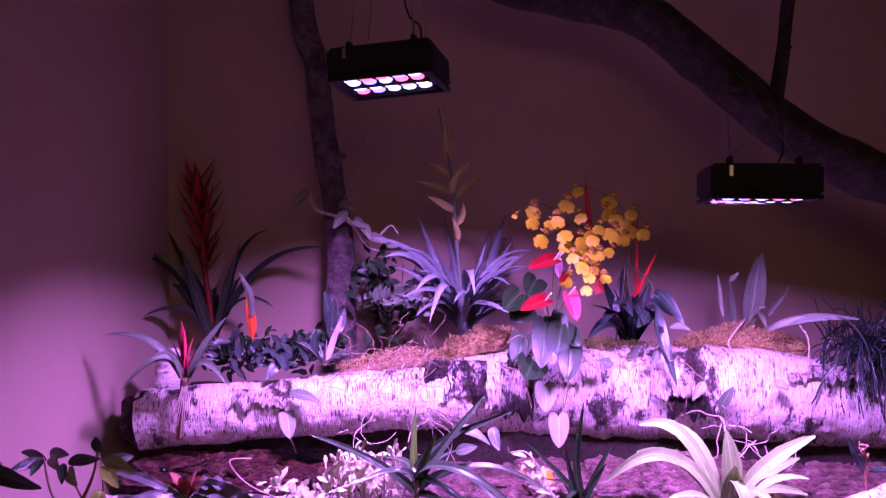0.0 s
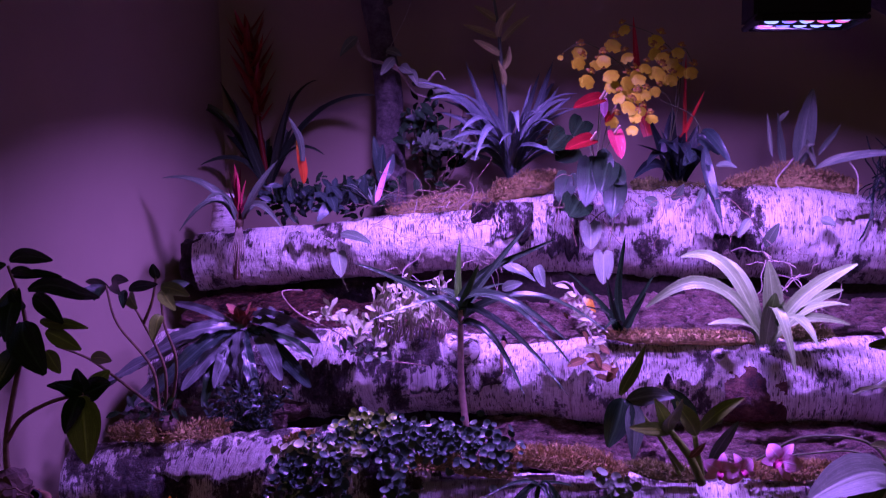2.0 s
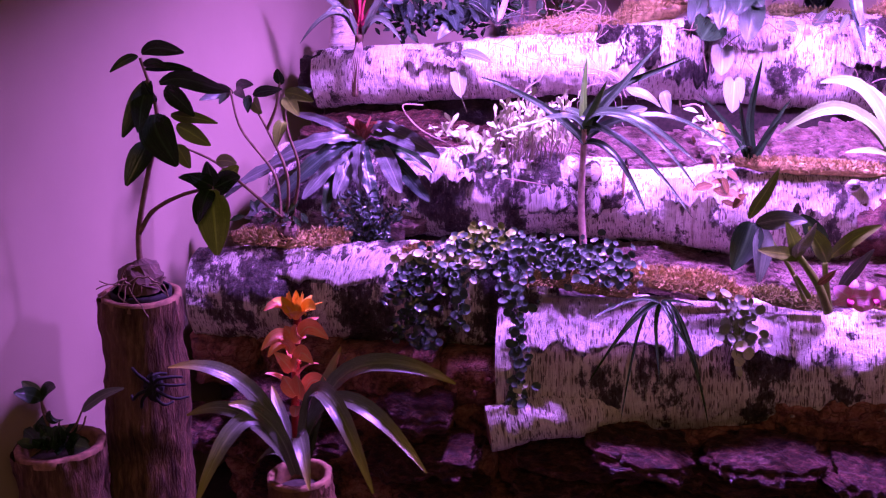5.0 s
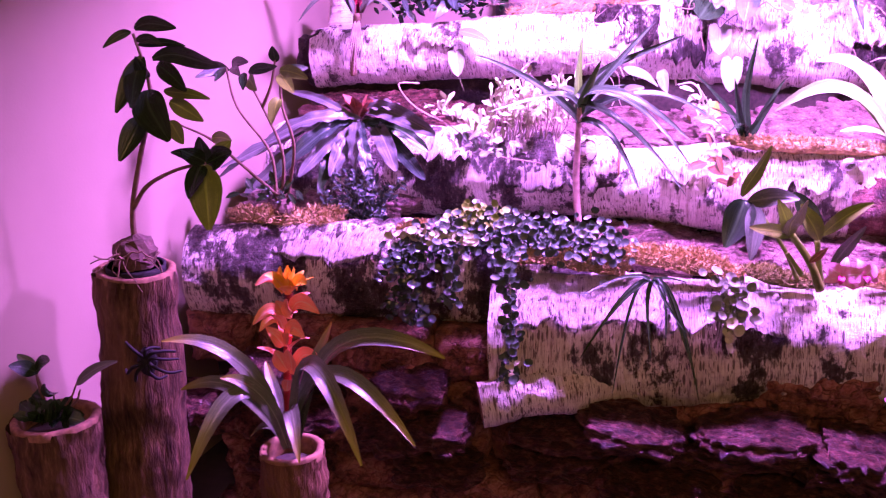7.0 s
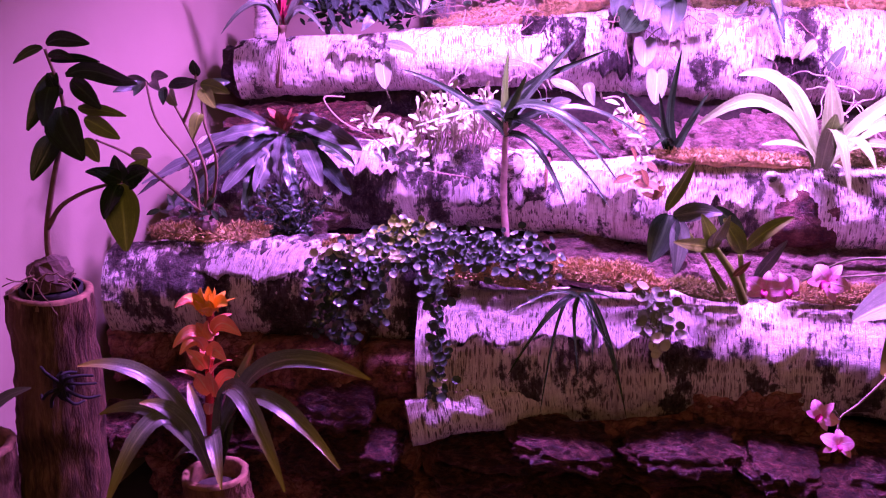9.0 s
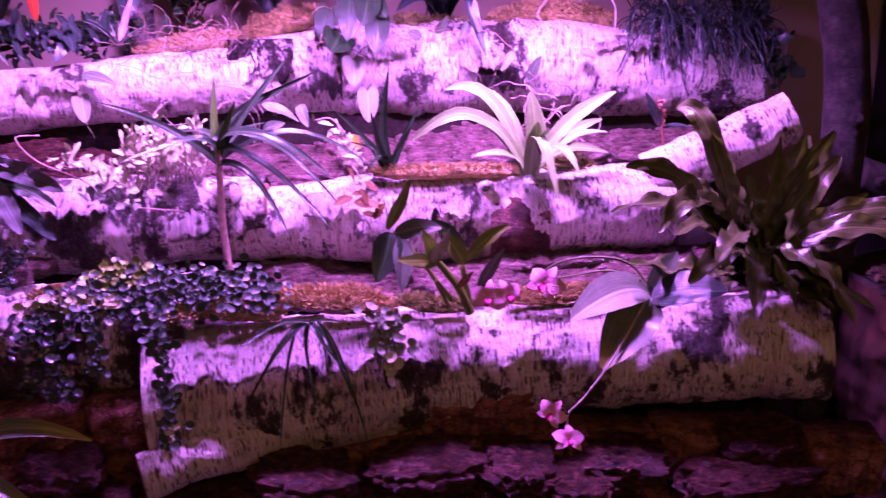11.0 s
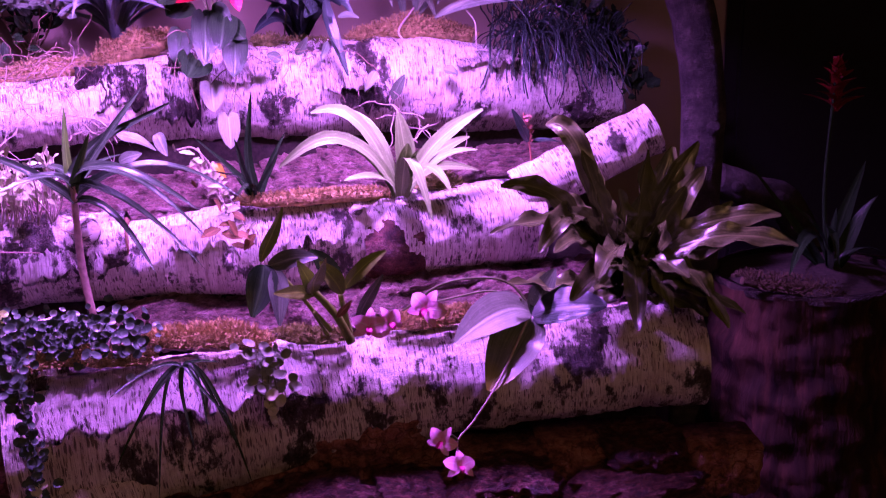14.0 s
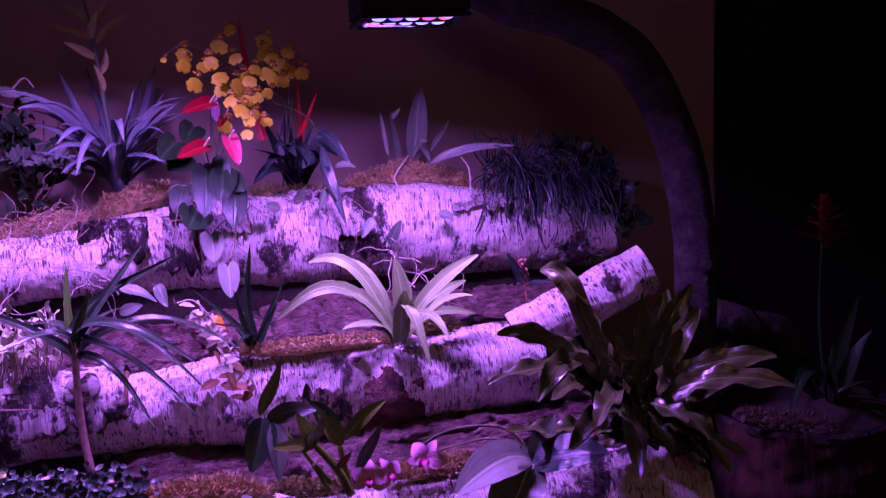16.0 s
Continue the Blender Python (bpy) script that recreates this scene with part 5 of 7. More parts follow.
for x, y in ((1018, 328), (1005, 350), (1025, 375), (948, 362), (948, 382), (985, 378), (978, 388), (963, 412), (1000, 425), (992, 405), (1040, 405), (1050, 412), (1028, 415), (1060, 395), (1015, 445), (1010, 420), (1045, 445), (1050, 430), (1048, 470), (1045, 480), (1070, 483), (1040, 502), (1008, 485), (1085, 345), (1088, 375), (1100, 385), (1120, 368), (1085, 400), (1110, 412), (1082, 435), (1142, 400), (1075, 365), (1098, 415), (1035, 460), (1060, 440), (915, 379), (1060, 470), (1030, 435), (1120, 395)):
    o2 = new("flower", me)
    o2.parent = g
    p = Vector((0.393, 2.530, 1.412)) + Vector(((x - 1040) * 0.00156, rnd.uniform(-0.03, 0.05), (420 - y) * 0.00156))
    k = rnd.uniform(0.9, 1.3) * (0.5 if x < 930 else 1)
    o2.matrix_basis = Matrix.Translation(p - g.location) @ pose(0, 0, 0, rnd.uniform(-25, 25), rnd.uniform(-25, 25), rnd.uniform(-35, 35)) @ Matrix.Diagonal((k, k, k, 1))

g = thing("flaming_sword_plant", (0.534, 2.680, 1.100), "dark banded bromeliad with long red sword-shaped spikes", "bromeliad")
B = (0.534, 2.680, 1.100)
rosette(g, B, [((0.400, 2.500, 1.227), 0.2, 1), ((0.454, 2.750, 1.303), 0.05, 1.1), ((0.529, 2.750, 1.320), 0.0, 1.2), ((0.461, 2.500, 1.274), 0.1, 1.1), ((0.597, 2.700, 1.274), 0.05, 1.1), ((0.646, 2.650, 1.230), 0.2, 1.1), ((0.534, 2.420, 1.183), 0.45, 1.1), ((0.425, 2.450, 1.171), 0.35, 1), ((0.500, 2.400, 1.208), 0.4, 1.1), ((0.586, 2.500, 1.197), 0.3, 1), ((0.394, 2.500, 1.133), 0.3, 1), ((0.531, 2.500, 1.259), 0.15, 1.1), ((0.593, 2.450, 1.157), 0.4, 1), ((0.450, 2.420, 1.235), 0.25, 1)], 0.046, leaf_mat("leaf_banded_dark", (0.045, 0.07, 0.06), (0.008, 0.014, 0.016), 0.3, 4), STRAP, 0.3)
for a, b, w in (((0.452, 2.700, 1.240), (0.402, 2.680, 1.583), 0.034), ((0.562, 2.700, 1.174), (0.554, 2.680, 1.481), 0.016), ((0.501, 2.620, 1.174), (0.589, 2.550, 1.372), 0.018)):
    leaf(g, a, b, w, 0.0, P_RED, SWORD, 0.3, name="flower_spike", facing=(0, -1, 0))

g = thing("hanging_leaf_orchid", (0.589, 2.560, 1.190), "orchid with long drooping grey-green leaves over the log", "orchid")
for a, b, w, bow in (((0.586, 2.500, 1.221), (0.623, 2.420, 1.022), 0.034, 0.05), ((0.590, 2.520, 1.195), (0.605, 2.430, 1.084), 0.03, 0.1), ((0.586, 2.550, 1.255), (0.649, 2.450, 1.173), 0.034, 0.35), ((0.571, 2.550, 1.239), (0.625, 2.500, 1.198), 0.04, 0.3), ((0.563, 2.500, 1.197), (0.516, 2.420, 1.175), 0.036, 0.2), ((0.610, 2.460, 1.171), (0.657, 2.420, 1.169), 0.018, 0.2), ((0.497, 2.460, 1.078), (0.523, 2.440, 1.124), 0.026, 0.0), ((0.580, 2.460, 1.109), (0.554, 2.420, 1.062), 0.02, 0.1)):
    leaf(g, a, b, w, bow, L_BLUE if w > 0.032 else L_GREY, OVAL, 0.25, facing=(0.2, -1, 0.4))
stalk(g, [(0.606, 2.600, 1.121), (0.576, 2.580, 1.284), (0.469, 2.560, 1.348)], 0.002, M_STEM)

g = thing("paddle_leaf_orchid", (0.875, 2.620, 1.137), "small orchid with upright paddle leaves in moss", "orchid")
for a, b, w, bow, m in (((0.861, 2.600, 1.164), (0.892, 2.600, 1.373), 0.060, -0.03, L_GREY), ((0.826, 2.620, 1.156), (0.799, 2.600, 1.308), 0.030, 0.0, L_GREY), ((0.793, 2.620, 1.185), (0.775, 2.620, 1.306), 0.012, 0, L_SILVER), ((0.805, 2.600, 1.284), (0.825, 2.580, 1.315), 0.014, 0.1, L_SILVER), ((0.894, 2.550, 1.155), (1.116, 2.450, 1.200), 0.024, 0.16, L_GREY), ((0.900, 2.560, 1.161), (0.860, 2.520, 1.237), 0.018, 0.3, L_SILVER), ((0.916, 2.600, 1.189), (0.966, 2.580, 1.275), 0.018, 0.1, L_GREY), ((0.855, 2.580, 1.175), (0.878, 2.500, 1.223), 0.016, 0.4, L_SILVER), ((0.887, 2.500, 1.161), (0.970, 2.450, 1.207), 0.016, 0.1, L_SILVER)):
    leaf(g, a, b, w, bow, m, OVAL, 0.22, facing=(0.1, -1, 0.25))
stalk(g, [(0.844, 2.580, 1.182), (0.780, 2.500, 1.129), (0.788, 2.470, 1.102)], 0.003, M_ROOT)
stalk(g, [(0.978, 2.520, 1.175), (0.989, 2.480, 1.142), (0.983, 2.450, 1.084)], 0.003, M_ROOT)

# rhipsalis: thin green stems spilling over the log's right end
g = thing("stringy_cactus", (1.198, 2.500, 1.077), "bushy mass of thin dark green stringy stems spilling over a log", "cactus", "", "stuff")
rnd = random.Random(21)
o = g.location
bm = bmesh.new()
for i in range(420):
    x = rnd.uniform(0, 1)
    b = Vector((1.096, 2.550, 1.112)).lerp(Vector((1.415, 2.550, 1.059)), x) + Vector((rnd.uniform(-0.04, 0.04), rnd.uniform(-0.05, 0.08), rnd.uniform(-0.02, 0.04)))
    upw = rnd.random() < 0.35
    d = Vector((rnd.uniform(-1, 0.9), rnd.uniform(-1.1, 0.4), rnd.uniform(0.3, 1.4)))
    q = [b - o]
    d.normalize()
    ln = rnd.uniform(0.07, 0.13) if upw else rnd.uniform(0.12, 0.25)
    for k in range(6):
        d = (d + Vector((rnd.uniform(-0.5, 0.5), rnd.uniform(-0.5, 0.3), 0.1 if upw else rnd.uniform(-0.95, -0.25)))).normalized()
        q.append(q[-1] + d * ln / 6)
    tube(bm, catmull(q, 12), 0.0018 * rnd.uniform(0.7, 1.2), 4, 0, 0, False)
part("stems", bm, L_BLUE, g)
g = thing("dark_foliage", (1.402, 2.600, 1.141), "dark leafy ivy at the end of the top log", "foliage plant")
small_leaves(g, scatter([(1.320, 2.620, 1.170), (1.420, 2.600, 1.123), (1.469, 2.550, 1.021), (1.499, 2.500, 0.940)], 130, (0.04, 0.05, 0.03), 31), 0.045, 0.03, L_DARK, 32)

# moss and roots of the top row
moss([(0.662, 2.560, 1.108), (0.811, 2.560, 1.132), (1.009, 2.540, 1.115)], 0.12, 0.050, 1, n=1800)
moss([(-0.011, 2.550, 1.058), (0.068, 2.560, 1.113), (0.187, 2.580, 1.136)], 0.11, 0.055, 2, n=1500)
moss([(-0.298, 2.550, 1.031), (-0.155, 2.560, 1.055), (-0.028, 2.560, 1.072)], 0.09, 0.04, 3, n=1300)
moss([(0.401, 2.560, 1.109), (0.496, 2.560, 1.094), (0.623, 2.560, 1.095)], 0.08, 0.035, 4, M_MOSSG, "patch of green-brown moss on a log", 800)
tangle([(-0.261, 2.500, 1.056), (-0.135, 2.500, 1.065), (-0.026, 2.500, 1.097)], 60, (0.02, 0.04, 0.03), 0.0009, 0.15, M_BROOT, 5, "tangle of thin pale roots on the log")
tangle([(-0.130, 2.420, 1.016), (-0.068, 2.420, 0.956), (-0.038, 2.420, 0.895)], 11, (0.05, 0.02, 0.03), 0.0011, 0.18, M_ROOT, 6, "loose pale hanging air roots")
tangle([(0.721, 2.400, 0.959), (0.775, 2.320, 0.893), (0.869, 2.380, 0.924)], 14, (0.04, 0.03, 0.02), 0.0020, 0.16, M_ROOT, 7, "pale wiry air roots on the log")

tangle([(-0.200, 2.420, 1.030), (-0.129, 2.400, 0.975), (-0.086, 2.380, 0.893)], 11, (0.05, 0.03, 0.03), 0.0011, 0.20, M_ROOT, 8, "loose pale air roots hanging over a log")
tangle([(0.175, 2.460, 1.074), (0.344, 2.460, 1.076), (0.604, 2.460, 1.063)], 16, (0.04, 0.02, 0.03), 0.0012, 0.16, M_BROOT, 9, "thin brown roots lying on the log")

g = thing("heart_leaf_vine", (0.282, 2.450, 1.054), "trailing vine with pale heart-shaped leaves", "vine")
heart(g, (0.272, 2.420, 1.018), (0.273, 2.380, 0.956), 0.060, L_SILVER, (0.1, -1, 0.15))
heart(g, (0.307, 2.400, 0.937), (0.307, 2.360, 0.864), 0.056, L_SILVER, (0.1, -1, 0.15))
stalk(g, [(0.344, 2.460, 1.061), (0.303, 2.430, 1.047), (0.272, 2.420, 1.018)], 0.002, M_STEM)
stalk(g, [(0.344, 2.460, 1.061), (0.326, 2.420, 0.968), (0.307, 2.400, 0.937)], 0.002, M_STEM)
g = thing("loose_leaves", (-0.373, 2.400, 0.976), "pale round and oval leaves trailing on the slim log", "vine")
leaf(g, (-0.413, 2.420, 0.992), (-0.323, 2.380, 0.967), 0.035, 0.1, L_GREY, OVAL, 0.2, facing=(0, -0.8, 0.7))
heart(g, (-0.423, 2.420, 0.932), (-0.409, 2.380, 0.876), 0.046, L_SILVER, (0.1, -1, 0.2))
stalk(g, [(-0.466, 2.430, 0.975), (-0.441, 2.420, 0.961), (-0.423, 2.420, 0.932)], 0.0015, M_STEM)
stalk(g, [(-0.411, 2.390, 0.878), (-0.390, 2.380, 0.833)], 0.001, M_STEM)
for a, b, w in (((0.741, 2.420, 0.955), (0.769, 2.400, 1.022), 0.03), ((0.882, 2.420, 1.030), (0.915, 2.400, 1.016), 0.03), ((0.698, 2.420, 1.031), (0.662, 2.400, 0.984), 0.025), ((0.452, 2.430, 1.069), (0.416, 2.420, 1.085), 0.03), ((0.034, 2.400, 0.911), (0.124, 2.360, 0.869), 0.03), ((0.128, 2.400, 0.905), (0.150, 2.360, 0.854), 0.032), ((0.035, 2.360, 0.847), (0.090, 2.340, 0.868), 0.03)):
    leaf(g, a, b, w, 0.1, L_GREY, OVAL, 0.2, facing=(0, -1, 0.5))

# ---- middle row ----
g = thing("silver_vase_plant", (0.672, 2.080, 0.770), "pale silvery vase-shaped bromeliad with banded arching leaves", "bromeliad")
B = (0.672, 2.080, 0.775)
bm_mat = leaf_mat("leaf_pale_banded", (0.27, 0.38, 0.15), (0.15, 0.23, 0.08), 0.36, 9)
rosette(g, B, [((0.378, 1.980, 0.881), 0.42, 1.0), ((0.458, 2.050, 0.931), 0.30, 1.0), ((0.479, 2.150, 0.972), 0.42, 1.0), ((0.677, 2.100, 0.970), 0.0, 1.5), ((0.869, 2.050, 0.973), 0.20, 1.15), ((0.839, 2.000, 0.886), 0.22, 1.0), ((0.752, 1.920, 0.810), 0.50, 1.0), ((0.701, 1.900, 0.754), 0.85, 0.9), ((0.883, 2.200, 0.883), 0.2, 0.9), ((0.524, 2.000, 0.837), 0.25, 0.8), ((0.695, 1.980, 0.902), 0.2, 1.2), ((0.889, 2.150, 0.806), 0.25, 0.8), ((0.674, 2.000, 0.913), 0.1, 1.3), ((0.551, 2.200, 0.971), 0.3, 0.9)], 0.032, bm_mat, VASE, 0.3, 0.03)

g = thing("cane_dracaena", (-0.043, 2.000, 0.569), "small dracaena with dark striped sword leaves on a bare pale cane", "dracaena")
stalk(g, [(-0.041, 2.000, 0.576), (-0.053, 2.020, 0.674), (-0.055, 2.030, 0.768), (-0.054, 2.030, 0.862)], 0.0088, M_PSTEM, "cane", 9, 0.85, 24, 0.12)
B = (-0.053, 2.030, 0.842)
for k, (tip, bow, w) in enumerate((((-0.295, 1.950, 0.987), 0.16, 1.0), ((0.106, 2.050, 1.062), 0.06, 1.0), ((0.172, 2.000, 1.038), 0.18, 0.9), ((-0.060, 2.100, 1.022), 0.0, 0.9), ((0.197, 1.850, 0.829), 0.38, 1.2), ((0.294, 1.950, 0.825), 0.42, 1.0), ((0.197, 1.850, 0.707), 0.30, 0.9), ((0.101, 1.850, 0.704), 0.25, 0.8), ((-0.253, 1.900, 0.863), 0.30, 0.9), ((0.213, 1.950, 0.743), 0.42, 0.9), ((-0.008, 2.000, 0.979), 0.02, 1.0), ((-0.174, 2.200, 0.872), 0.2, 0.8), ((0.048, 2.200, 0.894), 0.2, 0.8))):
    leaf(g, Vector(B) + Vector((0, 0, 0.010 * (k * 3 % 7) - 0.012)), tip, 0.027 * w, bow * 0.9, L_YOUNG if k in (3, 10) else L_STRIPE, SWORD, 0.4, (0, -0.7, 0.7))
for i in range(4):
    p = Vector((-0.056, 2.030, 0.782)) + Vector((0, 0, -0.015 * i))
    stalk(g, [p, p + Vector((0.03 * (1 if i % 2 else -1), -0.01, 0.02))], 0.0015, M_PSTEM, "leaf_scar")

g = thing("dark_fan_orchid", (0.332, 2.100, 0.800), "small dark orchid with upright narrow leaves and a tiny orange flower", "orchid")
rosette(g, (0.333, 2.100, 0.797), [((0.341, 2.120, 1.033), 0.0, 1.0), ((0.200, 2.050, 0.950), 0.15, 1.0), ((0.291, 2.050, 0.940), 0.0, 0.9), ((0.410, 2.100, 0.938), 0.02, 0.9), ((0.237, 2.000, 0.879), 0.2, 0.9), ((0.387, 2.050, 0.903), 0.05, 0.9), ((0.284, 1.980, 0.827), 0.25, 0.9)], 0.026, L_DARK, SWORD, 0.45)
leaf(g, (0.250, 2.080, 0.880), (0.268, 2.060, 0.851), 0.02, 0.1, P_AMBER, PETAL, 0.2, name="flower", facing=(0, -1, 0))
g = thing("dried_orchid", (0.268, 2.050, 0.767), "withered orchid with dry curled cream and brown leaves", "orchid")
small_leaves(g, scatter([(0.162, 2.120, 0.910), (0.223, 2.080, 0.865), (0.258, 2.040, 0.808), (0.280, 1.980, 0.730)], 46, (0.02, 0.02, 0.02), 51), 0.032, 0.011, L_PALE, 52)
small_leaves(g, scatter([(0.162, 2.120, 0.910), (0.281, 1.980, 0.716), (0.257, 2.000, 0.790)], 14, (0.02, 0.02, 0.02), 53), 0.04, 0.018, L_BROWN, 54)
stalk(g, [(0.168, 2.100, 0.913), (0.206, 2.080, 0.917), (0.250, 2.050, 0.858), (0.305, 1.980, 0.731)], 0.0022, M_ROOT)
stalk(g, [(0.213, 2.100, 0.915), (0.236, 2.060, 0.856), (0.267, 2.030, 0.771)], 0.0022, M_ROOT)

g = thing("pale_succulent", (-0.185, 2.080, 0.780), "cluster of pale spoon-leaved succulent stems", "succulent")
rnd = random.Random(61)
spots = []
for i in range(48):
    b = Vector((-0.285, 2.080, 0.769)).lerp(Vector((-0.092, 2.120, 0.776)), rnd.random()) + Vector((0, rnd.uniform(-0.05, 0.04), 0))
    top = b + Vector((rnd.uniform(-0.03, 0.03), rnd.uniform(-0.03, 0.02), rnd.uniform(0.05, 0.155)))
    stalk(g, [b, b.lerp(top, 0.5) + Vector((0.006, 0, 0)), top], 0.0022, M_ROOT, n=6, sides=5)
    for k in range(7):
        spots.append(b.lerp(top, 0.45 + 0.09 * k))
small_leaves(g, spots, 0.027, 0.0105, L_PALE, 62, SPOON, up=0.8)
g = thing("trailing_succulent", (-0.361, 2.050, 0.777), "pale yellow-green trailing succulent with a pink stem", "succulent")
stalk(g, [(-0.450, 2.080, 0.896), (-0.497, 2.060, 0.894), (-0.455, 2.060, 0.841), (-0.361, 2.050, 0.798), (-0.272, 2.020, 0.746), (-0.133, 2.000, 0.730)], 0.0022, M_PSTEM, n=30)
small_leaves(g, scatter([(-0.404, 2.050, 0.844), (-0.318, 2.040, 0.815), (-0.244, 2.010, 0.763)], 70, (0.025, 0.03, 0.02), 63), 0.032, 0.013, L_PALE, 64, SPOON, up=0.5)
small_leaves(g, scatter([(-0.351, 2.000, 0.773), (-0.215, 2.000, 0.746)], 24, (0.02, 0.02, 0.012), 65), 0.030, 0.015, L_GREY, 66, SPOON)

g = thing("staghorn_plant", (-0.640, 2.100, 0.791), "grey staghorn-like plant with broad drooping leaves and a brown heart", "fern")
B = (-0.638, 2.080, 0.804)
STAG = lambda t: (0.25 + 0.75 * math.sin(math.pi * 0.5 * min(1, t / 0.62))) * max(0.02, 1 - (max(0, t - 0.62) / 0.385) ** 2) ** 0.5
M_STAG = leaf_mat("leaf_grey_violet", (0.14, 0.15, 0.14), (0.065, 0.078, 0.075), 0.3, 6)
rnd = random.Random(88)
for tip, w, m in (((-0.80, 1.94, 0.762), 0.036, M_STAG), ((-0.90, 1.90, 0.700), 0.042, M_STAG), ((-0.95, 1.98, 0.650), 0.046, L_BLUE), ((-0.775, 1.88, 0.672), 0.040, L_BLUE), ((-0.845, 1.90, 0.635), 0.044, M_STAG), ((-0.705, 1.90, 0.690), 0.036, M_STAG), ((-0.632, 1.92, 0.690), 0.046, M_STAG), ((-0.655, 1.90, 0.650), 0.036, L_DARK), ((-0.560, 1.90, 0.712), 0.036, M_STAG), ((-0.470, 1.92, 0.712), 0.044, M_STAG), ((-0.405, 1.94, 0.690), 0.038, L_BLUE), ((-0.480, 2.02, 0.838), 0.044, M_STAG), ((-0.388, 1.98, 0.790), 0.046, M_STAG), ((-0.410, 2.00, 0.745), 0.036, L_DARK), ((-0.530, 1.92, 0.665), 0.034, L_BLUE), ((-0.775, 2.06, 0.866), 0.022, M_STAG), ((-0.735, 1.98, 0.800), 0.030, M_STAG)):
    base = Vector((-0.600, 2.050, 0.800)) + Vector((rnd.uniform(-0.02, 0.02), rnd.uniform(-0.02, 0.02), rnd.uniform(-0.012, 0.012)))
    leaf(g, base, tip, w, rnd.uniform(0.10, 0.34), m, STAG, rnd.uniform(0.15, 0.4), facing=(rnd.uniform(-0.3, 0.3), -0.7, 0.75), wave=0.25, twist=rnd.uniform(-0.5, 0.5), n=22, across=6)
H = Vector((-0.597, 2.050, 0.815))
M_HEART = leaf_mat("dry_red_brown_frond", (0.32, 0.10, 0.06), (0.12, 0.03, 0.02), 0.6, 20)
for i in range(11):
    a = radians(i * 33)
    leaf(g, H + Vector((math.cos(a) * 0.01, math.sin(a) * 0.01, -0.005)), H + Vector((math.cos(a) * 0.042, math.sin(a) * 0.03, 0.026 + 0.012 * (i % 3))), 0.036, 0.2, M_HEART, OVAL, 0.45, name="dry_frond", n=7)

g = thing("fine_fern_bush", (-0.549, 1.920, 0.572), "feathery blue-green fern bush", "fern")
rnd = random.Random(71)
B = Vector((-0.542, 1.920, 0.580))
spots = []
for i in range(34):
    tip = B + Vector((rnd.uniform(-0.095, 0.095), rnd.uniform(-0.08, 0.04), rnd.uniform(0.02, 0.145)))
    ln = bez(B + Vector((rnd.uniform(-0.03, 0.03), 0, 0)), tip, 0.2, 14)
    stalk(g, ln[::4] + [ln[-1]], 0.0011, M_STEM, n=8, sides=4)
    spots += [p for p in ln[3:] for _k in range(3)]
small_leaves(g, spots, 0.017, 0.006, L_BLUE, 72, OVAL, "fronds", 0.4)

g = thing("branching_shrub", (-0.750, 1.850, 0.635), "thin-stemmed shrub with pairs of oval leaves and a swollen base", "shrub")
bm = bmesh.new()
bmesh.ops.create_uvsphere(bm, u_segments=16, v_segments=10, radius=0.026, matrix=Matrix.Translation(Vector((-0.716, 1.820, 0.628)) - g.location))
for v in bm.verts:
    v.co += noise.noise_vector(v.co * 70) * 0.003
part("caudex", bm, M_BULB, g)
for pts in ([(-0.739, 1.840, 0.645), (-0.754, 1.850, 0.757), (-0.834, 1.860, 0.858), (-0.861, 1.870, 0.947)], [(-0.725, 1.840, 0.646), (-0.717, 1.830, 0.763), (-0.764, 1.840, 0.864), (-0.799, 1.850, 0.920)], [(-0.711, 1.840, 0.654), (-0.685, 1.820, 0.780), (-0.709, 1.820, 0.870), (-0.716, 1.830, 0.945)], [(-0.731, 1.840, 0.652), (-0.816, 1.800, 0.745), (-0.864, 1.760, 0.803), (-0.927, 1.740, 0.836)], [(-0.764, 1.840, 0.864), (-0.741, 1.840, 0.917), (-0.729, 1.840, 0.974)]):
    stalk(g, pts, 0.0042, M_BSTEM, n=22, rough=0.08)
for a, b, w in (((-0.861, 1.870, 0.941), (-0.907, 1.800, 0.932), 0.024), ((-0.854, 1.870, 0.941), (-0.931, 1.920, 0.945), 0.022), ((-0.842, 1.860, 0.956), (-0.777, 1.800, 0.971), 0.026), ((-0.863, 1.860, 0.948), (-0.860, 1.800, 0.925), 0.022), ((-0.798, 1.850, 0.939), (-0.711, 1.800, 0.964), 0.026), ((-0.795, 1.840, 0.928), (-0.752, 1.780, 0.912), 0.03), ((-0.729, 1.840, 0.968), (-0.727, 1.820, 1.006), 0.026), ((-0.716, 1.830, 0.951), (-0.633, 1.780, 0.942), 0.030), ((-0.709, 1.830, 0.945), (-0.663, 1.770, 0.911), 0.034), ((-0.709, 1.830, 0.945), (-0.659, 1.860, 0.955), 0.026), ((-0.715, 1.820, 0.889), (-0.716, 1.770, 0.840), 0.034), ((-0.812, 1.850, 0.939), (-0.793, 1.800, 0.908), 0.022), ((-0.857, 1.760, 0.803), (-0.793, 1.720, 0.808), 0.03), ((-0.836, 1.860, 0.952), (-0.790, 1.780, 0.942), 0.024)):
    leaf(g, a, b, w, 0.08, L_GREEN if w > 0.028 else L_DARK, OVAL, 0.25, facing=(0.1, -1, 0.35))
small_leaves(g, scatter([(-0.792, 1.800, 0.672), (-0.682, 1.800, 0.665)], 30, (0.03, 0.03, 0.02), 76), 0.03, 0.012, L_DARK, 77)

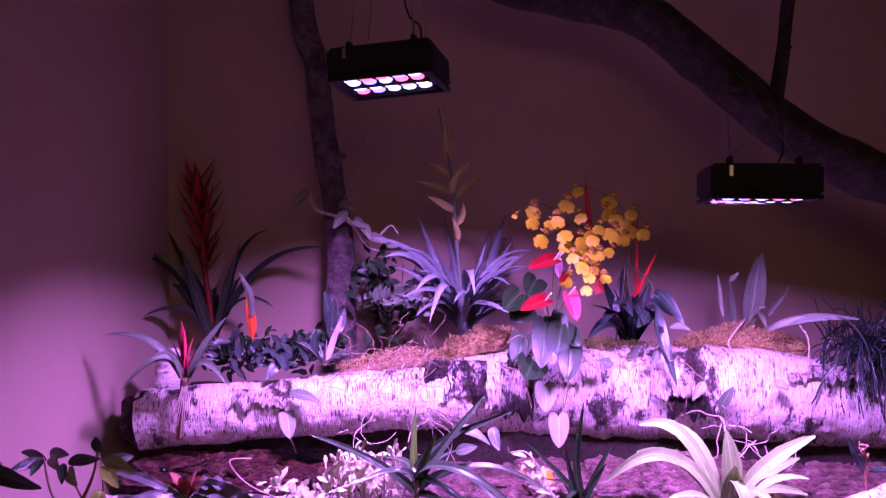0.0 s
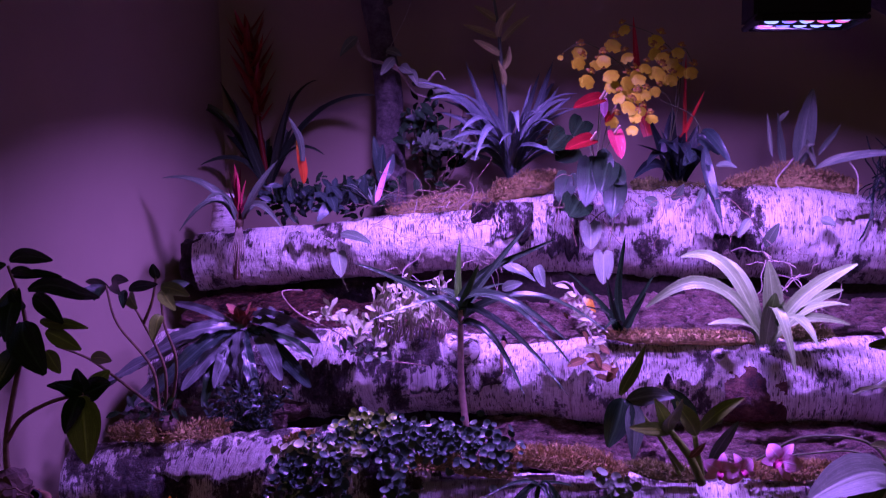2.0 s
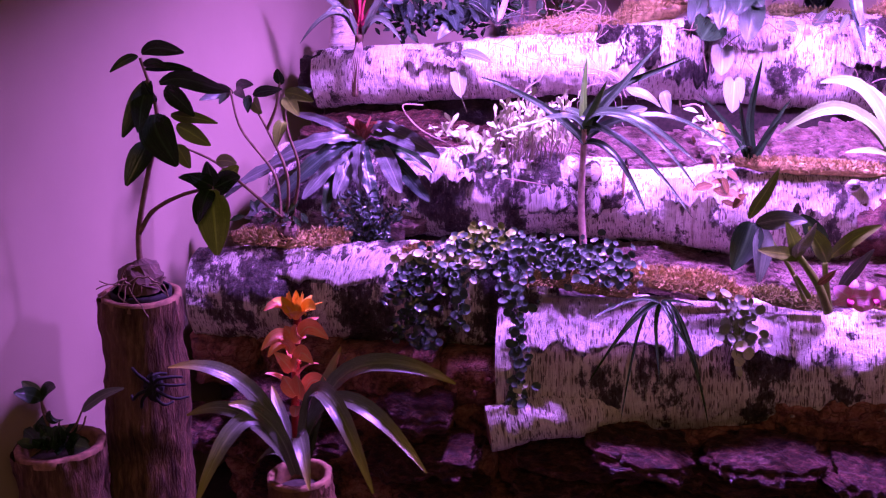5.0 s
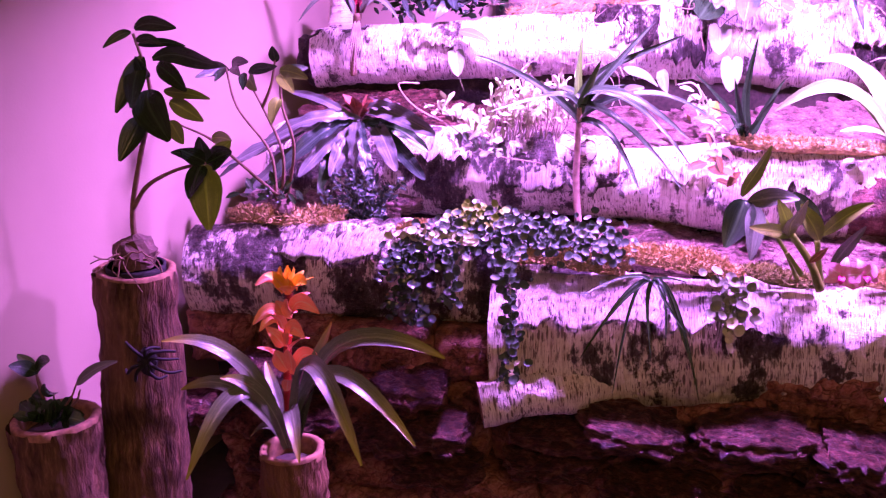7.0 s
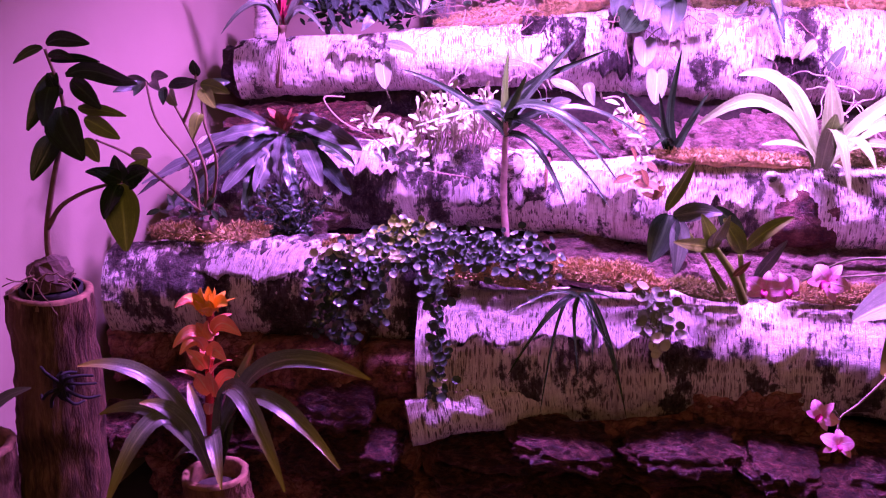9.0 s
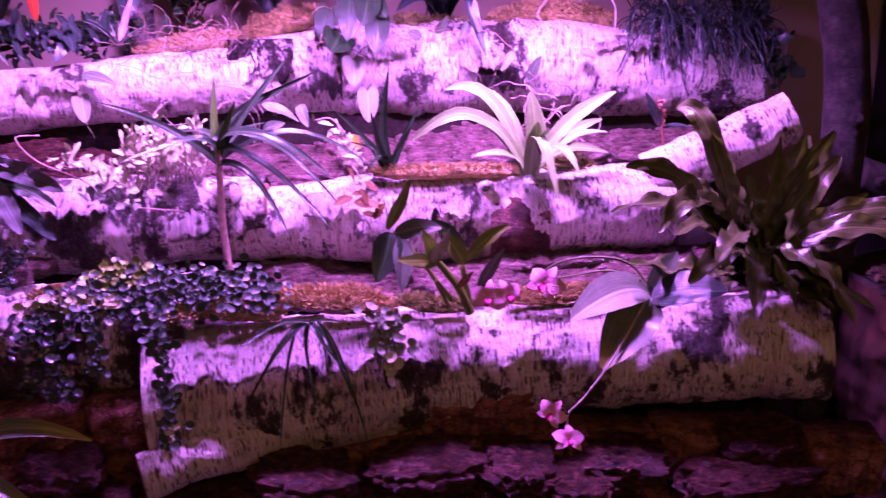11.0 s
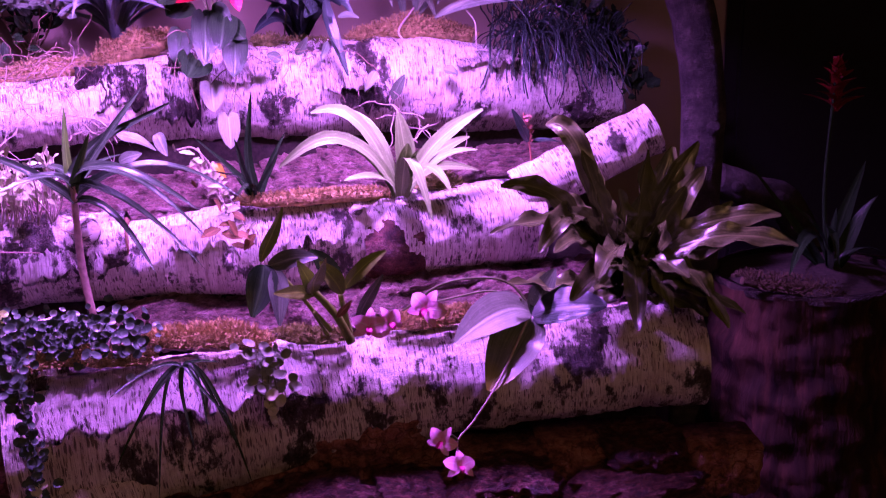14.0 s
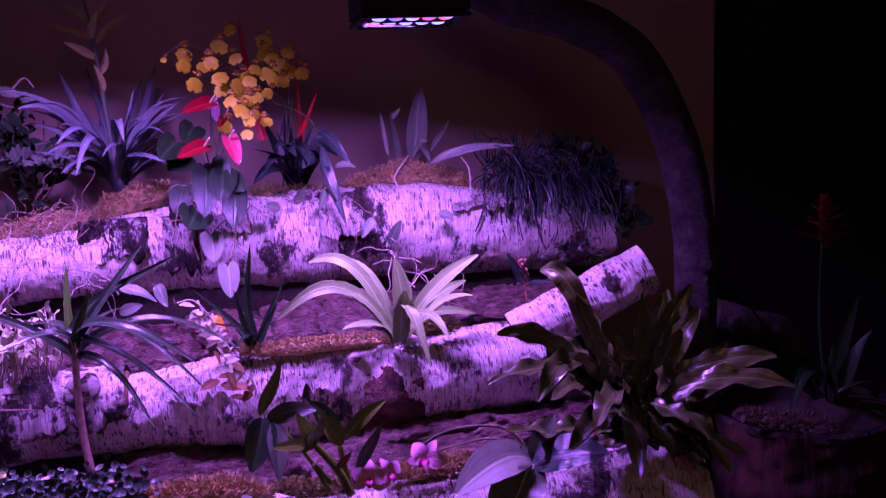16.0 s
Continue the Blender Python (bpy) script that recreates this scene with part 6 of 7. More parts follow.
moss([(-0.851, 1.800, 0.607), (-0.746, 1.780, 0.616), (-0.630, 1.800, 0.612), (-0.588, 1.840, 0.613)], 0.10, 0.030, 8, n=1400)
moss([(0.297, 2.060, 0.790), (0.411, 2.050, 0.788), (0.515, 2.050, 0.788), (0.651, 2.060, 0.781)], 0.055, 0.026, 9, n=1500, sprig=0.010)
moss([(0.728, 2.120, 0.777), (0.793, 2.120, 0.783), (0.857, 2.120, 0.765)], 0.10, 0.045, 10, M_MOSSG, "rounded clump of green-brown moss", 1100)
g = thing("fallen_flower", (1.004, 2.120, 0.846), "small plant with a faded coral spike and violet leaf", "orchid")
stalk(g, [(1.019, 2.120, 0.824), (1.011, 2.120, 0.881), (0.989, 2.100, 0.951)], 0.003, P_DRY, "flower_stalk")
small_leaves(g, scatter([(1.011, 2.110, 0.875), (0.989, 2.100, 0.951)], 44, (0.008, 0.008, 0.008), 81), 0.012, 0.007, P_DRY, 82, name="florets")
leaf(g, (1.005, 2.110, 0.876), (0.960, 2.100, 0.962), 0.024, 0.0, L_BLUE, OVAL, 0.3, facing=(0, -1, 0))
leaf(g, (1.015, 2.110, 0.875), (1.086, 2.100, 0.872), 0.02, 0.1, L_BLUE, OVAL, 0.3, facing=(0, -0.6, 1))

# ---- lower row ----
g = thing("button_vine", (-0.190, 1.850, 0.589), "dense trailing vine of small cupped round blue-green leaves", "succulent")
band = [(-0.426, 1.760, 0.573), (-0.329, 1.760, 0.606), (-0.231, 1.780, 0.620), (-0.118, 1.780, 0.614), (-0.020, 1.780, 0.621), (0.060, 1.760, 0.619)]
round_leaves(g, scatter(band, 700, (0.03, 0.07, 0.042), 91), 0.0112, L_BUTTON, 92)
round_leaves(g, scatter(band, 170, (0.04, 0.075, 0.050), 191), 0.0105, L_GREY, 192, "grey_leaves")
round_leaves(g, scatter([(-0.286, 1.800, 0.637), (-0.222, 1.800, 0.647)], 110, (0.04, 0.04, 0.03), 93), 0.0105, L_GREEN, 94)
for k, (line, n, sx) in enumerate((([(-0.399, 1.700, 0.593), (-0.386, 1.670, 0.526), (-0.371, 1.660, 0.439)], 150, 0.045), ([(-0.305, 1.700, 0.600), (-0.286, 1.660, 0.537), (-0.282, 1.650, 0.490)], 60, 0.016), ([(-0.185, 1.680, 0.614), (-0.160, 1.640, 0.566), (-0.149, 1.620, 0.486), (-0.148, 1.610, 0.388), (-0.143, 1.610, 0.323)], 150, 0.024))):
    round_leaves(g, scatter(line, n, (sx, 0.02, 0.008), 95 + k), 0.0115, L_BUTTON if k else L_BLUE, 98 + k, "trailing_strand")
    stalk(g, line, 0.0015, M_STEM)
round_leaves(g, scatter([(-0.144, 1.600, 0.393), (-0.145, 1.600, 0.341)], 16, (0.01, 0.008, 0.006), 103), 0.008, L_PALE, 104, "bud")
round_leaves(g, scatter([(-0.247, 1.720, 0.617), (-0.399, 1.730, 0.616)], 70, (0.03, 0.012, 0.012), 105), 0.012, L_PALE, 106, "bud")

moss([(-0.168, 1.740, 0.569), (-0.100, 1.740, 0.576), (-0.014, 1.730, 0.570), (0.076, 1.720, 0.564)], 0.085, 0.026, 11, n=1500)
moss([(0.067, 1.760, 0.594), (0.163, 1.740, 0.592), (0.245, 1.740, 0.582), (0.316, 1.740, 0.562)], 0.10, 0.034, 12, n=1900)
moss([(0.331, 1.740, 0.576), (0.399, 1.730, 0.566), (0.476, 1.730, 0.558)], 0.08, 0.024, 13, M_MOSSG, "patch of green-brown moss on a log", 900)
moss([(0.557, 1.740, 0.570), (0.654, 1.730, 0.578), (0.764, 1.720, 0.582)], 0.09, 0.028, 14, n=1600)
moss([(-0.432, 1.760, 0.599), (-0.379, 1.780, 0.616)], 0.06, 0.03, 15, n=500)

g = thing("green_orchid", (0.469, 1.740, 0.551), "orchid with thick green leaves and swollen stems", "orchid")
for pts, r in (([(0.476, 1.730, 0.554), (0.449, 1.730, 0.613), (0.405, 1.730, 0.672)], 0.010), ([(0.478, 1.740, 0.556), (0.468, 1.740, 0.607), (0.459, 1.740, 0.658)], 0.008), ([(0.431, 1.740, 0.568), (0.395, 1.750, 0.637), (0.342, 1.760, 0.706), (0.323, 1.770, 0.735)], 0.005), ([(0.434, 1.720, 0.587), (0.401, 1.720, 0.633)], 0.006)):
    stalk(g, pts, r, L_GREEN, "swollen_stem", 9, 0.7)
for a, b, w, bow, m in (((0.305, 1.770, 0.734), (0.351, 1.740, 0.850), 0.028, 0.0, L_GREEN), ((0.310, 1.760, 0.729), (0.275, 1.700, 0.642), 0.062, 0.05, L_DARK), ((0.319, 1.760, 0.726), (0.410, 1.700, 0.751), 0.040, 0.1, L_GREY), ((0.331, 1.750, 0.722), (0.325, 1.680, 0.625), 0.044, 0.05, L_GREY), ((0.405, 1.730, 0.666), (0.315, 1.660, 0.699), 0.030, 0.05, L_GREEN), ((0.399, 1.730, 0.667), (0.369, 1.700, 0.749), 0.032, 0.0, L_GREEN), ((0.405, 1.730, 0.666), (0.419, 1.660, 0.761), 0.036, 0.0, L_GREEN), ((0.459, 1.740, 0.658), (0.409, 1.780, 0.746), 0.042, 0.2, L_DARK), ((0.461, 1.730, 0.661), (0.416, 1.720, 0.737), 0.040, 0.1, L_GREEN), ((0.468, 1.740, 0.669), (0.554, 1.720, 0.747), 0.030, 0.22, L_GREEN), ((0.488, 1.720, 0.599), (0.541, 1.700, 0.704), 0.026, 0.15, L_GREY), ((0.447, 1.720, 0.616), (0.475, 1.700, 0.656), 0.016, 0, L_BROWN)):
    leaf(g, a, b, w, bow, m, OVAL, 0.3, facing=(0.05, -1, 0.35))


def orchid_flower(ob, c, size, face, spin=0.0, lipmat=P_LIP):
    """A five-petalled orchid flower as a part."""
    o = ob.location
    f = Vector(face).normalized()
    s = f.cross(Vector((0, 0, 1))).normalized()
    u = s.cross(f)
    bm = bmesh.new()
    c = Vector(c) - o
    for ang, w, l in ((90, 0.55, 1.0), (215, 0.5, 0.95), (325, 0.5, 0.95), (20, 0.85, 1.0), (160, 0.85, 1.0)):
        a = radians(ang + spin)
        d = s * math.cos(a) + u * math.sin(a)
        blade(bm, [c + d * size * 0.5 * l * i / 6 + f * size * (0.10 * math.sin(i / 6 * 3) - 0.05 * (i / 6) ** 2) for i in range(7)], size * 0.5 * w, 0.12, 0, PETAL, 0, 0.1, 4, f)
    a = radians(270 + spin)
    d = s * math.cos(a) + u * math.sin(a)
    flower = part("flower", bm, P_PINK, ob)
    bm = bmesh.new()
    blade(bm, [c + d * size * 0.24 * i / 5 + f * size * 0.2 * math.sin(i / 5 * 2.4) for i in range(6)], size * 0.17, 0.5, 0, PETAL, 0, 0, 4, f)
    part("lip", bm, lipmat, flower, "deep magenta lip")
    return flower


g = thing("moth_orchid", (0.835, 1.620, 0.619), "moth orchid with broad purple-green leaves and pink flowers on arching stems", "orchid")
for a, b, w, bow, m in (((0.829, 1.620, 0.617), (0.648, 1.550, 0.597), 0.095, 0.22, L_SILVER), ((0.824, 1.600, 0.614), (0.701, 1.500, 0.509), 0.105, 0.10, L_GUZ), ((0.828, 1.600, 0.614), (0.944, 1.500, 0.658), 0.095, 0.10, L_BLUE), ((0.835, 1.620, 0.613), (0.883, 1.620, 0.705), 0.05, 0.05, L_GREY), ((0.832, 1.610, 0.610), (0.970, 1.660, 0.667), 0.07, 0.1, L_DARK)):
    leaf(g, a, b, w, bow, m, OVAL, 0.25, facing=(0.0, -0.55, 0.85), n=18, across=8, life=0.25)
stalk(g, [(0.835, 1.630, 0.622), (0.800, 1.660, 0.669), (0.739, 1.680, 0.682), (0.659, 1.700, 0.668), (0.582, 1.710, 0.617)], 0.0032, M_STEM, "flower_stem", n=30)
stalk(g, [(0.814, 1.630, 0.643), (0.763, 1.680, 0.651), (0.683, 1.700, 0.637), (0.616, 1.700, 0.627)], 0.0026, M_STEM, "flower_stem", n=30)
stalk(g, [(0.808, 1.580, 0.617), (0.721, 1.500, 0.530), (0.659, 1.470, 0.467), (0.624, 1.460, 0.436), (0.627, 1.460, 0.393)], 0.0026, M_ROOT, "flower_stem", n=30)
stalk(g, [(0.624, 1.460, 0.436), (0.608, 1.450, 0.454), (0.595, 1.450, 0.448)], 0.002, M_STEM, "flower_stem")
orchid_flower(g, (0.496, 1.640, 0.618), 0.075, (-0.1, -1, 0.3), 10)
orchid_flower(g, (0.538, 1.650, 0.617), 0.070, (0.3, -1, 0.4), -15)
orchid_flower(g, (0.620, 1.660, 0.634), 0.085, (-0.5, -1, 0.5), 25)
orchid_flower(g, (0.584, 1.430, 0.454), 0.062, (-0.5, -1, 0.3), 30)
orchid_flower(g, (0.621, 1.440, 0.391), 0.066, (0.1, -0.8, 0.7), 10)

g = thing("spider_airplant", (0.133, 1.660, 0.575), "dark air plant hanging with long thin drooping leaves", "air plant")
rosette(g, (0.133, 1.660, 0.575), [((-0.001, 1.550, 0.569), 0.18, 1), ((-0.003, 1.560, 0.423), 0.2, 1.1), ((0.068, 1.560, 0.341), 0.2, 0.9), ((0.142, 1.580, 0.427), 0.15, 1), ((0.244, 1.560, 0.348), 0.22, 1.1), ((0.210, 1.560, 0.497), 0.15, 0.9), ((0.202, 1.600, 0.594), 0.1, 0.9), ((0.232, 1.560, 0.405), 0.25, 0.9), ((0.168, 1.570, 0.470), 0.2, 0.8), ((0.030, 1.580, 0.480), 0.22, 0.8)], 0.011, L_DARK, SWORD, 0.5, spread=0.004)
g = thing("coin_leaf_creeper", (0.295, 1.680, 0.562), "small creeper with pale round leaves hanging over the log", "vine")
round_leaves(g, scatter([(0.283, 1.660, 0.589), (0.290, 1.640, 0.554), (0.301, 1.620, 0.513)], 80, (0.040, 0.02, 0.025), 111), 0.014, L_SILVER, 112)
round_leaves(g, scatter([(0.300, 1.610, 0.517), (0.290, 1.600, 0.462)], 10, (0.01, 0.01, 0.01), 113), 0.015, L_PALE, 114, "pale_leaves")
for k in range(4):
    stalk(g, [(0.290, 1.670, 0.591), Vector((0.297, 1.620, 0.537)) + Vector((0.012 * (k - 1.5), 0, 0)), Vector((0.296, 1.610, 0.463)) + Vector((0.018 * (k - 1.5), 0, 0.01 * k))], 0.0013, M_STEM)

g = thing("birds_nest_fern", (1.064, 1.660, 0.607), "large glossy bird's nest fern with wavy strap fronds", "fern")
B = (1.060, 1.660, 0.620)
L_FERN = leaf_mat("frond_glossy", (0.12, 0.14, 0.045), (0.055, 0.068, 0.022), 0.26, 9, 0.7)
FR = lambda t: (0.3 + 0.7 * math.sin(math.pi * (0.08 + 0.62 * t))) * max(0.03, 1 - max(0, t - 0.8) / 0.205) ** 0.5
rosette(g, B, [((0.930, 1.800, 0.971), 0.42, 1.1), ((0.775, 1.650, 0.879), 0.30, 1.0), ((0.704, 1.500, 0.824), 0.35, 1.0), ((0.781, 1.450, 0.795), 0.45, 1.1), ((0.963, 1.600, 0.862), 0.05, 1.2), ((1.191, 1.720, 0.919), 0.02, 1.5), ((1.231, 1.650, 0.886), 0.12, 1.3), ((1.320, 1.500, 0.809), 0.28, 1.2), ((1.331, 1.450, 0.757), 0.30, 1.2), ((1.050, 1.420, 0.637), 0.55, 1.2), ((0.963, 1.400, 0.640), 0.5, 1.1), ((1.186, 1.450, 0.600), 0.55, 1.3), ((0.773, 1.600, 0.692), 0.1, 1.2), ((0.845, 1.450, 0.695), 0.35, 1.2), ((0.978, 1.500, 0.837), 0.05, 1.4), ((0.959, 1.800, 0.822), 0.2, 1.1), ((1.177, 1.800, 0.793), 0.05, 1.3), ((1.308, 1.750, 0.741), 0.12, 1.2), ((1.366, 1.700, 0.722), 0.25, 1.1), ((1.046, 1.850, 0.882), 0.15, 1.1), ((0.888, 1.750, 0.776), 0.3, 1.1), ((1.091, 1.450, 0.715), 0.4, 1.2), ((0.887, 1.420, 0.744), 0.4, 1.2), ((1.063, 1.500, 0.819), 0.1, 1.2)], 0.043, L_FERN, FR, 0.3, 0.36, 0.015, (0, -0.65, 0.75))

rnd = random.Random(44)
for i in range(16):
    a = i * 137.5
    l = rnd.uniform(0.16, 0.27)
    tip = Vector(B) + Vector((math.cos(radians(a)) * l, math.sin(radians(a)) * l * 0.6 - 0.05, rnd.uniform(-0.06, 0.24)))
    leaf(g, B, tip, rnd.uniform(0.034, 0.048), rnd.uniform(0.2, 0.6), L_FERN, FR, 0.25, (0.2 * math.cos(a), -0.65, 0.75), 0.28, n=26, across=6)

for tip, w in (((0.97, 1.70, 0.93), 1.0), ((1.02, 1.62, 0.86), 1.1), ((1.10, 1.66, 0.93), 1.2), ((1.16, 1.60, 0.86), 1.1), ((1.24, 1.70, 0.93), 1.2), ((1.08, 1.56, 0.80), 1.1), ((0.90, 1.60, 0.84), 1.0), ((1.27, 1.60, 0.82), 1.0)):
    leaf(g, B, tip, 0.046 * w, 0.10, L_FERN, FR, 0.3, (0.1, -0.8, 0.5), 0.36, n=26, across=6)

# right stump's plant, dim
g = thing("tall_bromeliad", (1.784, 1.950, 0.505), "bromeliad with a dim orange-red flower spike on a stump", "bromeliad")
B = (1.783, 1.950, 0.513)
rosette(g, B, [((1.521, 1.900, 0.690), 0.1, 1), ((1.543, 1.800, 0.752), 0.1, 1), ((1.639, 1.750, 0.741), 0.0, 1), ((1.872, 1.900, 0.719), 0.1, 1), ((1.556, 2.000, 0.809), 0.05, 1), ((1.984, 2.100, 0.763), 0.05, 1), ((1.623, 1.700, 0.606), 0.5, 1), ((1.527, 1.750, 0.587), 0.4, 1), ((1.846, 1.800, 0.586), 0.3, 1)], 0.04, L_DARK, STRAP, 0.3)
stalk(g, [B, (1.750, 1.950, 0.733), (1.755, 1.950, 1.042)], 0.007, L_DARK, "flower_stalk")
for i in range(22):
    a, t = i * 137.5, i / 21
    p = Vector((1.760, 1.950, 0.932)).lerp(Vector((1.758, 1.950, 1.042)), t)
    leaf(g, p, p + Vector((math.cos(radians(a)) * 0.07 * (1.2 - t), math.sin(radians(a)) * 0.07 * (1.2 - t), 0.035)), 0.034, 0.2, P_DARKRED, SWORD, 0.3, name="bract", n=6)

# ---- left: planters ----
g = thing("caudex_shrub", (-0.899, 1.450, 0.635), "potted shrub with large oval dark leaves and a swollen root", "shrub")
bm = bmesh.new()
bmesh.ops.create_uvsphere(bm, u_segments=20, v_segments=12, radius=0.045, matrix=Matrix.Translation(Vector((-0.901, 1.450, 0.617)) - g.location))
for v in bm.verts:
    v.co += noise.noise_vector(v.co * 45) * 0.010
part("caudex", bm, M_BULB, g)
bm = bmesh.new()
tube(bm, [Vector((-0.902, 1.450, 0.589)) - g.location + Vector((0, 0, dz)) for dz in (-0.03, 0.0, 0.012, 0.012, -0.02)], lambda t: (0.060, 0.060, 0.061, 0.056, 0.055)[min(4, int(t * 4.01))], 28, 0, 0, False)
part("pot_liner", bm, M_BLACK, g)
tangle([(-0.903, 1.400, 0.638), (-0.851, 1.380, 0.642), (-0.841, 1.420, 0.636)], 12, (0.02, 0.02, 0.012), 0.0015, 0.07, M_BSTEM, 22, "wiry brown roots round a swollen stem base")
stalk(g, [(-0.899, 1.450, 0.635), (-0.898, 1.450, 0.718), (-0.870, 1.450, 0.835), (-0.845, 1.450, 0.914), (-0.843, 1.450, 0.980), (-0.867, 1.450, 1.065)], 0.0068, M_BSTEM, n=34, rough=0.08, taper=0.45)
stalk(g, [(-0.897, 1.450, 0.718), (-0.858, 1.440, 0.769), (-0.786, 1.420, 0.810), (-0.712, 1.400, 0.834)], 0.0052, M_BSTEM, n=20, rough=0.08)
for a, b, w, bow, m in (((-0.863, 1.450, 1.073), (-0.764, 1.420, 1.081), 0.030, 0.18, L_BLUE), ((-0.871, 1.450, 1.067), (-0.915, 1.420, 1.040), 0.018, 0.2, L_DARK), ((-0.862, 1.450, 1.054), (-0.786, 1.400, 1.053), 0.020, 0.1, L_DARK), ((-0.858, 1.450, 1.044), (-0.757, 1.440, 1.046), 0.018, 0.1, L_DARK), ((-0.851, 1.450, 1.023), (-0.889, 1.400, 0.921), 0.042, 0.02, L_DARK), ((-0.849, 1.440, 1.019), (-0.846, 1.380, 0.935), 0.040, 0.0, L_DARK), ((-0.831, 1.450, 1.018), (-0.670, 1.400, 1.016), 0.036, 0.1, L_BLUE), ((-0.817, 1.440, 1.009), (-0.733, 1.380, 0.971), 0.036, 0.08, L_DARK), ((-0.835, 1.430, 0.962), (-0.764, 1.360, 0.880), 0.068, 0.04, L_DARK), ((-0.812, 1.450, 0.959), (-0.714, 1.440, 0.948), 0.024, 0.05, L_GREEN), ((-0.807, 1.460, 0.936), (-0.739, 1.460, 0.901), 0.034, 0.05, L_GREEN), ((-0.810, 1.460, 0.898), (-0.784, 1.460, 0.854), 0.034, 0.0, L_GREEN), ((-0.861, 1.450, 0.905), (-0.890, 1.400, 0.827), 0.046, 0.1, L_DARK), ((-0.843, 1.450, 0.980), (-0.839, 1.400, 1.029), 0.026, 0.0, L_BLUE), ((-0.712, 1.400, 0.834), (-0.763, 1.360, 0.859), 0.026, 0.15, L_BLUE), ((-0.712, 1.400, 0.834), (-0.714, 1.380, 0.887), 0.034, 0.0, L_BLUE), ((-0.712, 1.400, 0.834), (-0.735, 1.340, 0.870), 0.034, 0.05, L_DARK), ((-0.712, 1.400, 0.834), (-0.642, 1.360, 0.865), 0.044, 0.02, L_DARK), ((-0.711, 1.390, 0.832), (-0.687, 1.340, 0.719), 0.066, 0.02, L_GREEN), ((-0.715, 1.390, 0.831), (-0.713, 1.320, 0.783), 0.042, 0.02, L_DARK), ((-0.703, 1.400, 0.837), (-0.669, 1.420, 0.873), 0.034, 0.02, L_GREEN)):
    leaf(g, a, b, w, bow, m, OVAL, 0.16, facing=(0.1, -1, 0.3))
bm = bmesh.new()
w_o = Vector((-0.833, 1.340, 0.439))
wires = thing("wire_knot", w_o, "dark twisted wire tied in a knot round a log planter", "wire")
for k, (dx, dz) in enumerate([(-0.05, -0.03), (-0.045, 0.035), (0.05, 0.025), (0.06, -0.02), (0.055, 0.008), (-0.03, -0.045), (0.02, 0.03), (0.03, -0.035)]):
    stalk(wires, [w_o, w_o + Vector((dx * 0.4, -0.025, dz * 0.6 + 0.014)), w_o + Vector((dx * 0.8, -0.012, dz + 0.006)), w_o + Vector((dx * 1.1, 0.01, dz * 0.9))], 0.0042, M_BLACK, "strand", 6)
bmesh.ops.create_uvsphere(bm, u_segments=14, v_segments=10, radius=0.024)
for v in bm.verts:
    v.co = Vector((v.co.x * 0.8, v.co.y * 0.6, v.co.z * 1.25)) + noise.noise_vector(v.co * 80) * 0.005
part("knot", bm, M_BLACK, wires)

g = thing("small_arrowhead_plant", (-1.027, 1.300, 0.321), "small plant with pointed dark leaves in a hollow log", "houseplant")
for a, b, w in (((-1.043, 1.280, 0.427), (-0.983, 1.240, 0.468), 0.036), ((-1.043, 1.280, 0.427), (-1.072, 1.270, 0.461), 0.026), ((-1.040, 1.280, 0.421), (-1.072, 1.240, 0.450), 0.032), ((-0.957, 1.280, 0.405), (-0.842, 1.240, 0.481), 0.026), ((-1.009, 1.280, 0.376), (-1.005, 1.250, 0.408), 0.034)):
    leaf(g, a, b, w, 0.1, L_DARK if w > 0.03 else L_GREY, OVAL, 0.2, facing=(0.1, -0.8, 0.6))
for pts in ([(-1.040, 1.300, 0.320), (-1.039, 1.290, 0.380), (-1.043, 1.280, 0.427)], [(-1.034, 1.300, 0.320), (-1.045, 1.290, 0.380), (-1.042, 1.280, 0.421)], [(-1.015, 1.300, 0.322), (-0.979, 1.290, 0.368), (-0.957, 1.280, 0.405)], [(-1.008, 1.300, 0.323), (-0.961, 1.280, 0.369), (-0.950, 1.280, 0.394)], [(-1.027, 1.300, 0.321), (-1.008, 1.280, 0.376)]):
    stalk(g, pts, 0.003, M_BSTEM)
small_leaves(g, scatter([(-1.058, 1.280, 0.328), (-0.996, 1.280, 0.331)], 34, (0.015, 0.02, 0.014), 131), 0.04, 0.026, L_DARK, 132)

g = thing("orange_guzmania", (-0.551, 1.360, 0.261), "bromeliad with an orange-red curling flower spike in a log pot", "bromeliad")
B = (-0.548, 1.360, 0.274)
rosette(g, B, [((-0.781, 1.300, 0.502), 0.42, 1.1), ((-0.690, 1.180, 0.283), 0.85, 1.1), ((-0.228, 1.300, 0.519), 0.52, 1.1), ((-0.261, 1.200, 0.391), 0.62, 1.05), ((-0.336, 1.120, 0.387), 0.75, 1.1), ((-0.452, 1.340, 0.555), 0.02, 1.2), ((-0.798, 1.400, 0.354), 0.35, 0.9), ((-0.422, 1.280, 0.470), 0.32, 1.1), ((-0.656, 1.280, 0.447), 0.35, 1.0), ((-0.462, 1.160, 0.356), 0.55, 1.0), ((-0.677, 1.450, 0.226), 0.35, 0.9), ((-0.651, 1.500, 0.388), 0.1, 0.9)], 0.031, L_GUZ, BLUNT, 0.4)
stalk(g, [B, (-0.553, 1.360, 0.409), (-0.541, 1.360, 0.620)], 0.0095, P_FLAME, "flower_stalk", 9, 0.8)
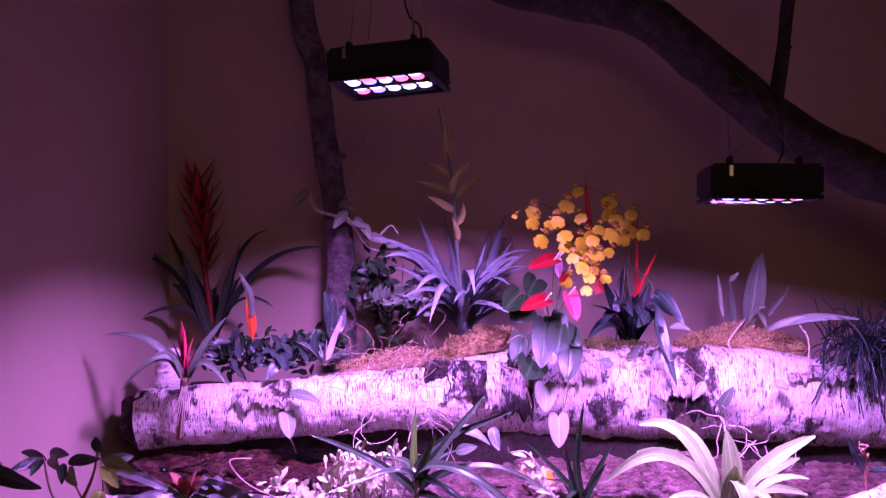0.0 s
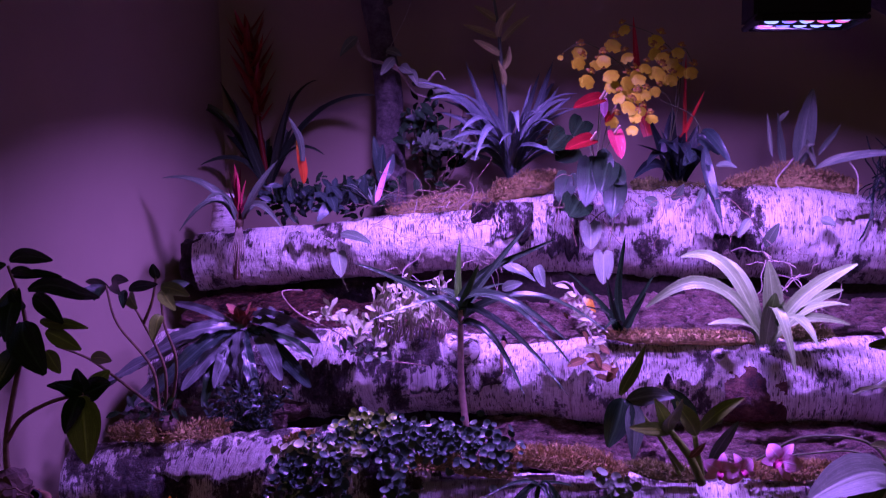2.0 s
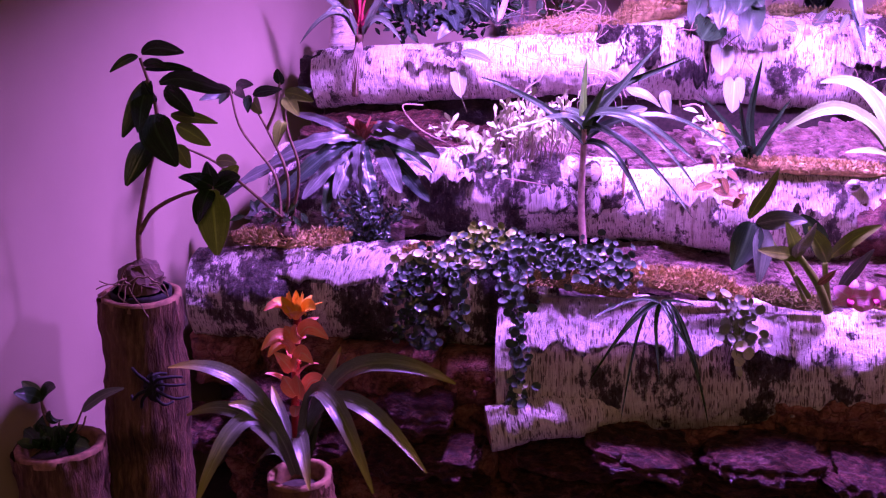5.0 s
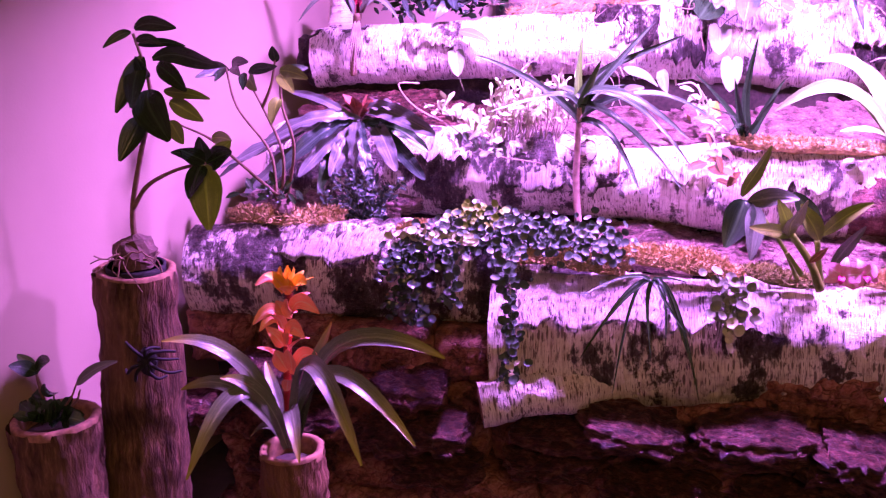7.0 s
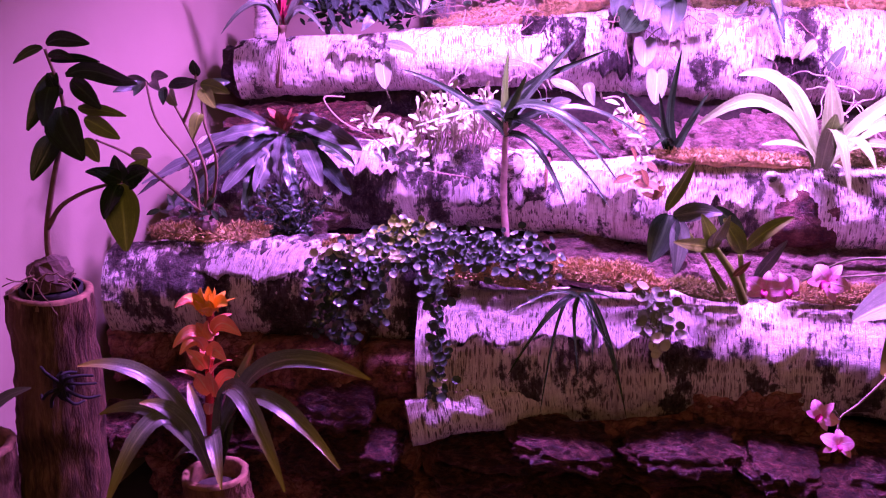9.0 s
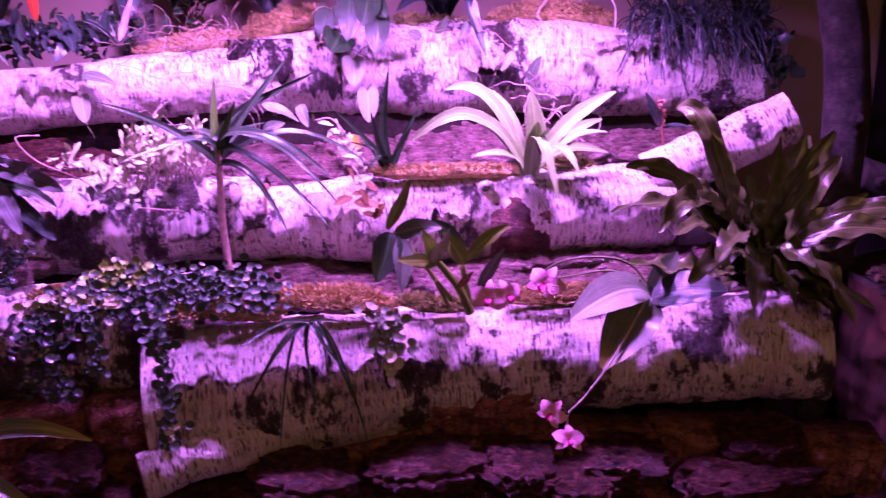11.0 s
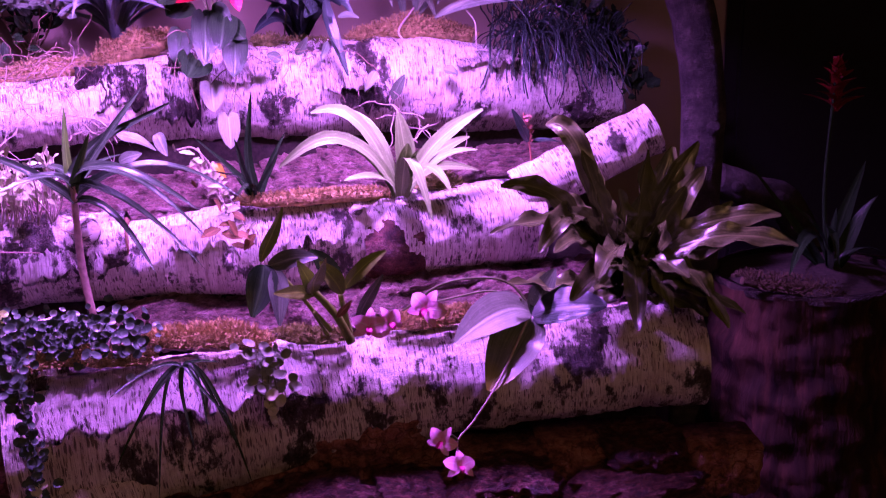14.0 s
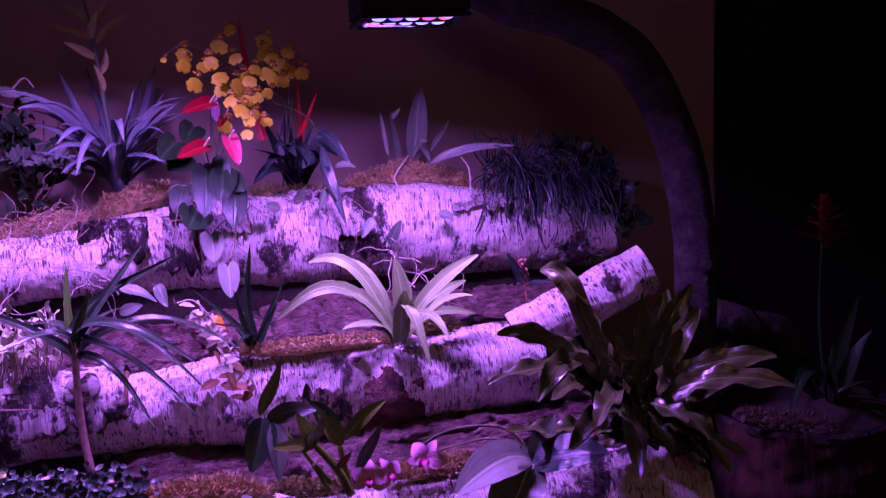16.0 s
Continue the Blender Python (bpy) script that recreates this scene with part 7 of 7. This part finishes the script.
for x, y, tx, ty, bow, w, m in ((505, 514, 460, 494, 0.75, 0.026, 0), (526, 505, 558, 484, 0.5, 0.026, 1), (511, 508, 510, 454, 0.0, 0.022, 1), (500, 508, 494, 464, 0.05, 0.022, 1), (519, 508, 527, 464, 0.05, 0.022, 1), (505, 512, 478, 474, 0.4, 0.022, 1), (514, 552, 581, 538, 0.55, 0.030, 0), (519, 556, 521, 516, 0.0, 0.030, 0), (499, 571, 452, 570, 0.85, 0.030, 0), (500, 577, 464, 582, 0.8, 0.026, 0), (512, 600, 551, 588, 0.8, 0.030, 0), (498, 620, 476, 572, 0.1, 0.028, 0), (510, 560, 498, 520, 0.1, 0.028, 0), (505, 668, 490, 618, 0.2, 0.032, 0), (513, 668, 517, 612, 0.15, 0.030, 0), (516, 675, 602, 672, 0.95, 0.032, 0), (505, 620, 520, 580, 0.1, 0.028, 0)):
    o = Vector((-0.542, 1.350, 0.555))
    p = o + Vector(((x - 510) * 0.00102, 0, (560 - y) * 0.00104))
    tip = o + Vector(((tx - 510) * 0.00102, -0.03, (560 - ty) * 0.00104))
    leaf(g, p, tip, w * 1.02, bow, P_AMBER if m else P_CORAL, PETAL, 0.35, name="bract", n=14, facing=(0, -0.75, 0.65))

for i in range(7):
    a, z = i * 2.4 - 1.2, 0.40 + 0.026 * i
    p = Vector((-0.551, 1.352, z)) + Vector((math.cos(a), math.sin(a), 0)) * 0.006
    leaf(g, p, p + Vector((math.cos(a) * 0.050, math.sin(a) * 0.036, 0.040)), 0.024, 0.32, P_CORAL, PETAL, 0.35, name="bract", n=12)
for i in range(12):
    a = i * 2.4
    p = Vector((-0.541, 1.350, 0.600)) + Vector((math.cos(a), math.sin(a), 0)) * 0.004
    leaf(g, p, p + Vector((math.cos(a) * (0.012 + 0.018 * (i % 3)), math.sin(a) * (0.012 + 0.018 * (i % 3)), 0.052 - 0.010 * (i % 3))), 0.020, 0.15, P_AMBER, PETAL, 0.35, name="bract", n=9)

moss([(1.467, 1.820, 0.556), (1.612, 1.800, 0.529), (1.808, 1.820, 0.492)], 0.16, 0.03, 18, plain("dead_moss", (0.06, 0.04, 0.02), 0.95, 0, 0.6, 60), "thin dark dead moss on a stump", 900)
